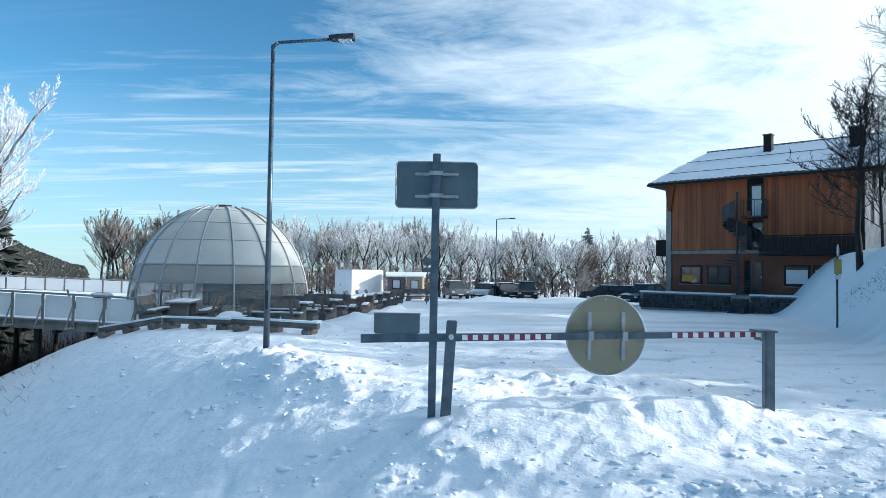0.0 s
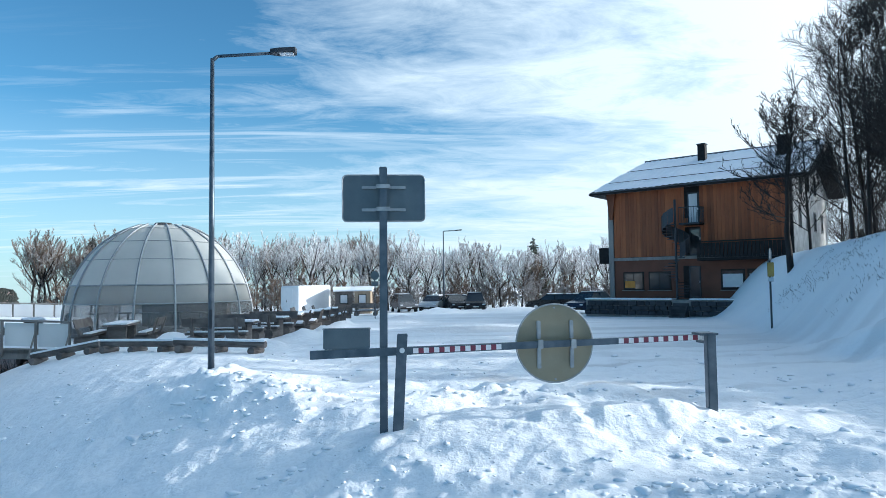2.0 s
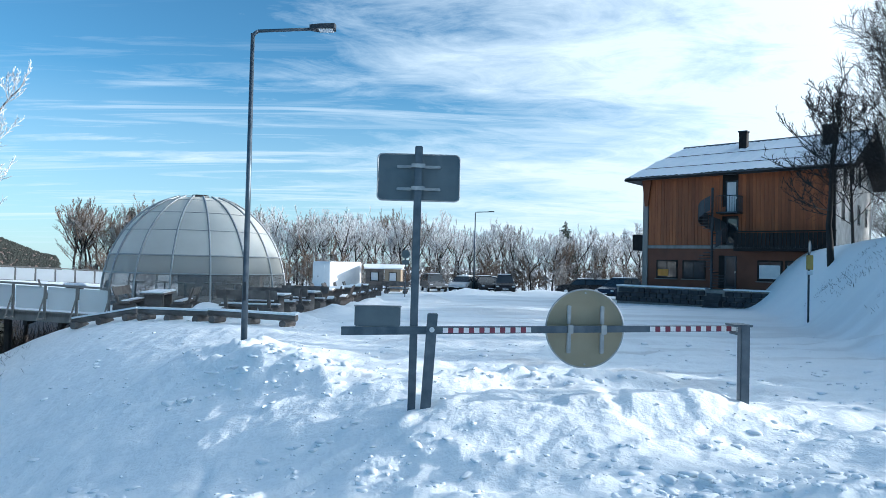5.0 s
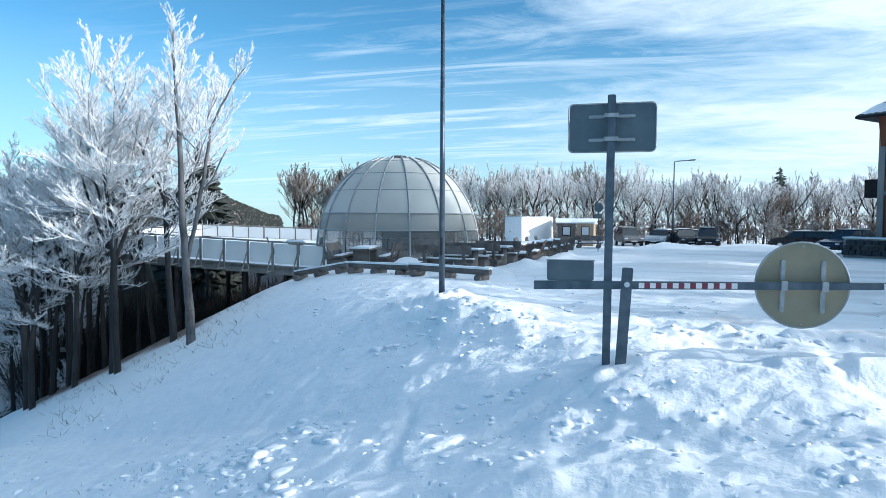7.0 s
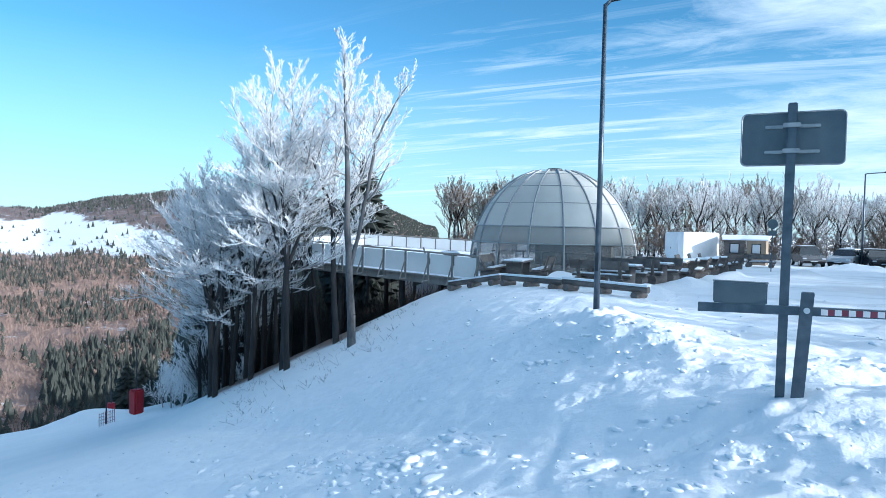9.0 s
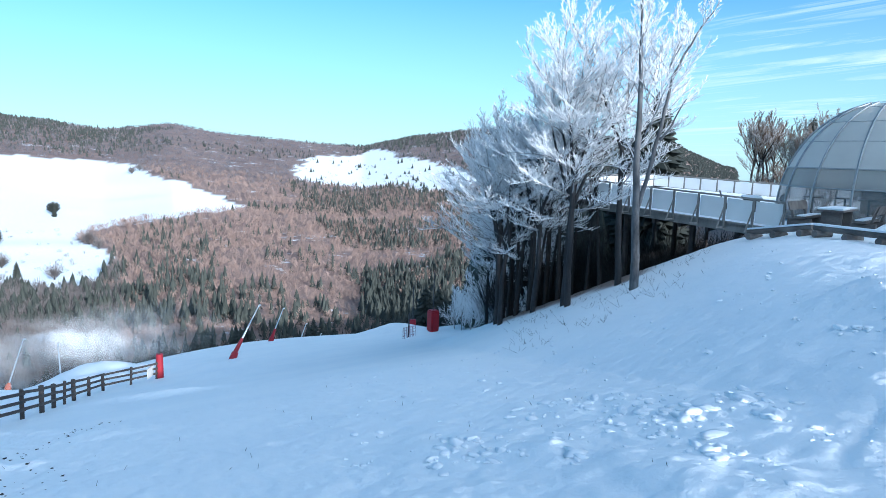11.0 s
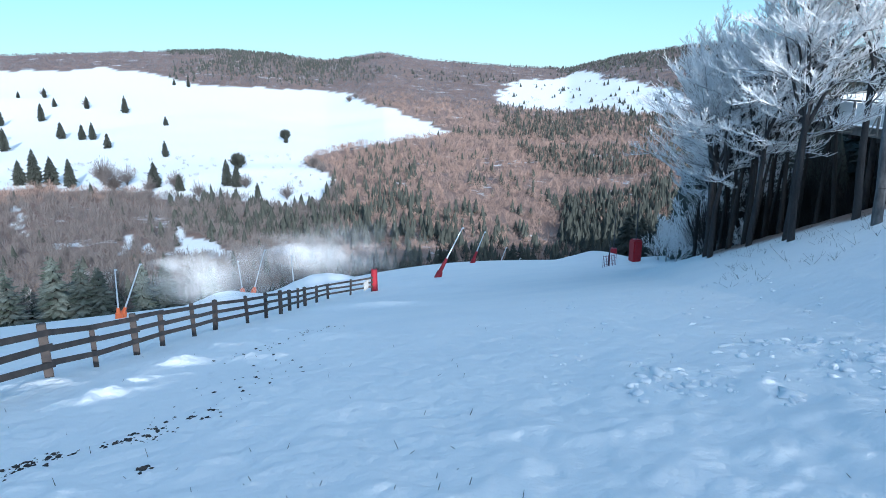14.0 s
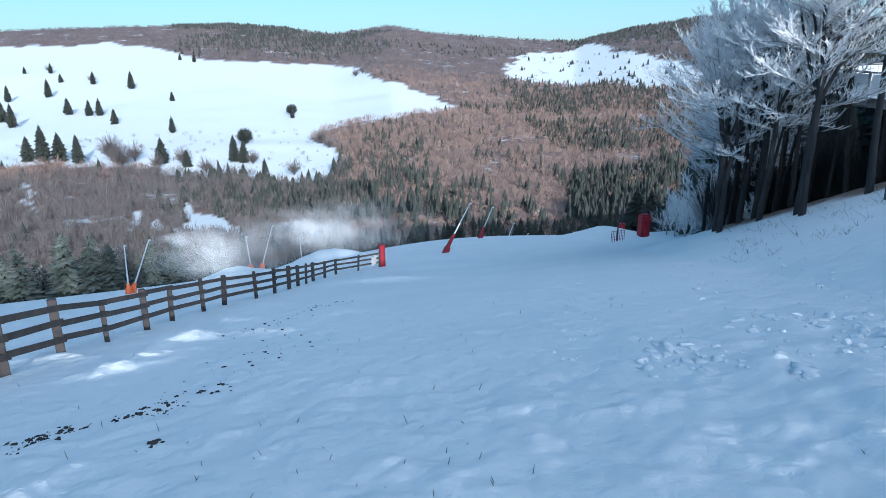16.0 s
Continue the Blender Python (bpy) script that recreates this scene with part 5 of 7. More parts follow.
# frosted beeches round the deck
def rime_tree(name, seed, stems, clear, reach, rise, twig=0.011, sag=0.0, top_rise=70, mats=None, nsub=7, nf=9, stubs=4, bare=0.58):
    """A rimed beech: dark stems, rimed limbs, and dense feathery twigs that turn upwards."""
    r = random.Random(seed)
    trunk, limbs, twigs = [], [], []
    def sweep(p, d, length, n, r0, r1, lift, jit, out):
        pts = [(p, d)]
        for i in range(n):
            d = (d + Vector((r.uniform(-jit, jit), r.uniform(-jit, jit), r.uniform(-jit, jit) + lift))).normalized()
            q = p + d * (length / n)
            out.append((*p, *q, r0 + (r1 - r0) * i / n, r0 + (r1 - r0) * (i + 1) / n))
            p = q
            pts.append((p, d))
        return pts
    def along(pts, t):
        k = min(int(t * (len(pts) - 1)), len(pts) - 2)
        return pts[k][0].lerp(pts[k + 1][0], t * (len(pts) - 1) - k), pts[k + 1][1]
    def feather(pts, length, count, share, lo=0.2):
        for k in range(count):
            q, d = along(pts, lo + (1 - lo) * (k + r.random()) / count)
            side = d.cross(Vector((r.uniform(-0.5, 0.5), r.uniform(-0.5, 0.5), 1))).normalized() * (1 if k % 2 else -1)
            ln = length * share * r.uniform(0.5, 1.1)
            nd = (d * 0.75 + side * r.uniform(0.5, 0.95) + Vector((0, 0, r.uniform(-0.1, 0.35)))).normalized()
            tw = sweep(q, nd, ln, 2, twig, twig * 0.8, 0.22, 0.16, twigs)
            for j in range(stubs):
                q2, d2 = along(tw, 0.15 + 0.8 * (j + r.random()) / stubs)
                s2 = d2.cross(Vector((r.uniform(-1, 1), r.uniform(-1, 1), 0.6))).normalized() * (1 if j % 2 else -1)
                e = q2 + (d2 * 0.8 + s2 * 0.6 + Vector((0, 0, 0.25))).normalized() * ln * r.uniform(0.3, 0.55)
                twigs.append((*q2, *e, twig * 0.9, twig * 0.55))
    for pts, r0, r1, branches in stems:
        P = [Vector(q) for q in pts]
        fine = []
        for a, b in zip(P, P[1:]):
            for i in range(3):
                fine.append(a.lerp(b, i / 3) + Vector((r.uniform(-0.03, 0.03), r.uniform(-0.03, 0.03), 0)) * (1 if fine else 0))
        fine.append(P[-1])
        m = len(fine) - 1
        for i in range(m):
            (trunk if i < bare * m else limbs).append((*fine[i], *fine[i + 1], r0 + (r1 - r0) * i / m, r0 + (r1 - r0) * (i + 1) / m))
        line = [(fine[i], (fine[min(i + 1, m)] - fine[max(i - 1, 0)]).normalized()) for i in range(m + 1)]
        total = (P[-1] - P[0]).length
        for k in range(branches):
            t = clear + (0.99 - clear) * (k + r.random()) / branches
            q, d = along(line, t)
            f = (t - clear) / (1 - clear)
            a = k * 2.39996 + r.uniform(-0.4, 0.4)
            el = radians(rise + (top_rise - rise) * f + r.uniform(-12, 12))
            nd = Vector((math.cos(a) * math.cos(el), math.sin(a) * math.cos(el), math.sin(el)))
            ln = reach * (1.05 - 0.72 * f) * r.uniform(0.65, 1.1)
            rr = max(twig * 1.2, 0.006 + 0.008 * ln)
            limb = sweep(q, nd, ln, 6, rr, twig, 0.07 - sag * (1 - f), 0.13, limbs)
            feather(limb, ln, nf, 0.17, 0.3)
            for j in range(nsub):
                q2, d2 = along(limb, 0.15 + 0.8 * (j + r.random()) / nsub)
                s2 = d2.cross(Vector((r.uniform(-0.7, 0.7), r.uniform(-0.7, 0.7), 1))).normalized() * (1 if j % 2 else -1)
                l2 = ln * r.uniform(0.28, 0.52) * (1.1 - 0.5 * j / nsub)
                sub = sweep(q2, (d2 + s2 * r.uniform(0.4, 0.85)).normalized(), l2, 4, rr * 0.6, twig, 0.09 - 0.5 * sag * (1 - f), 0.15, limbs if j < 2 else twigs)
                feather(sub, l2, nf, 0.33)
        feather(line, total, 10, 0.05, 0.75)
    stem_mat, limb_mat, twig_mat = mats or (SHADETRUNK, RIMELIMB, FROST)
    v1, f1 = prisms(limbs, 3)
    v2, f2 = prisms(twigs, 3)
    crown = bulk_mesh(name + "_crown", np.concatenate([v1, v2]), np.concatenate([f1, f2 + len(v1)]), limb_mat)
    crown.materials.append(twig_mat)
    crown.polygons.foreach_set("material_index", np.concatenate([np.zeros(len(f1), np.int32), np.ones(len(f2), np.int32)]))
    return bulk_mesh(name + "_stem", *prisms(trunk, 7), stem_mat, True), crown


TALL = ([((0, 0, -0.4), (-0.08, 0, 2.0), (-0.25, 0, 4.1), (-0.26, 0.1, 6.1), (-0.36, 0.1, 8.2), (-0.44, 0, 9.6), (-0.4, 0, 10.9)), 0.165, 0.012, 13],
        [((-0.16, 0, 2.7), (0.16, 0, 3.9), (0.46, 0, 5.7), (0.66, 0.1, 7.1), (1.0, 0, 8.0), (1.5, 0.1, 8.9), (1.95, 0, 9.6)), 0.085, 0.012, 9],
        [((0.46, 0, 5.2), (0.8, 0, 5.7), (1.2, 0.05, 6.6)), 0.05, 0.015, 0])
KT1 = rime_tree("tall_frosted", 3, TALL, 0.50, 1.75, 50, 0.009, 0.0, 68, (RIMETRUNK, RIMELIMB, FROST), 4, 6, 4, 0.92)


def broad_stems(seed, h, n0=20, n1=11):
    r = random.Random(seed)
    def v(k):
        return r.uniform(-k, k)
    main = [(0, 0, -0.4), (v(.15), v(.15), h * 0.25), (v(.3), v(.3), h * 0.5), (v(.5), v(.5), h * 0.75), (v(.7), v(.7), h)]
    out = [[main, 0.128, 0.018, n0]]
    for k in range(3):
        a = k * 2.1 + r.uniform(0, 1)
        z0, sp = h * r.uniform(0.36, 0.5), r.uniform(0.9, 2.0)
        c, s2 = math.cos(a), math.sin(a)
        out.append([[(main[2][0] * 0.8, main[2][1] * 0.8, z0), (c * sp * 0.4, s2 * sp * 0.4, z0 + h * 0.14), (c * sp * 0.8, s2 * sp * 0.8, z0 + h * 0.3), (c * sp * 1.2, s2 * sp * 1.2, z0 + h * 0.46)], 0.07, 0.018, n1])
    return out


KT2 = rime_tree("frosted", 8, broad_stems(4, 9.4), 0.36, 3.2, 22, 0.008, 0.04, 64, None, 6, 9)
KT3 = rime_tree("frosted_b", 12, broad_stems(9, 8.8), 0.38, 3.4, 10, 0.008, 0.06, 58, None, 6, 9)
LBL = "rime-covered bare beech rising from the slope"
plant(KT1, -13.75, 19.25, "tall rime-covered beech with a forked trunk", "frosted beeches", 1.0, 35.5)
for x, y, k, s, tn in ((-17.6, 20.3, KT2, 1.12, 40), (-18.4, 20.9, KT3, 1.12, 200), (-16.2, 21.6, KT2, 1.16, 310), (-21.2, 22.0, KT2, 1.05, 120), (-22.9, 21.6, KT3, 1.08, 300), (-25.6, 25.0, KT2, 1.1, 10),
                       (-24.0, 22.3, KT2, 1.1, 250), (-28.5, 28.6, KT3, 1.05, 70), (-26.8, 24.9, KT3, 1.15, 160), (-32.5, 30.6, KT2, 1.02, 220), (-30.6, 28.6, KT3, 0.98, 20), (-34.0, 34.6, KT2, 0.8, 90), (-41.0, 42.0, KT3, 0.8, 230), (-37.0, 38.0, KT3, 0.95, 330)):
    plant(k, x, y, LBL, "frosted beeches", s, tn)
# the dark wood behind them, under and beyond the deck; near-black twigs stand in for shade
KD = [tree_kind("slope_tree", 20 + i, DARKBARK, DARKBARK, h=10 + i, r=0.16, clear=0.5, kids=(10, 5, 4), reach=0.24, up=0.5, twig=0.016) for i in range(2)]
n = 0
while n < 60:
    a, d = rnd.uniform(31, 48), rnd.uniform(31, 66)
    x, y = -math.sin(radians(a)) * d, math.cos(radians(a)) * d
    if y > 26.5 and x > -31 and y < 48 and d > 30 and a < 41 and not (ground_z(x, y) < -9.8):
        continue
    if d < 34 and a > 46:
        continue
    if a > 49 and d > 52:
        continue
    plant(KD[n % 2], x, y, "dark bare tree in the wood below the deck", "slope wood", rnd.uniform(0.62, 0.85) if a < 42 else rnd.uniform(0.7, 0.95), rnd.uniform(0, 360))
    n += 1
# conifers and bushes beside them


def conifer_mesh(name, seed, h, w, mat, tiers=20, per=15, droop=0.3):
    r = random.Random(seed)
    v, f = [], []
    for i in range(tiers * per):
        t = (i / (tiers * per)) ** 0.9
        z = h * (0.08 + 0.9 * t) + r.uniform(-0.5, 0.5) * h / tiers
        l2 = (w * (1 - t) ** 0.62 * min(1.0, 0.55 + 2.2 * t) + 0.08) * r.uniform(0.55, 1.15)
        a = i * 2.39996 + r.uniform(-0.3, 0.3)
        ca, sa2 = math.cos(a), math.sin(a)
        wd = l2 * 0.2 + 0.05
        dr = droop * r.uniform(0.5, 1.6)
        b = len(v)
        v += [(0, 0, z + 0.1), (ca * l2 * 0.55 - sa2 * wd, sa2 * l2 * 0.55 + ca * wd, z - l2 * dr * 0.75), (ca * l2, sa2 * l2, z - l2 * dr), (ca * l2 * 0.55 + sa2 * wd, sa2 * l2 * 0.55 - ca * wd, z - l2 * dr * 0.75), (ca * l2 * 0.5, sa2 * l2 * 0.5, z - l2 * dr * 0.15), (ca * l2 * 0.6, sa2 * l2 * 0.6, z - l2 * dr - 0.12 * l2 - 0.05)]
        f += [(b, b + 1, b + 4), (b + 1, b + 2, b + 4), (b + 2, b + 3, b + 4), (b + 3, b, b + 4), (b, b + 2, b + 5)]
    top = len(v)
    v += [(0.05, 0, h * 0.9), (-0.03, 0.05, h * 0.9), (-0.03, -0.05, h * 0.9), (0, 0, h * 1.03)]
    f += [(top, top + 1, top + 3), (top + 1, top + 2, top + 3), (top + 2, top, top + 3)]
    crown = bulk_mesh(name, np.array(v), np.array(f), mat)
    stem = bulk_mesh(name + "_stem", *prisms([(0, 0, -0.5, 0, 0, h * 0.5, w * 0.07 + 0.03, w * 0.05 + 0.02), (0, 0, h * 0.5, 0, 0, h, w * 0.05 + 0.02, 0.02)], 6), DARKBARK, True)
    return stem, crown


KC = [conifer_mesh("fir", 1, 9.0, 2.4, NEEDLE), conifer_mesh("fir_b", 2, 7.0, 2.4, NEEDLE, 18, 14), conifer_mesh("rimed_pine", 3, 7.5, 2.2, RIMENEEDLE, 16, 14, 0.12)]
KF = conifer_mesh("deck_fir", 4, 17.0, 4.4, NEEDLE, 46, 30, 0.35)
for x, y, s in ((-34.0, 49.4, 1.05), (-36.5, 50.5, 0.95)):
    plant(KF, x, y, "dark green fir standing behind the deck", "firs", s, rnd.uniform(0, 360), name="fir_tree")
plant(KC[1], 39.6, 52.8, "small dark fir behind the house", "firs", 0.5, 10, name="fir_tree")
plant(KC[2], 17.9, 82, "slender rime-dusted fir behind the car park", "firs", 1.15, 30, name="fir_tree")
plant(KC[0], -30.5, 70.5, "dark fir beside the bare trees", "firs", 0.9, 80, name="fir_tree")

# frosted bushes at the foot of the wood
KB = [tree_kind("bush", 31 + i, FROSTBARK, FROST, h=2.3, r=0.04, clear=0.05, kids=(14, 7, 5), reach=0.6, up=0.5, twig=0.011) for i in range(2)]
for a, d, s in ((48.8, 56, 1.9), (48.0, 53, 1.8), (49.2, 52, 1.5), (50.0, 57, 1.6), (47.0, 55, 2.2), (48.4, 62, 2.6), (46.2, 58, 2.4), (47.4, 50, 1.3), (49.6, 60, 1.7), (46.8, 47, 1.1), (50.6, 64, 1.6), (45.6, 43, 0.8), (44.3, 38, 0.7)):
    plant(KB[int(d) % 2], -math.sin(radians(a)) * d, math.cos(radians(a)) * d, "rimed bush at the edge of the piste", "bushes", s, a * 50, name="bush", cat="bush")

# ---- trees round the car park ----
KP = [rime_tree("park_tree", 40 + i, broad_stems(60 + i, 6.9 + 0.3 * i, 16, 9), 0.2, 2.4, 42, 0.0105, 0.0, 70, (DARKBARK, BARK, (FROSTBARK, FROST, FROST)[i]), 4, 7, 3) for i in range(3)]
KW = [rime_tree("brown_tree", 50 + i, broad_stems(70 + i, 7.2, 16, 9), 0.2, 2.5, 42, 0.0105, 0.0, 70, (DARKBARK, BROWNTWIG, (BROWNTWIG, FROSTBARK)[i]), 4, 7, 3) for i in range(2)]
for k in range(96):
    a = 27.5 - k * 0.5 + rnd.uniform(-0.3, 0.3)
    d = rnd.uniform(68, 84) if k % 3 else rnd.uniform(84, 98)
    if -20 < a < -11:
        d += 3
    x, y = -math.sin(radians(a)) * d, math.cos(radians(a)) * d
    kind = KW[k % 2] if (a > 19 or k % 5 == 0) else KP[k % 3]
    s = rnd.uniform(0.9, 1.25) * (0.9 if a < -5 else 1.0) * (d / 80)
    if a > 19.5:
        s *= 0.98
    plant(kind, x, y, "bare rime-dusted tree behind the car park" if kind in KP else "bare brown tree behind the dome", "trees round the car park", s, rnd.uniform(0, 360))
KU = [tree_kind("thicket", 36 + i, DARKBARK, (BROWNTWIG, FROSTBARK)[i], h=2.4, r=0.04, clear=0.05, kids=(14, 7, 6), reach=0.6, up=0.5, twig=0.014) for i in range(2)]
# underwood
for k in range(110):
    a = 28 - k * 0.465 + rnd.uniform(-0.3, 0.3)
    d = rnd.uniform(66, 76)
    x, y = -math.sin(radians(a)) * d, math.cos(radians(a)) * d
    plant(KU[k % 2], x, y, "low bare shrub dusted with rime behind the car park", "shrubs", rnd.uniform(0.8, 1.5), rnd.uniform(0, 360), name="shrub", cat="shrub")
plant(KW[0], -16.5, 40.5, "bare brown tree standing beside the deck", "trees round the car park", 0.5, 20)

# ---- dark wood on the bank ----
KR = [tree_kind("bank_tree", 60 + i, DARKBARK, DARKBARK, h=13.0 + i, r=0.16, clear=0.13, kids=(24, 9, 8), reach=0.40, up=0.4, twig=0.013) for i in range(3)]
KX = rime_tree("wide_tree", 90, [[[(0, 0, -0.4), (0.1, 0.1, 2.2), (-0.15, 0.1, 4.6), (0.1, -0.1, 7.2), (0.2, 0, 9.6)], 0.2, 0.03, 22], [[(0, 0.1, 3.2), (-0.7, 0.2, 4.6), (-1.2, 0.1, 6.4), (-1.5, 0, 8.2)], 0.1, 0.025, 10]], 0.3, 4.6, 14, 0.014, 0.0, 62, (DARKBARK, DARKBARK, DARKBARK), 5, 5, 3)
plant(KX, 17.9, 28.4, "dark bare tree with spreading limbs in front of the house", "bank wood", 0.78, 70)
plant(KX, 15.4, 13.6, "dark bare tree with long limbs over the bank", "bank wood", 1.05, 200)
plant(KR[1], 19.2, 28.9, "slim dark bare tree in front of the house", "bank wood", 0.46, 200)
for x, y, s in ((38.8, 53.6, 0.55), (39.8, 55.8, 0.6), (38.2, 51.2, 0.45), (42.5, 55.0, 0.62), (44.5, 54.0, 0.7), (46.0, 58.0, 0.8), (43.0, 51.0, 0.6)):
    plant(KR[int(x) % 3], x, y, "dark bare tree standing behind the house", "bank wood", s, x * 40)
# many stand out of view, placed and spaced to shade or sunlight the snow
BANKTREES = [(20.5, 1.2, 0.85), (26.5, 1.6, 0.9), (31.5, -0.4, 0.9), (18.4, -33.9, 1.0), (24.0, -34.6, 0.75), (19.0, -26.6, 0.95), (23.6, -28.3, 0.81), (17.3, -19.7, 0.78), (20.6, -22.6, 0.83), (32.5, -31.8, 0.78), (35.4, -34.0, 0.91), (23.5, -20.3, 0.89), (21.1, -16.9, 0.91), (37.3, -27.3, 0.81), (26.2, -18.8, 0.84), (40.8, -26.9, 0.82), (51.8, -33.7, 0.92), (38.4, -24.6, 0.92), (47.4, -30.2, 0.8), (16.8, -10.5, 0.81), (36.5, -20.4, 0.76), (49.8, -26.0, 0.86), (30.1, -14.7, 0.96), (46.3, -20.8, 0.85), (41.4, -17.8, 0.96), (50.5, -20.8, 0.87), (26.1, -9.8, 0.87), (40.0, -11.3, 0.84), (36.8, -9.4, 0.86), (33.7, -0.8, 0.79), (27.3, 13.3, 1.0), (53.2, 31.6, 1.03), (50.0, 35.6, 0.86), (45.1, 32.4, 0.9), (53.4, 40.7, 0.89), (49.3, 39.2, 0.95), (43.9, 36.8, 1.05), (47.1, 40.9, 0.87), (39.0, 35.3, 0.8), (24.2, 22.5, 0.95), (22.9, 21.5, 0.89), (42.0, 39.8, 0.86), (18.7, 17.9, 0.75), (17.4, 16.7, 0.94), (49.5, 47.7, 0.91), (33.5, 32.3, 0.84), (25.9, 25.3, 0.96), (27.6, 27.0, 0.93), (35.5, 35.0, 0.91), (19.5, 19.3, 1.0), (20.8, 21.1, 0.76), (24.2, 25.2, 0.75), (21.9, 23.1, 0.73), (22.8, 24.3, 0.77), (38.4, 41.2, 0.92), (25.0, 27.1, 0.77), (33.1, 36.2, 0.91), (16.8, 18.9, 0.91), (19.1, 22.1, 0.95), (17.5, 20.6, 0.8), (37.7, 44.5, 0.96), (23.1, 27.3, 0.95), (21.6, 25.8, 0.74), (20.4, 24.6, 0.93), (34.7, 44.7, 0.87), (18.3, 23.9, 0.8), (20.3, 26.6, 0.82), (18.7, 25.4, 0.78)]
for i, (x, y, s) in enumerate(BANKTREES):
    top = np.interp(math.degrees(math.atan2(x, y)), (26.9, 30.8, 34.1, 37.7, 40.7, 43.1, 60), (12.0, 15.2, 16.6, 18.2, 20.0, 21.0, 26))
    s = min(s, (1.6 + math.hypot(x, y) * math.tan(radians(top)) - ground_z(x, y)) / (13.0 + i % 3))
    plant(KR[i % 3], x, y, "dark bare tree on the snowy bank", "bank wood", s, (i * 137) % 360)

# unseen trees, added to throw trunk shadows across the yard
KL = [tree_kind("slim_tree", 80 + i, DARKBARK, DARKBARK, h=14.0, r=0.2, clear=0.45, kids=(9, 4, 2), reach=0.22, up=0.6, twig=0.02) for i in range(2)]
g6 = random.Random(52)
for k in range(12):
    plant(KL[k % 2], g6.uniform(17, 46), 2.6 + 1.05 * k + g6.uniform(-0.3, 0.3), "slim dark bare tree out of view, added to cast shadow streaks", "bank wood", g6.uniform(0.75, 1.1), g6.uniform(0, 360))

KS = tree_kind("thicket_dark", 38, DARKBARK, DARKBARK, h=3.2, r=0.05, clear=0.05, kids=(16, 8, 6), reach=0.6, up=0.5, twig=0.013)
g4 = random.Random(21)
for k in range(46):
    t, b2 = g4.uniform(-9, 9.5), g4.uniform(3.6, 14)
    plant(KS, 12.5 + 0.937 * b2 + 0.344 * t, 18.3 - 0.344 * b2 + 0.937 * t, "dark bare undergrowth below the bank trees", "bank undergrowth", g4.uniform(0.4, 0.85), g4.uniform(0, 360), name="shrub", cat="shrub")

# ---- far woods ----
def far_wood(name, n, a0, a1, d0, d1, seed, mat, label, tri=8, hgt=9.0, wid=3.2, pw=1.0, dens=None, slim=0.2, open_land=False):
    """Bare crowns as sprays of slender slivers, joined in one sheet of stuff."""
    g = np.random.default_rng(seed)
    a = np.radians(g.uniform(a0, a1, n))
    d = d0 * (d1 / d0) ** (g.random(n) ** pw)
    x, y = -np.sin(a) * d, np.cos(a) * d
    keep = ~meadow_at(x, y) | open_land
    if dens is not None:
        keep &= dens(x, y)
    x, y, d = x[keep], y[keep], d[keep]
    z = height(x, y)
    n = len(x)
    sc = g.uniform(0.6, 1.15, n) * np.clip(d / 500, 0.8, 1.9)
    th, ph = g.uniform(0, 2 * np.pi, (n, tri)), np.arccos(1 - g.random((n, tri)) * 0.85)
    rad = g.uniform(0.75, 1.05, (n, tri)) * sc[:, None]
    foot = np.stack([x, y, z], -1)[:, None]
    tip = foot + np.stack([np.sin(ph) * np.cos(th) * wid * 0.6, np.sin(ph) * np.sin(th) * wid * 0.6, hgt * (0.42 + 0.58 * np.cos(ph))], -1) * rad[..., None]
    base = foot + np.stack([np.sin(ph) * np.cos(th) * wid * 0.12, np.sin(ph) * np.sin(th) * wid * 0.12, hgt * g.uniform(0.0, 0.4, (n, tri))], -1) * rad[..., None]
    sd = g.normal(0, 1, (n, tri, 3)) * np.array([1, 1, 0.3])
    sd /= np.linalg.norm(sd, axis=-1, keepdims=True)
    wv = slim * sc[:, None, None]
    mid = base * 0.3 + tip * 0.7
    v = np.stack([base, mid + sd * wv, tip + sd * wv * 0.3], 2).reshape(-1, 3)
    f = np.arange(n * tri * 3).reshape(-1, 3)
    ob = new(name, bulk_mesh(name, v, f, mat))
    return tagged(ob, label, "woodland", kind="stuff")


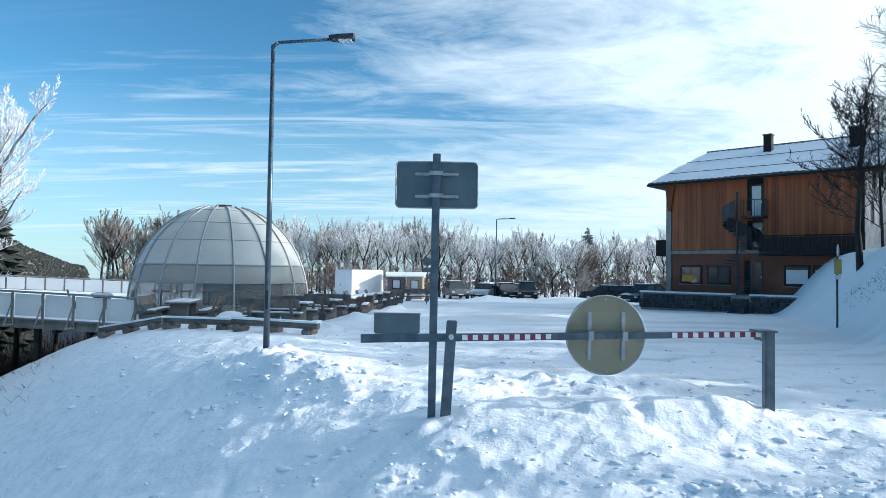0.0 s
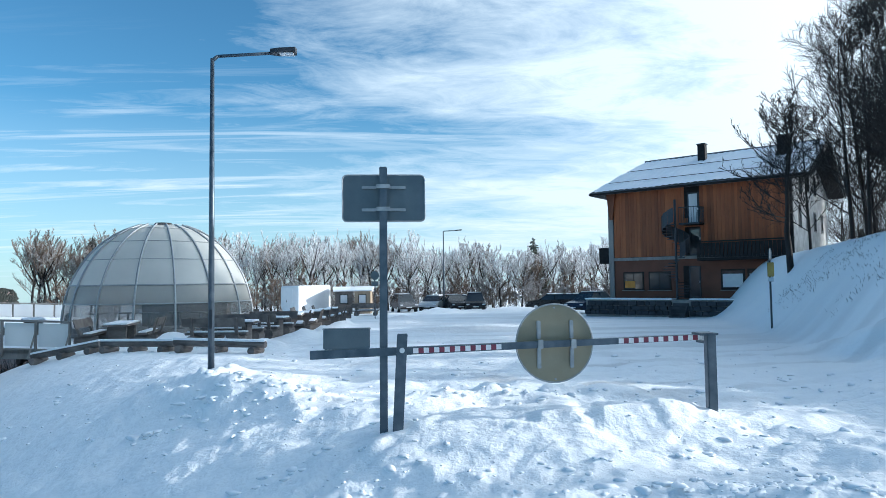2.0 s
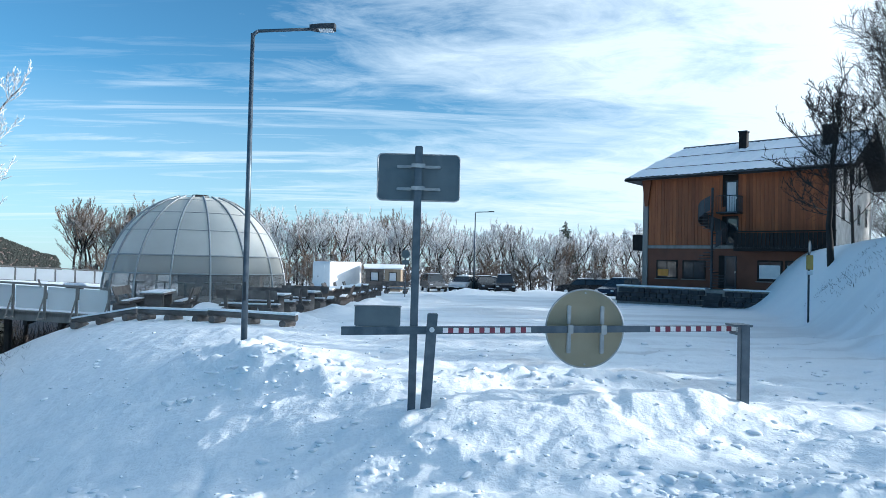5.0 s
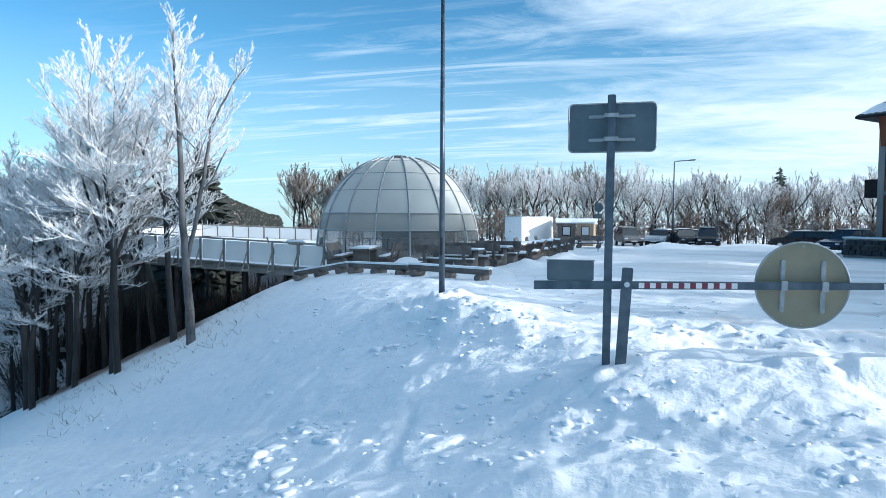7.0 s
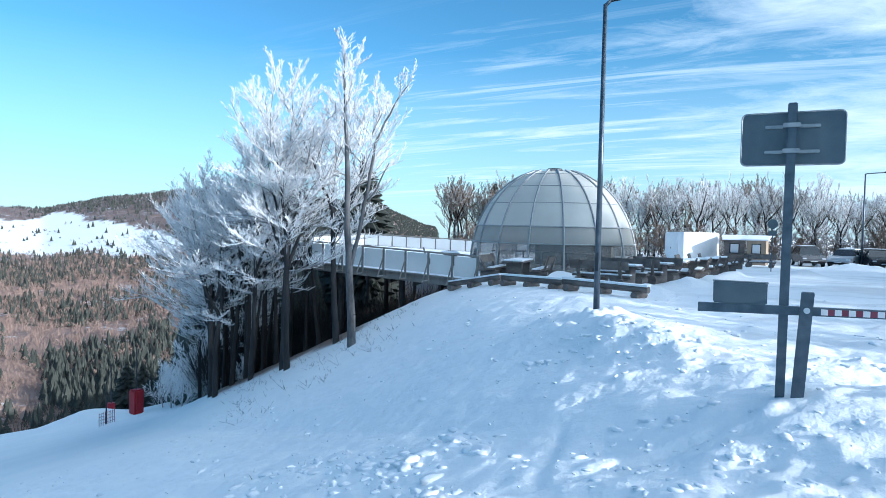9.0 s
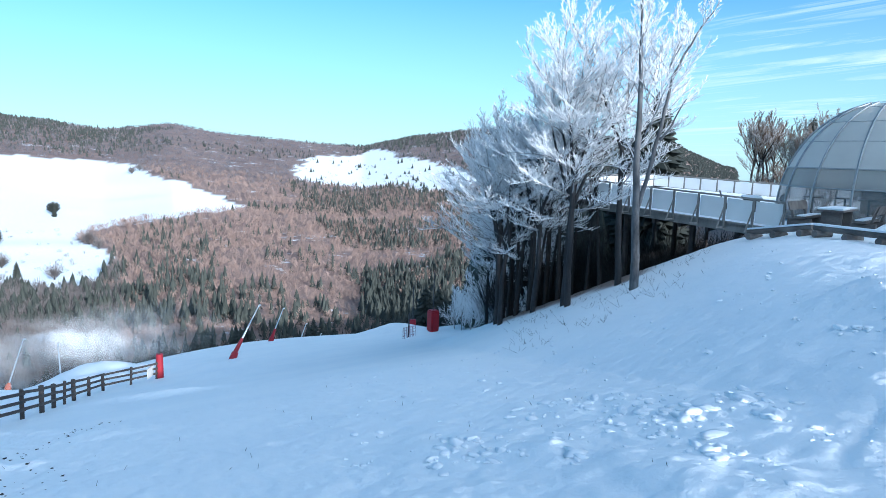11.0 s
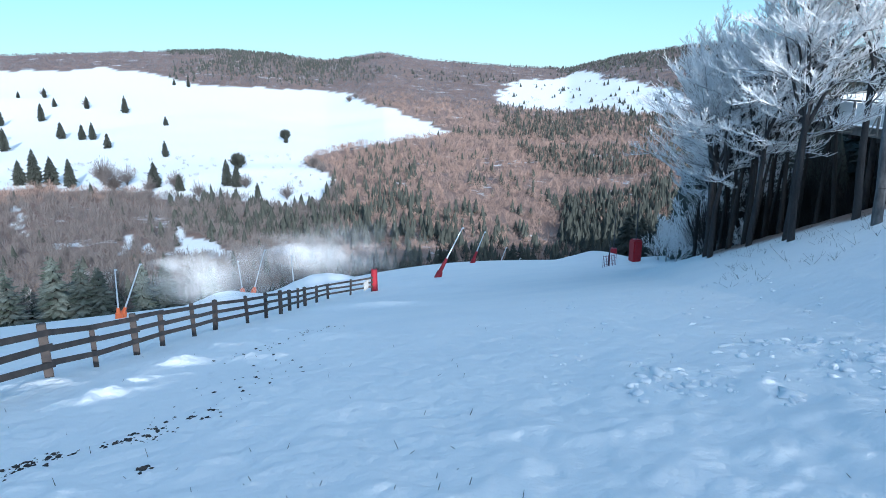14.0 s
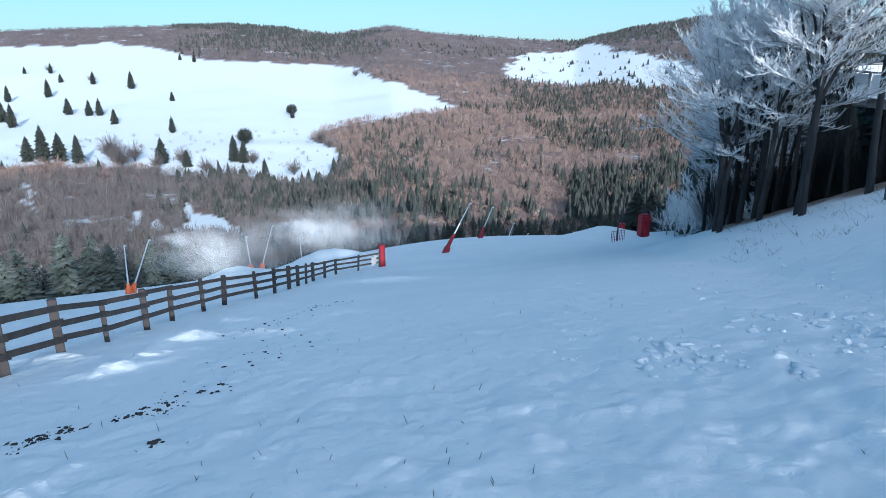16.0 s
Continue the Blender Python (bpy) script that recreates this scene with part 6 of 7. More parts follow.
def far_firs(name, n, a0, a1, d0, d1, seed, mat, label, hgt=11.0, wid=2.3, pw=1.0, dens=None, open_land=False):
    g = np.random.default_rng(seed)
    a = np.radians(g.uniform(a0, a1, n))
    d = d0 * (d1 / d0) ** (g.random(n) ** pw)
    x, y = -np.sin(a) * d, np.cos(a) * d
    keep = meadow_at(x, y) if open_land else ~meadow_at(x, y)
    if dens is not None:
        keep &= dens(x, y)
    x, y, d = x[keep], y[keep], d[keep]
    z = height(x, y)
    n = len(x)
    h = hgt * g.uniform(0.4, 1.2, n)
    verts, faces = [], []
    m = 6
    for tier, (zb, zt, wr) in enumerate(((0.04, 0.55, 1.0), (0.32, 0.8, 0.7), (0.6, 1.02, 0.42))):
        ang = g.uniform(0, 2 * np.pi, n)[:, None] + np.arange(m) * 2 * np.pi / m
        rr = (wid * wr * (0.35 + 0.65 * h / hgt))[:, None] * g.uniform(0.65, 1.2, (n, m))
        ring = np.stack([x[:, None] + rr * np.cos(ang), y[:, None] + rr * np.sin(ang), (z + h * zb)[:, None] + g.uniform(-0.5, 0.5, (n, m))], -1)
        top = np.stack([x, y, z + h * zt], -1)[:, None]
        v = np.concatenate([ring, top], 1)
        k = np.arange(m)
        f = np.stack([k, (k + 1) % m, np.full(m, m)], -1)
        off = sum(len(q) for q in verts)
        faces.append((np.arange(n)[:, None, None] * (m + 1) + f[None]).reshape(-1, 3) + off)
        verts.append(v.reshape(-1, 3))
    ob = new(name, bulk_mesh(name, np.concatenate(verts), np.concatenate(faces), mat))
    return tagged(ob, label, "woodland", kind="stuff")


def clump(seed, lo, sc=160):
    return lambda x, y: fbm(x / sc, y / sc, 4, seed) > lo


far_wood("beech_wood", 34000, 40, 113, 170, 1700, 5, FARTWIG, "russet bare beech wood covering the far hillside", 16, 6.4, 6.2, 0.7, slim=0.26, dens=lambda x, y: ~((np.degrees(np.arctan2(-x, y)) > 79 + 3 * fbm(x / 60, y / 60, 3, 83)) & (np.hypot(x, y) < 660)))
far_wood("beech_wood", 14000, 40, 113, 1500, 3300, 6, HAZETWIG, "bare wood along the distant ridges, greyed for haze", 8, 6.0, 9.0, 0.8, slim=0.9)
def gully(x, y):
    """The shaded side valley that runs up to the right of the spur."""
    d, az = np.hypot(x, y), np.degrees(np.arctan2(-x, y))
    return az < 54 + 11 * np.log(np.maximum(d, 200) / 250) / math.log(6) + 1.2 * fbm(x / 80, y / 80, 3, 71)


far_firs("fir_wood", 1500, 54, 113, 240, 1300, 7, NEEDLE, "dark firs in clumps through the beech wood", 12.0, 3.3, 1.35, lambda x, y: clump(61, 0.42, 95)(x, y) & ~gully(x, y))
far_firs("fir_wood", 300, 54, 113, 300, 1500, 17, NEEDLE, "single dark firs among the beeches", 11.0, 3.2, 1.2, lambda x, y: ~gully(x, y))
# packed extra densely, so the dark crowns stand in for the valley's shade
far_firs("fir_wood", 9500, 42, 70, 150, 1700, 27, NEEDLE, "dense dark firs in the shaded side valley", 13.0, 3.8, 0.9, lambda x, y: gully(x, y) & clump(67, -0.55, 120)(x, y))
far_firs("fir_wood", 2200, 40, 75, 1100, 3200, 8, NEEDLE, "dark fir belts on the ridges", 13.0, 4.4, 0.9, clump(63, 0.15, 420))
def belt(a0, a1, seed):
    """Thins out softly towards both bearings."""
    def f(x, y):
        az = np.degrees(np.arctan2(-x, y))
        m = np.minimum(az - a0, a1 - az) / (0.35 * (a1 - a0))
        return fbm(x / 260, y / 260, 4, seed) + 0.35 * vnoise(x * 0.37, y * 0.37, seed + 5) > 0.45 - 1.1 * np.clip(m, 0, 1)
    return f


far_firs("fir_wood", 3000, 74, 91, 1900, 3150, 28, NEEDLE, "dark fir belt along the ridge above the snowfield", 13.0, 4.4, 0.5, belt(74, 91, 69))
far_firs("fir_wood", 2600, 42, 61, 1900, 3150, 38, NEEDLE, "dark fir belt on the shoulder of the far hill", 13.0, 4.4, 0.5, belt(42, 61, 70))
far_firs("fir_wood", 420, 68, 80, 430, 950, 58, NEEDLE, "dark firs gathered on the flank below the snowfield", 13.0, 3.4, 1.0, belt(68, 80, 77))
far_firs("fir_wood", 900, 60, 92, 380, 800, 48, NEEDLE, "dark firs gathered along the lower edge of the snowfield", 13.0, 3.6, 1.0, lambda x, y: meadow_at(x - 45, y - 8) | (fbm(x / 70, y / 70, 3, 73) > 0.5))
# dark slivers added where only shade lies under the deck
far_wood("slope_wood", 420, 20, 40, 27, 52, 39, DARKBARK, "near-black undergrowth standing in for the shade beneath the deck", 40, 2.6, 3.0, slim=0.03, dens=lambda x, y: (height(x, y) < -3.4) & (y > 26) & (x < -13))
far_firs("fir_wood", 11000, 26, 45, 900, 3100, 18, NEEDLE, "fir-covered hill beyond the deck", 8.0, 8.5, 0.6)
g5 = random.Random(44)
for k in range(150):
    a = g5.uniform(48, 91) if k > 46 else g5.uniform(47.5, 54.5)
    d = g5.uniform(104, 175) if k > 46 else g5.uniform(94, 150)
    plant(KC[k % 2], -math.sin(radians(a)) * d, math.cos(radians(a)) * d, "dark fir standing below the crest of the piste", "firs below the crest", g5.uniform(0.6, 1.15) * (1.25 if k <= 46 else 1), g5.uniform(0, 360), name="fir_tree", sink=0.5)
# dark bark in place of brown twigs puts the hill's shade into the colour
far_wood("beech_wood", 2600, 48, 90, 108, 240, 29, DARKBARK, "leafless trees below the crest of the piste, near-black for the hill's shade", 24, 8.0, 4.6, slim=0.13)
far_firs("fir_wood", 400, 76, 92, 430, 620, 10, NEEDLE, "dark firs along the foot of the snowfield", 11.0, 4.4, 1.0, clump(65, -0.1, 60))
far_wood("grey_wood", 7200, 78, 113, 250, 680, 26, GREYTWIG, "grey leafless groves at the foot of the snowfield", 30, 9.5, 7.0, slim=0.2)
far_wood("beech_wood", 1800, 84, 113, 110, 420, 12, BROWNTWIG, "bare brown trees in the valley bottom", 24, 8.0, 5.5, slim=0.13)
# dark wood and firs packed here to stand in for shade under the deck
far_wood("slope_wood", 1500, 27, 47.5, 40, 120, 14, DARKBARK, "tangled wood on the slope below the deck, near-black for its shade", 44, 6.0, 4.4, slim=0.045, dens=lambda x, y: height(x, y) < -7.2)
far_firs("fir_wood", 900, 22, 49, 58, 150, 16, NEEDLE, "dark firs on the shaded slope below the deck", 9.0, 2.6, dens=lambda x, y: height(x, y) < -10.5)
g3 = random.Random(15)
for k in range(105):
    a, d = g3.uniform(89.0, 113), g3.uniform(94, 140)
    plant(KC[2] if k % 5 else KP[0], -math.sin(radians(a)) * d, math.cos(radians(a)) * d, "rime-dusted pine below the fence" if k % 5 else "bare rimed tree below the fence", "trees below the fence", g3.uniform(1.1, 1.75), g3.uniform(0, 360), name="pine_tree" if k % 5 else "tree", sink=0.5)
# single trees on the snowfields
far_wood("meadow_shrubs", 170, 78, 104, 600, 900, 23, BROWNTWIG, "bare shrubs dotted along the snowfield", 24, 4.0, 4.5, slim=0.16, open_land=True)
far_wood("bank_wood", 330, -58, -37.5, 44, 110, 24, DARKBARK, "dark bare wood further back on the bank", 30, 9.0, 5.0, slim=0.07, dens=lambda x, y: ((y < 27) | (y > 37)) & (x > 29))
MEADOWTREES = [(-1349, -300, 3.25), (-1681, -334, 2.2), (-1677, -284, 2.55), (-1541, -246, 2.67), (-1366, -241, 3.71), (-1154, -181, 3.75), (-1489, -182, 2.89), (-1125, -149, 3.4), (-1116, -134, 3.0), (-1025, -106, 3.09), (-1412, -109, 3.79), (-1239, -35, 2.39), (-921, -30, 2.46), (-713, -36, 3.82), (-767, -149, 4.18), (-759, -133, 4.28), (-734, -113, 3.34), (-774, -164, 3.81), (-1064, -237, 3.73), (-1124, -263, 4.94), (-699, 32, 3.14), (-691, 41, 3.33), (-639, 56, 1.65), (-803, 52, 1.72), (-1015, 135, 1.75), (-692, -13, 2.59), (-1807, 10, 2.71), (-1859, -23, 2.39)]
for i, (x, y, s) in enumerate(MEADOWTREES):
    plant(KC[i % 2], x, y, "lone dark fir on the far snowfield", "snowfield trees", s, i * 77, name="fir_tree", sink=0.6)
def crown_kind(name, seed, mat, n=420, thick=0.035):
    """A single bare crown, about 7 m high and 7 m wide, for trees that stand alone far off."""
    g = np.random.default_rng(seed)
    th, ph, rd = g.uniform(0, 2 * np.pi, n), np.arccos(1 - 1.3 * g.random(n)), g.uniform(0.6, 1.05, n)
    tip = np.stack([np.sin(ph) * np.cos(th) * 3.4, np.sin(ph) * np.sin(th) * 3.4, 3.6 + 3.4 * np.cos(ph)], -1) * rd[:, None]
    foot = np.stack([tip[:, 0] * 0.15, tip[:, 1] * 0.15, g.uniform(0.8, 3.0, n)], -1)
    limbs = np.concatenate([foot, tip, np.full((n, 1), thick), np.full((n, 1), thick * 0.6)], 1)
    return bulk_mesh(name + "_stem", *prisms([(0, 0, -1, 0, 0, 3.0, 0.3, 0.16)], 6), DARKBARK, True), bulk_mesh(name, *prisms(limbs, 3), mat)


KG = [crown_kind("grey_crown", 5, GREYTWIG), crown_kind("grey_crown_b", 6, GREYTWIG, 260), crown_kind("dense_crown", 7, NEEDLE, 900, 0.09)]
for i, (x, y, s, k) in enumerate(((-1045, 138, 2.6, 2), (-793, 50, 2.8, 2), (-703, -16, 2.9, 0), (-656, 4, 2.6, 1), (-684, 49, 2.3, 0), (-625, 81, 2.6, 1), (-1516, -187, 3.0, 1), (-1700, -290, 3.0, 1), (-1564, 359, 2.8, 0), (-1596, 383, 3.0, 1), (-740, -84, 4.2, 0), (-728, -62, 3.4, 1), (-700, -72, 3.6, 0), (-690, -40, 2.6, 1), (-800, 138, 2.6, 0), (-770, 142, 2.2, 1))):
    plant(KG[k], x, y, ("grey leafless tree with a round crown on the snowfield", "sparse grey leafless tree on the snowfield", "dark round evergreen tree on the snowfield")[k], "snowfield trees", s, i * 61, sink=0.6)
far_firs("fir_wood", 150, 46, 64, 1050, 2300, 13, NEEDLE, "single firs on the upper snowfield", 13.0, 4.5, 1.0, open_land=True)
far_wood("meadow_shrubs", 220, 46, 66, 1050, 2300, 33, BROWNTWIG, "bare shrubs dotted over the upper snowfield", 20, 5.0, 6.0, slim=0.3, open_land=True, dens=lambda x, y: meadow_at(x, y))

# ---- ski fence ----
FENCE = ((-5.2, -6.6), (-9.0, -5.0), (-12.5, -3.75), (-14.4, -3.25), (-16.8, -2.75), (-19.0, -2.05), (-21.0, -1.5), (-23.6, -0.6), (-26.0, 0.15), (-28.0, 1.5), (-30.4, 2.5), (-32.8, 3.45), (-35.2, 4.2), (-37.4, 4.95), (-39.6, 5.7), (-42.4, 6.9), (-45.3, 8.2), (-46.4, 10.1), (-47.4, 12.0))


def build_fence():
    f = empty("fence", Matrix(), "brown three-rail wooden fence along the piste", "fence")
    r = random.Random(2)
    P = [Vector((x, y, ground_z(x, y) - 0.12 * math.exp(-((x + 14.8) / 2.0) ** 2))) for x, y in FENCE]
    for i, p in enumerate(P):
        w = r.uniform(0.055, 0.085)
        hh = r.uniform(1.12, 1.28)
        lean = pose(p.x, p.y, p.z, r.uniform(-3, 3), r.uniform(-3, 3), r.uniform(0, 40))
        part("post", box(B(), -w, w, -w, w, -0.3, hh, lean, bevel=0.015), FENCEWOOD, f)
    for a, b in zip(P, P[1:]):
        t = (b - a).normalized()
        side = Vector((-t.y, t.x, 0)) * -0.09
        for z in (0.36, 0.70, 1.04):
            a2, b2 = a + side + Vector((0, 0, z + r.uniform(-.03, .03))), b + side + Vector((0, 0, z + r.uniform(-.03, .03)))
            part("rail", slab(B(), [a2 - t * 0.08, b2 + t * 0.08, b2 + t * 0.08 + Vector((0, 0, 0.13)), a2 - t * 0.08 + Vector((0, 0, 0.13))], side.normalized() * 0.035), FENCEWOOD, f)
    m = P[-2].lerp(P[-1], 0.55)
    part("notice", slab(B(), [m + Vector((0.5, 0, 0.3)), m + Vector((-0.3, 0.6, 0.3)), m + Vector((-0.3, 0.6, 1.0)), m + Vector((0.5, 0, 1.0))], (0.02, 0.03, 0)), OLDWHITE, f, "faded notice board")
    return f


build_fence()


def pad_post(x, y, top, padr, padh, mat, label, square=False):
    z = ground_z(x, y)
    p = empty("padded_post", pose(x, y, z), label, "post", "padded posts")
    part("post", tube(B(), (0, 0, -0.3), (0, 0, top), 0.07, 0.05, n=8), DARKSTEEL, p)
    if square:
        part("padding", box(B(), -padr, padr, -padr, padr, 0.05, padh, bevel=0.12), mat, p, "thick red crash padding")
    else:
        part("padding", tube(B(), (0, 0, 0.05), (0, 0, padh), padr, padr * 0.9, n=14), mat, p, "thick red crash padding")


pad_post(-47.5, 12.25, 2.75, 0.26, 1.75, SAFERED, "dark post wrapped in red padding at the fence end")
pad_post(-49.9, 38.2, 6.0, 0.46, 2.2, SAFERED, "tall post in a square red crash pad", True)
pad_post(-60.5, 43.4, 5.2, 0.4, 1.3, SAFERED, "dark tower post with red padding")
pad_post(-46.6, 33.0, 2.2, 0.06, 0.3, DARKSTEEL, "thin dark marker post on the piste")


def lance(x, y, dx, dy, up, mat, redpart=0.38, label="snow lance with a red base tilted over the piste"):
    z = ground_z(x, y)
    l = empty("snow_lance", pose(x, y, z), label, "snow lance", "snow lances")
    top = Vector((dx, dy, up))
    part("base", tube(B(), (0, 0, -0.2), top * 0.12, 0.34, 0.26, n=10), mat, l, "coloured padded base")
    part("sleeve", tube(B(), top * 0.1, top * redpart, 0.2, 0.13, n=10), mat, l)
    part("tube", tube(B(), top * redpart, top, 0.075, 0.05, n=8), ALU, l)
    part("nozzle", tube(B(), top, top + Vector((0.1, 0.15, 0.05)), 0.1, 0.07, n=8), ALU, l)


lance(-53.4, 19.6, -0.5, 2.6, 4.2, SAFERED)
lance(-68.8, 29.7, 0.5, 1.3, 3.7, SAFERED)
lance(-80.5, 38.8, 0.4, 0.9, 2.9, SAFERED)
lance(-88.0, 45.0, -0.6, 1.4, 2.6, ORANGE)
lance(-59.6, -7.1, 0.05, 0.15, 4.3, ORANGE, 0.22, "upright snow lance on an orange base")
lance(-60.6, -7.0, -0.1, 1.9, 4.6, ORANGE, 0.2, "tilted snow lance on an orange base")
lance(-74.8, 5.1, 0.1, 1.6, 5.0, ORANGE, 0.16, "tilted snow lance blowing snow")
lance(-74.4, 4.0, 0.0, -0.3, 3.7, ORANGE, 0.16, "upright pale snow lance on an orange base")
lance(-74.2, 9.7, 0.0, -0.15, 4.0, GALV, 0.2, "upright pale snow lance")


def net_fence():
    f = empty("net_fence", Matrix(), "faded red safety netting on thin stakes", "net", )
    for k in range(9):
        x, y = -44.6 - k * 0.28, 31.0 + k * 0.36
        z = ground_z(x, y)
        part("stake", tube(B(), (x, y, z - 0.1), (x, y, z + 1.0), 0.02, n=6), RED, f)
    for hz in (0.2, 0.45, 0.7, 0.92):
        a, b = (-44.6, 31.0), (-46.84, 33.88)
        part("cord", tube(B(), (*a, ground_z(*a) + hz), (*b, ground_z(*b) + hz), 0.014, n=4), RED, f)


net_fence()


# ---- crumbs of snow, twigs and stalks ----
def clods():
    g = np.random.default_rng(3)
    v, f = [], []
    bm = B()
    bmesh.ops.create_icosphere(bm, subdivisions=2, radius=1.0)
    base = np.array([vv.co[:] for vv in bm.verts])
    tris = np.array([[q.index for q in ff.verts] for ff in bm.faces])
    bm.free()
    spots = []
    for cx, cy, sx, sy, n, smax in ((-5.4, 4.66, 0.22, 0.3, 22, 0.10), (-6.04, 6.69, 0.3, 0.25, 18, 0.10), (-4.98, 4.65, 0.2, 0.2, 14, 0.10), (-4.84, 6.8, 0.35, 0.3, 24, 0.11), (-3.87, 6.17, 0.35, 0.3, 22, 0.11), (-3.72, 7.07, 0.4, 0.3, 40, 0.14), (-4.05, 4.77, 0.08, 0.08, 5, 0.16), (-6.36, 3.86, 0.12, 0.12, 5, 0.10), (-5.22, 4.04, 0.12, 0.12, 6, 0.12), (-5.77, 7.31, 0.4, 0.2, 22, 0.08), (-5.22, 7.43, 0.3, 0.2, 16, 0.08), (-3.08, 5.43, 0.25, 0.3, 18, 0.10), (-4.5, 5.6, 0.8, 0.6, 26, 0.05), (-6.0, 7.2, 0.3, 0.2, 14, 0.08), (-4.2, 6.1, 0.4, 0.2, 20, 0.08),
                                     (2.7, 4.75, 0.6, 0.3, 150, 0.06), (1.9, 5.0, 0.3, 0.2, 40, 0.07), (2.0, 9.2, 1.3, 0.25, 60, 0.09), (-1.3, 6.7, 0.5, 0.3, 30, 0.07), (-0.5, 6.0, 0.6, 0.3, 34, 0.06), (0.8, 5.8, 0.9, 0.35, 44, 0.06), (-1.5, 5.3, 0.6, 0.5, 26, 0.06), (1.1, 4.6, 0.6, 0.3, 20, 0.05), (2.2, 5.3, 0.9, 0.5, 36, 0.06), (3.8, 5.6, 1.0, 0.5, 40, 0.06), (-2.3, 10.5, 0.9, 0.5, 120, 0.10), (1.5, 9.4, 1.2, 0.4, 30, 0.06), (5.0, 6.4, 0.9, 0.6, 36, 0.07), (7.2, 9.2, 1.5, 0.9, 60, 0.08), (0.5, 8.2, 3.0, 1.2, 50, 0.05), (0, 12, 4.0, 2.0, 70, 0.06), (-0.4, 4.6, 1.4, 0.5, 30, 0.05)):
        for _ in range(n):
            spots.append((cx + g.normal(0, sx), cy + g.normal(0, sy), smax * (0.18 + 0.62 * g.random() ** 2.2)))
    for _ in range(420):
        a, d = radians(g.uniform(-32, 62)), 6.5 + 17 * g.random()
        spots.append((-math.sin(a) * d, math.cos(a) * d, 0.02 + 0.05 * g.random() ** 3))
    s = np.array(spots)
    zz = height(s[:, 0], s[:, 1])
    for (x, y, sz), z in zip(spots, zz):
        a = g.uniform(0, 6.28)
        c, sn = math.cos(a), math.sin(a)
        sc = sz * np.array([g.uniform(1.0, 2.0), g.uniform(0.7, 1.2), g.uniform(0.32, 0.6)])
        k = base * sc * (1 + 0.17 * g.normal(0, 1, (len(base), 1)))
        k = np.stack([c * k[:, 0] - sn * k[:, 1] + x, sn * k[:, 0] + c * k[:, 1] + y, k[:, 2] + z + 0.06 * sz], -1)
        f.append(tris + 42 * len(v))
        v.append(k)
    v, f = np.concatenate(v), np.concatenate(f)
    me = bulk_mesh("snow_clods", v, f, SNOWCAP, True)
    tagged(new("snow_clods", me), "broken crumbs and clods of snow on the ground", "snow", kind="stuff")
    segs = []
    for _ in range(110):
        a, d = g.uniform(32, 108), 3.5 + 16 * g.random() ** 1.5
        x, y = -math.sin(radians(a)) * d, math.cos(radians(a)) * d
        if 36 < a < 60 and d < 7:
            continue
        z = ground_z(x, y)
        hh = g.uniform(0.015, 0.08)
        segs.append((x, y, z - 0.02, x + g.normal(0, 0.03), y + g.normal(0, 0.03), z + hh, 0.004, 0.002))
    for _ in range(240):
        a, d = g.uniform(30, 46), g.uniform(19, 36)
        x, y = -math.sin(radians(a)) * d, math.cos(radians(a)) * d
        if ground_z(x, y) > -0.9:
            continue
        z = ground_z(x, y)
        for _k in range(3):
            segs.append((x, y, z - 0.05, x + g.normal(0, 0.15), y + g.normal(0, 0.15), z + g.uniform(0.04, 0.22), 0.005, 0.002))
    for cx, cy, n, sx, sy in ((15.4, 21.6, 34, 0.45, 1.6), (13.5, 16.8, 12, 0.3, 0.8), (16.3, 25.2, 16, 0.4, 1.2), (14.2, 19.0, 8, 0.5, 0.8)):
        for _ in range(n):
            tx, ty = cx + g.normal(0, sx), cy + g.normal(0, sy)
            for _k in range(int(g.integers(4, 15))):
                x, y = tx + g.normal(0, 0.12), ty + g.normal(0, 0.2)
                z = ground_z(x, y)
                segs.append((x, y, z - 0.04, x + g.normal(0, 0.06), y + g.normal(0, 0.06), z + g.uniform(0.02, 0.10), 0.0065, 0.003))
    tagged(new("dry_stalks", bulk_mesh("dry_stalks", *prisms(segs, 3), DARKBARK)), "dry grass stalks and twigs poking through the snow", "twigs", kind="stuff")
    # crumbs of earth thrown up along the piste edge
    pts = []
    for (x0, y0), (x1, y1), n, w in (((-6.6, -2.3), (-7.4, -1.7), 80, 0.13), ((-7.3, -1.3), (-7.5, -0.7), 50, 0.14), ((-7.6, -1.0), (-8.5, -0.1), 36, 0.22), ((-8.5, -0.1), (-13, 1.5), 40, 0.5), ((-13.6, 0.1), (-20, 3.8), 80, 0.25), ((-5.85, -0.82), (-5.8, -0.8), 14, 0.04)):
        for _ in range(n):
            t = g.random()
            pts.append((x0 + (x1 - x0) * t + g.normal(0, w), y0 + (y1 - y0) * t + g.normal(0, w), 0.006 + 0.022 * g.random() ** 2))
    kk, ff = [], []
    for x, y, sz in pts:
        k = base * sz * np.array([1.5, 1.2, 0.5]) * (1 + 0.3 * g.normal(0, 1, (len(base), 1))) + np.array([x, y, ground_z(x, y)])
        ff.append(tris + 42 * len(kk))
        kk.append(k)
    tagged(new("earth_crumbs", bulk_mesh("earth_crumbs", np.concatenate(kk), np.concatenate(ff), EARTH)), "dark crumbs of earth on the snow", "earth", kind="stuff")


EARTH = surf("dark_earth", (0.022, 0.02, 0.02), (0.06, 0.05, 0.045), 0.9, 9, 60, 0.4)
clods()


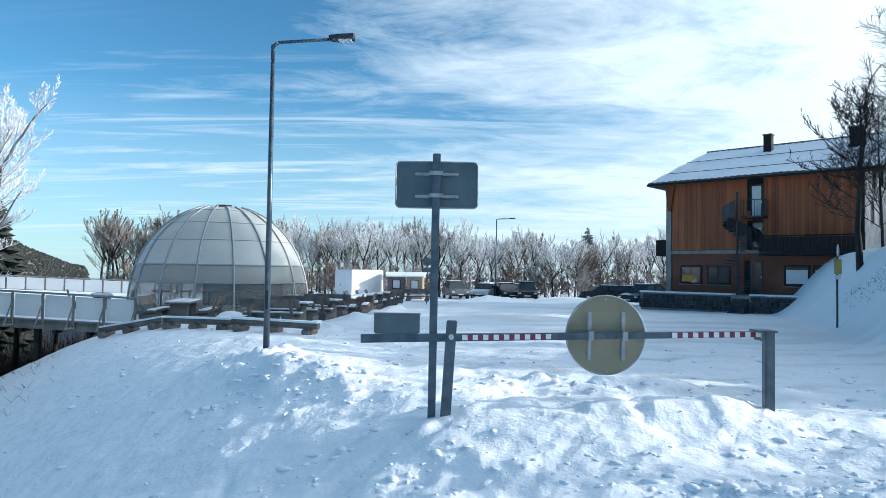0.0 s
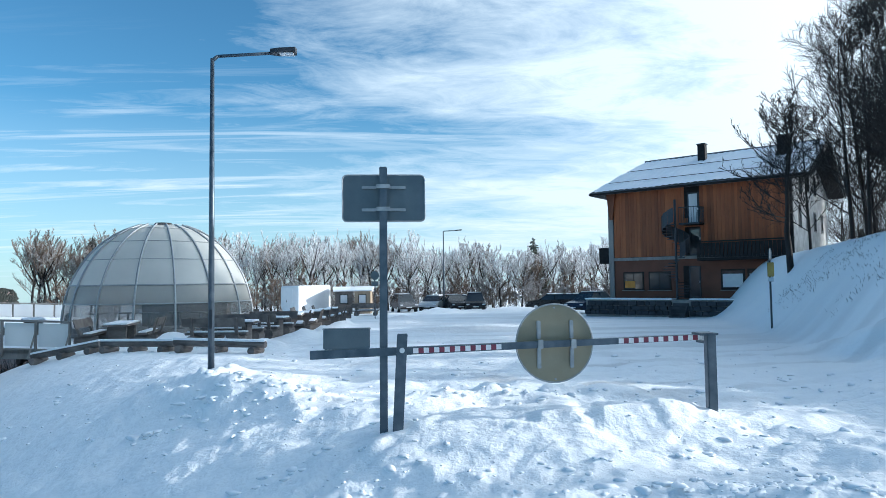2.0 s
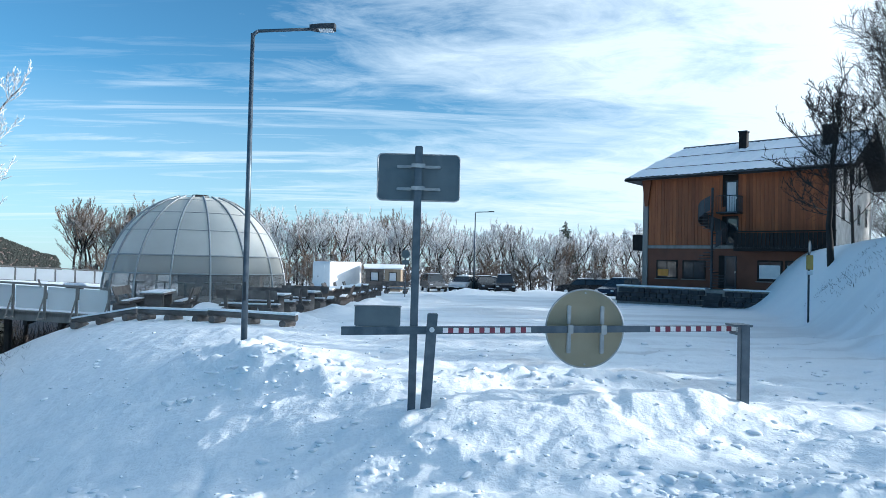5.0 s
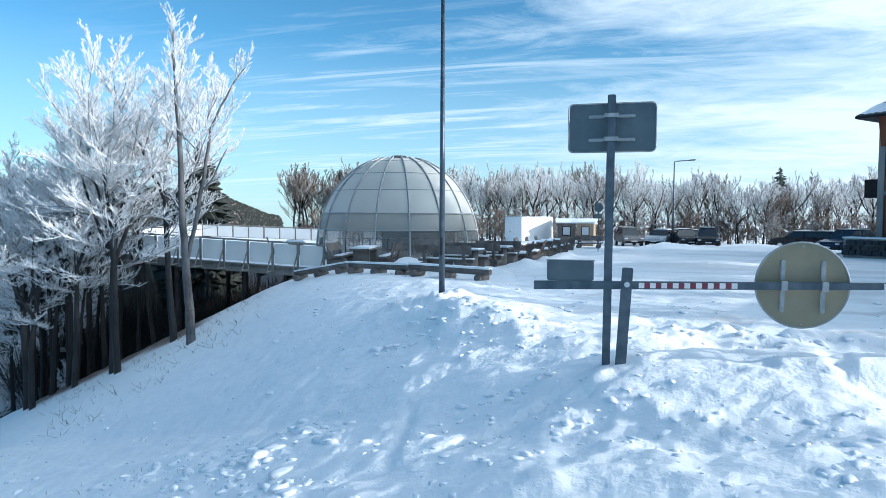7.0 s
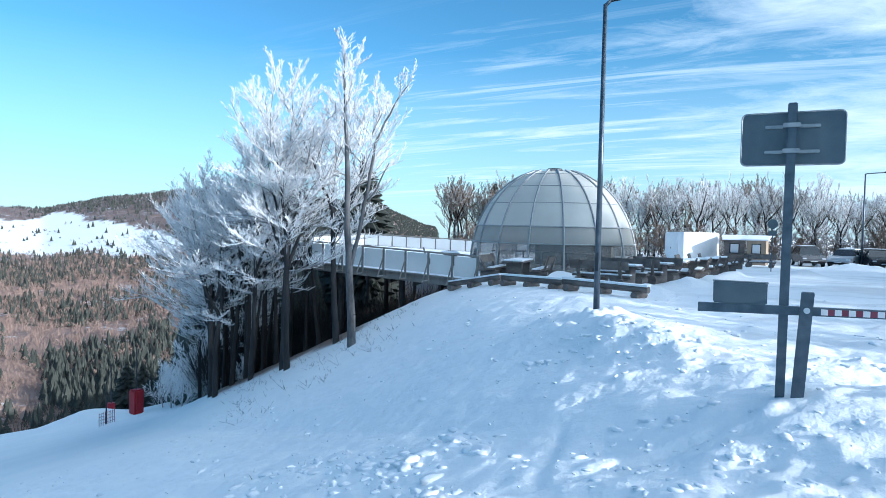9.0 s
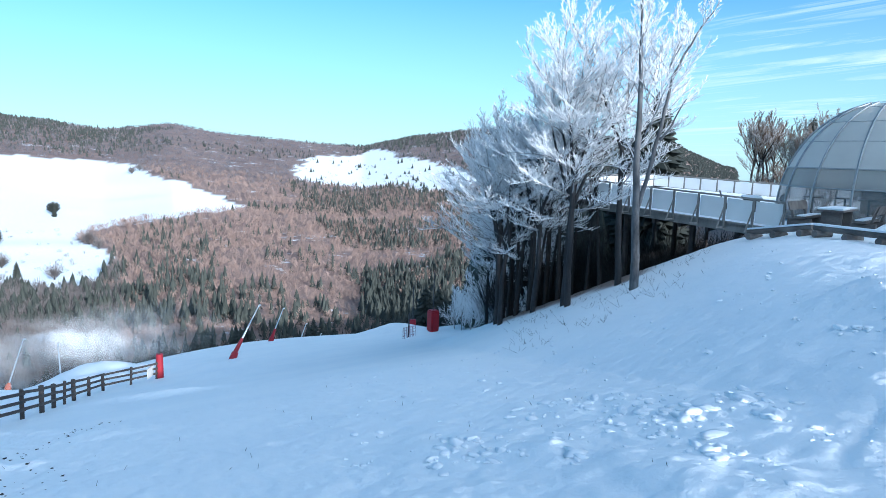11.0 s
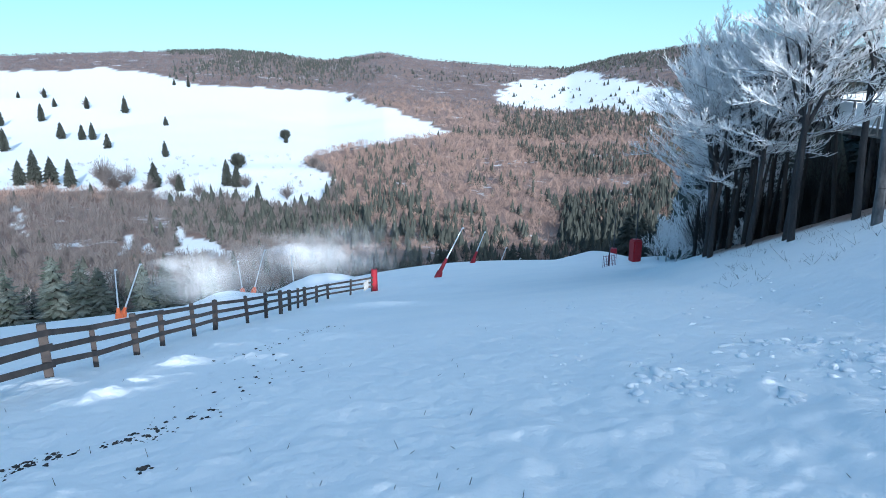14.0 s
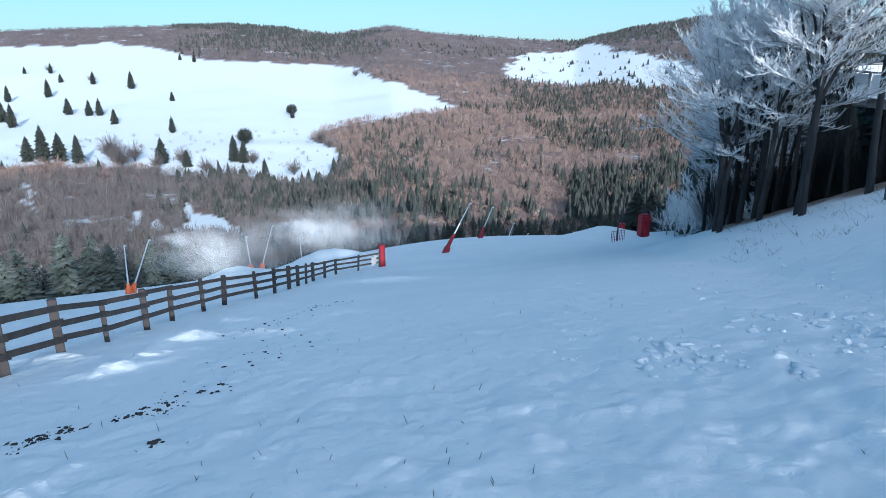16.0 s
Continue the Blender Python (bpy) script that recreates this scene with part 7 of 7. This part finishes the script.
# ---- drifting snow from the lances ----
def mist_material():
    m = bpy.data.materials.new("blown_snow")
    m.use_nodes = True
    nt = m.node_tree
    b = nt.nodes["Principled BSDF"]
    b.inputs["Base Color"].default_value = (0.88, 0.9, 0.93, 1)
    b.inputs["Roughness"].default_value = 1.0
    b.inputs["Specular IOR Level"].default_value = 0.0
    tc = nt.nodes.new("ShaderNodeTexCoord")
    gr = nt.nodes.new("ShaderNodeTexGradient")
    gr.gradient_type = "SPHERICAL"
    nz = nt.nodes.new("ShaderNodeTexNoise")
    nz.inputs["Scale"].default_value, nz.inputs["Detail"].default_value = 1.6, 5
    nt.links.new(tc.outputs["Object"], gr.inputs[0])
    nt.links.new(tc.outputs["Object"], nz.inputs["Vector"])
    r = nt.nodes.new("ShaderNodeMapRange")
    r.inputs["From Min"].default_value, r.inputs["From Max"].default_value = 0.32, 0.72
    nt.links.new(nz.outputs[0], r.inputs[0])
    mu = nt.nodes.new("ShaderNodeMath")
    mu.operation = "MULTIPLY"
    nt.links.new(gr.outputs["Fac"], mu.inputs[0])
    nt.links.new(r.outputs[0], mu.inputs[1])
    m2 = nt.nodes.new("ShaderNodeMath")
    m2.operation, m2.use_clamp = "MULTIPLY", True
    m2.inputs[1].default_value = 0.36
    nt.links.new(mu.outputs[0], m2.inputs[0])
    nt.links.new(m2.outputs[0], b.inputs["Alpha"])
    return m


MIST = mist_material()


def mist(x, y, z, sx, sz, turn, tip=0.0):
    """A drift of airborne snow: a bowed, feathered sheet."""
    bm = B()
    n = 10
    g = [[bm.verts.new((-1 + 2 * i / n, 0.25 * math.sin(3 * (i / n)) + 0.1 * math.sin(5 * j / n), -1 + 2 * j / n)) for j in range(n + 1)] for i in range(n + 1)]
    for i in range(n):
        for j in range(n):
            bm.faces.new((g[i][j], g[i + 1][j], g[i + 1][j + 1], g[i][j + 1]))
    me = bpy.data.meshes.new("snow_mist")
    bm.to_mesh(me)
    bm.free()
    me.materials.append(MIST)
    o = new("snow_mist", me)
    o.matrix_basis = pose(x, y, z, 0, tip, turn) @ Matrix.Diagonal((sx, sx * 0.5, sz, 1))
    o.visible_shadow = False
    tagged(o, "white drift of blown snow over the piste edge", "mist", kind="stuff")


for c in ((-64, -1.0, -17.3, 6.0, 2.6, 95, 8), (-66, 1.5, -18.4, 7.0, 3.6, 88, 4), (-70, 4.5, -19.5, 8.0, 4.2, 92, 0), (-78, 10.0, -19.0, 7.5, 2.8, 80, 5), (-80, 14.0, -20.2, 9.0, 4.0, 84, 0), (-86, 20.0, -22.0, 12.0, 5.0, 78, 0)):
    mist(*c)


def plume(tip, drift, spread, sink):
    """Snow blown from a lance: a curved sheet, narrow at the nozzle, widening and thinning downwind."""
    n, m = 30, 12
    v, f, veil = [], [], []
    tip, drift = Vector(tip), Vector(drift)
    for i in range(n + 1):
        t = i / n
        w = 0.15 + spread * t ** 0.75
        for j in range(m + 1):
            c = -1 + 2 * j / m
            q = tip + drift * t + Vector((0, 0, -sink * t * t + c * w - 0.55 * w * t)) + Vector((0.5 * math.sin(4 * t + c), 0, 0))
            v.append(q)
            veil.append((1 - abs(c) ** 1.6) * min(1, t * 9) * (1 - t) ** 0.9)
    for i in range(n):
        for j in range(m):
            a = i * (m + 1) + j
            f.append((a, a + 1, a + m + 2, a + m + 1))
    me = mesh_from("snow_plume", v, f, PLUME, True)
    me.attributes.new("veil", "FLOAT", "POINT").data.foreach_set("value", veil)
    o = new("snow_plume", me)
    o.visible_shadow = False
    tagged(o, "white plume of snow blown from a lance", "mist", kind="stuff")


PLUME = MIST.copy()
PLUME.name = "snow_plume"
pn, pl = PLUME.node_tree.nodes, PLUME.node_tree.links
veil_at = pn.new("ShaderNodeAttribute")
veil_at.attribute_name = "veil"
for nd in list(pn):
    if nd.type == "MATH" and not nd.use_clamp:
        pl.new(veil_at.outputs["Fac"], nd.inputs[0])
    elif nd.type == "MATH":
        nd.inputs[1].default_value = 0.4
    elif nd.type == "TEX_NOISE":
        nd.inputs["Scale"].default_value = 0.5
for (x, y), (dx, dy, up), drift, spread, sink in (((-60.6, -7.0), (-0.1, 1.9, 4.6), (1.5, 11.0, 0.6), 2.3, 1.6), ((-60.6, -7.0), (-0.1, 1.9, 4.5), (-1.0, 9.0, -0.4), 2.8, 2.2), ((-74.8, 5.1), (0.1, 1.6, 5.0), (2.0, 13.0, 0.8), 2.6, 1.8), ((-74.8, 5.1), (0.1, 1.6, 4.9), (-1.5, 11.0, -0.5), 3.2, 2.6), ((-74.2, 9.7), (0.0, -0.15, 4.0), (3.0, 13.0, 1.0), 2.4, 1.6)):
    plume((x + dx, y + dy, ground_z(x, y) + up), drift, spread, sink)
